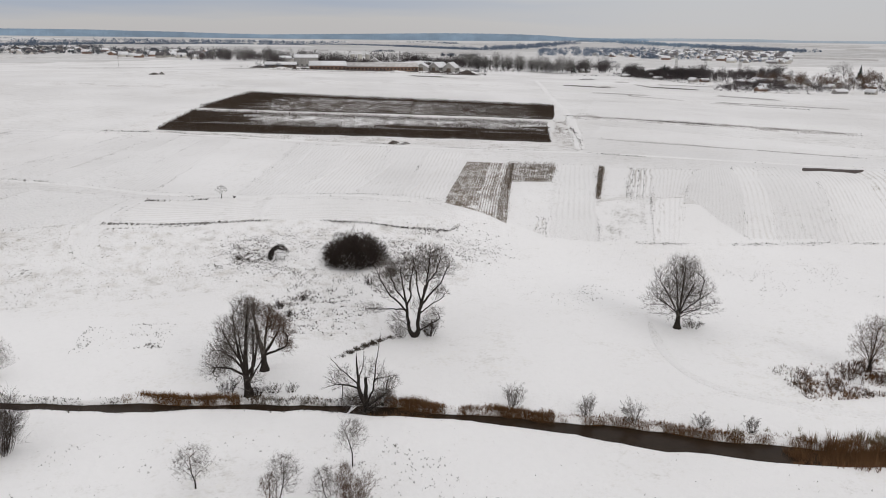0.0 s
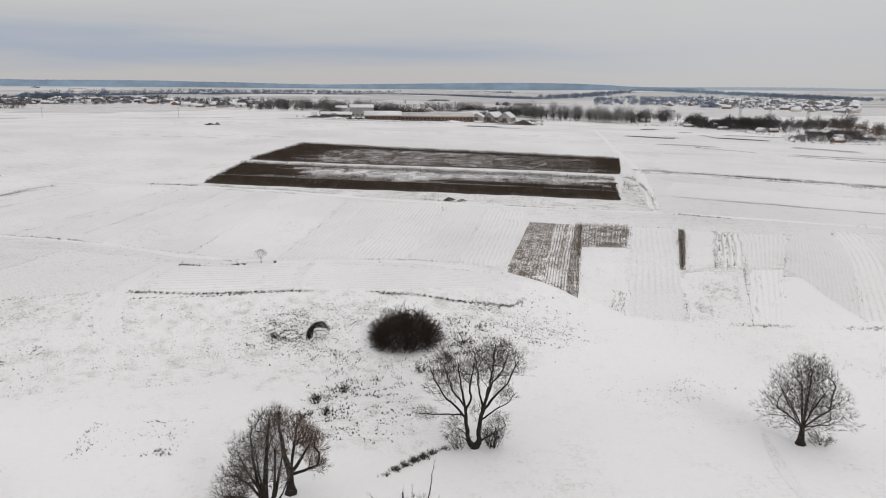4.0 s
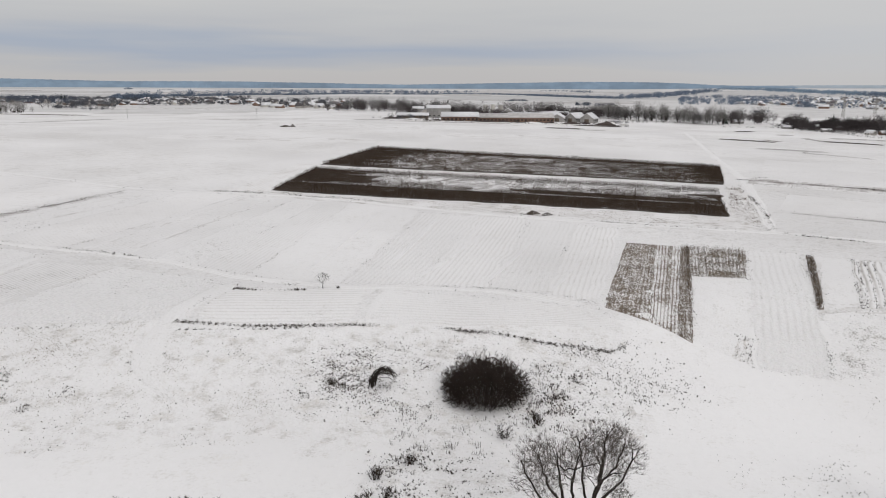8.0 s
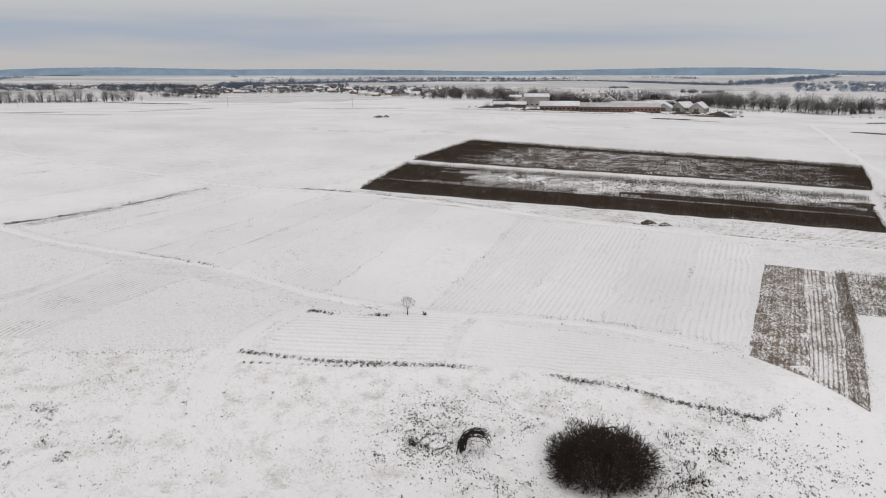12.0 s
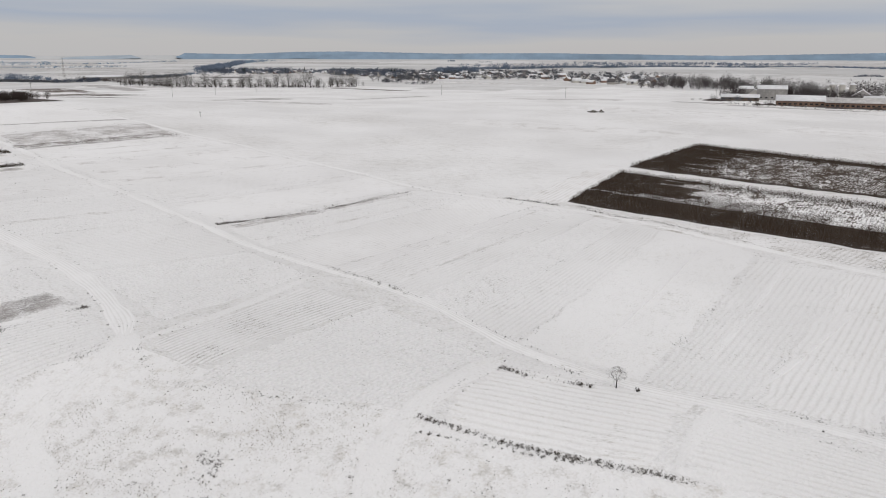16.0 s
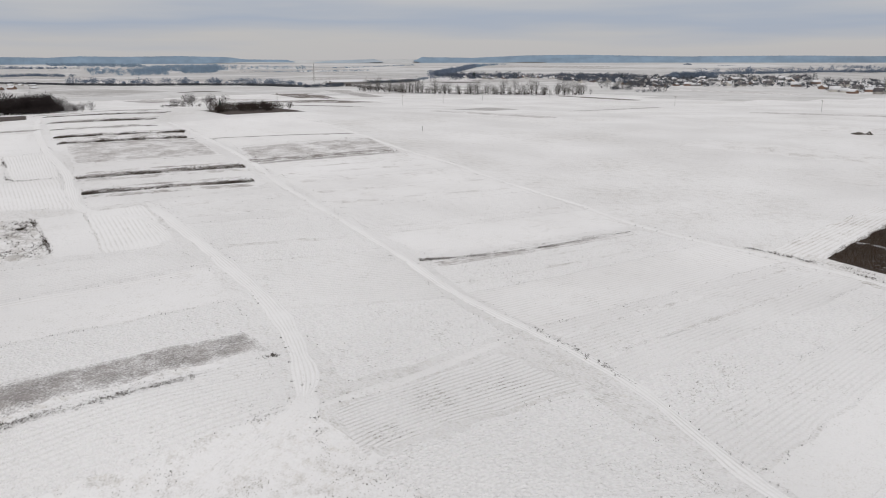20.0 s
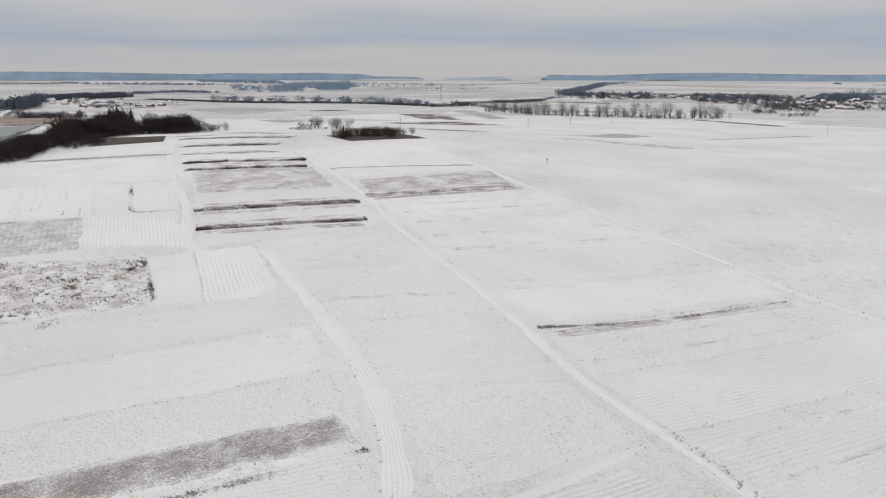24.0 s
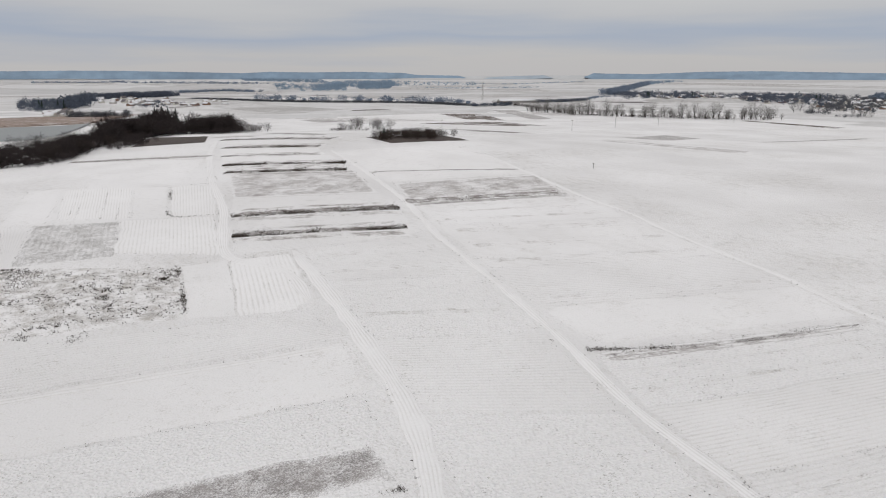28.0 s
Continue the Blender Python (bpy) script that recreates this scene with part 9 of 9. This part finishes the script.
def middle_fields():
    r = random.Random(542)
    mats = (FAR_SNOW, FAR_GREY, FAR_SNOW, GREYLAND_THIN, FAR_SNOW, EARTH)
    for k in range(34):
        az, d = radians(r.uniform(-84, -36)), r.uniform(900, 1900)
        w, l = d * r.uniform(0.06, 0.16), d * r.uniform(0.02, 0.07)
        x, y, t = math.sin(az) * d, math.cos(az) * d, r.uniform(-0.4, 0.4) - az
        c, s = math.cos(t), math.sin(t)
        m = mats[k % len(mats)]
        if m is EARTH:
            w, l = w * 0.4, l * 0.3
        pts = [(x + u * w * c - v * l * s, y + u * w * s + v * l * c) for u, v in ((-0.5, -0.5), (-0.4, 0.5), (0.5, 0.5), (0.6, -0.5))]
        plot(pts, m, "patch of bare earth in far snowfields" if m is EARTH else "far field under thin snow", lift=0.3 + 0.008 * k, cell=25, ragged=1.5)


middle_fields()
# trodden yards and rough ground before the farm
for p, mat, label in (
    ([(-46, 606), (-44, 628), (-14, 634), (-12, 612)], GREYLAND, "rough trodden ground before farm barns"),
    ([(6, 612), (8, 622), (58, 632), (58, 620)], GREYLAND_THIN, "muddy yard with thin snow before farm barns"),
    ([(60, 606), (62, 618), (96, 624), (92, 612)], EARTH, "patch of bare earth before farm barns"),
    ([(104, 612), (106, 640), (136, 650), (130, 620)], GREYLAND, "rough trodden ground beside farm barns"),
    ([(-130, 470), (-128, 520), (-20, 530), (-22, 480)], LIGHT_FALLOW, "faint band of stubble in a wide snowfield"),
    ([(-10, 420), (-8, 450), (110, 462), (108, 428)], LIGHT_FALLOW, "faint band of stubble in a wide snowfield"),
    ([(-150, 385), (-148, 410), (-40, 404), (-42, 384)], LIGHT_FALLOW, "faint band of stubble in a wide snowfield"),
):
    plot(p, mat, label, lift=0.3, cell=4, ragged=1.5)
many("yard_brush", COARSE, along([(-50, 632), (-20, 636), (4, 630), (30, 632), (70, 634), (112, 640), (128, 650)], 70, 3, 0.07, 0.2, 563), "low dark brush and weeds round farm yards", "brush", TWIG_FAR)
many("yard_brush", COARSE, along([(122, 640), (134, 652)], 14, 2.5, 0.2, 0.4, 564), "dark bushes beside farm barns", "brush", VILLAGE_TWIG)
lumpy_trees("farm_trees", GROVE, [(-70, 770), (-60, 800), (140, 775), (120, 712)], 120, 0.35, 0.9, 551, "dense bare trees in clumps behind farm barns", "trees", HAMLET_TWIG, 18)
for p, mat, label in (
    ([(18, 566), (16, 572), (44, 570), (40, 564)], SCRUBLAND, "rough weedy ground before a farm"),
    ([(56, 545), (58, 552), (84, 548), (80, 541)], EARTH, "streak of bare brown earth before a farm"),
    ([(74, 528), (76, 533), (98, 531), (96, 526)], GREYLAND, "streak of thin snow on earth before a farm"),
    ([(-30, 598), (-26, 606), (40, 606), (36, 596)], GREYLAND, "churned ground with thin snow before a farm"),
    ([(-90, 640), (-84, 652), (-40, 642), (-44, 632)], GREYLAND, "churned ground with thin snow before a farm"),
):
    plot(p, mat, label, lift=0.34, cell=3, ragged=1.6)
many("yard_brush", COARSE, along([(108, 584), (122, 592)], 20, 2.0, 0.12, 0.28, 565), "dark brush heaped beside a farm yard", "brush", HAMLET_TWIG)
many("yard_brush", COARSE, fill([(-40, 606), (-50, 640), (124, 632), (110, 602)], 130, 0.07, 0.22, 566), "dead weeds and scrap brush over a farm yard", "brush", HAMLET_TWIG)
many("farm_trees", MID, along([(-60, 700), (-20, 668), (20, 664), (80, 676)], 50, 5, 0.3, 0.6, 552), "dark bare trees between farm barns", "trees", VILLAGE_TWIG)
many("wood_edge", COARSE, along([(-431, 148), (-437, 160), (-480, 176), (-484, 203), (-590, 229), (-620, 262), (-604, 280), (-573, 307)], 420, 4, 0.25, 0.55, 553), "dark brush along the edge of a wood", "wood", TWIG_WOOD)
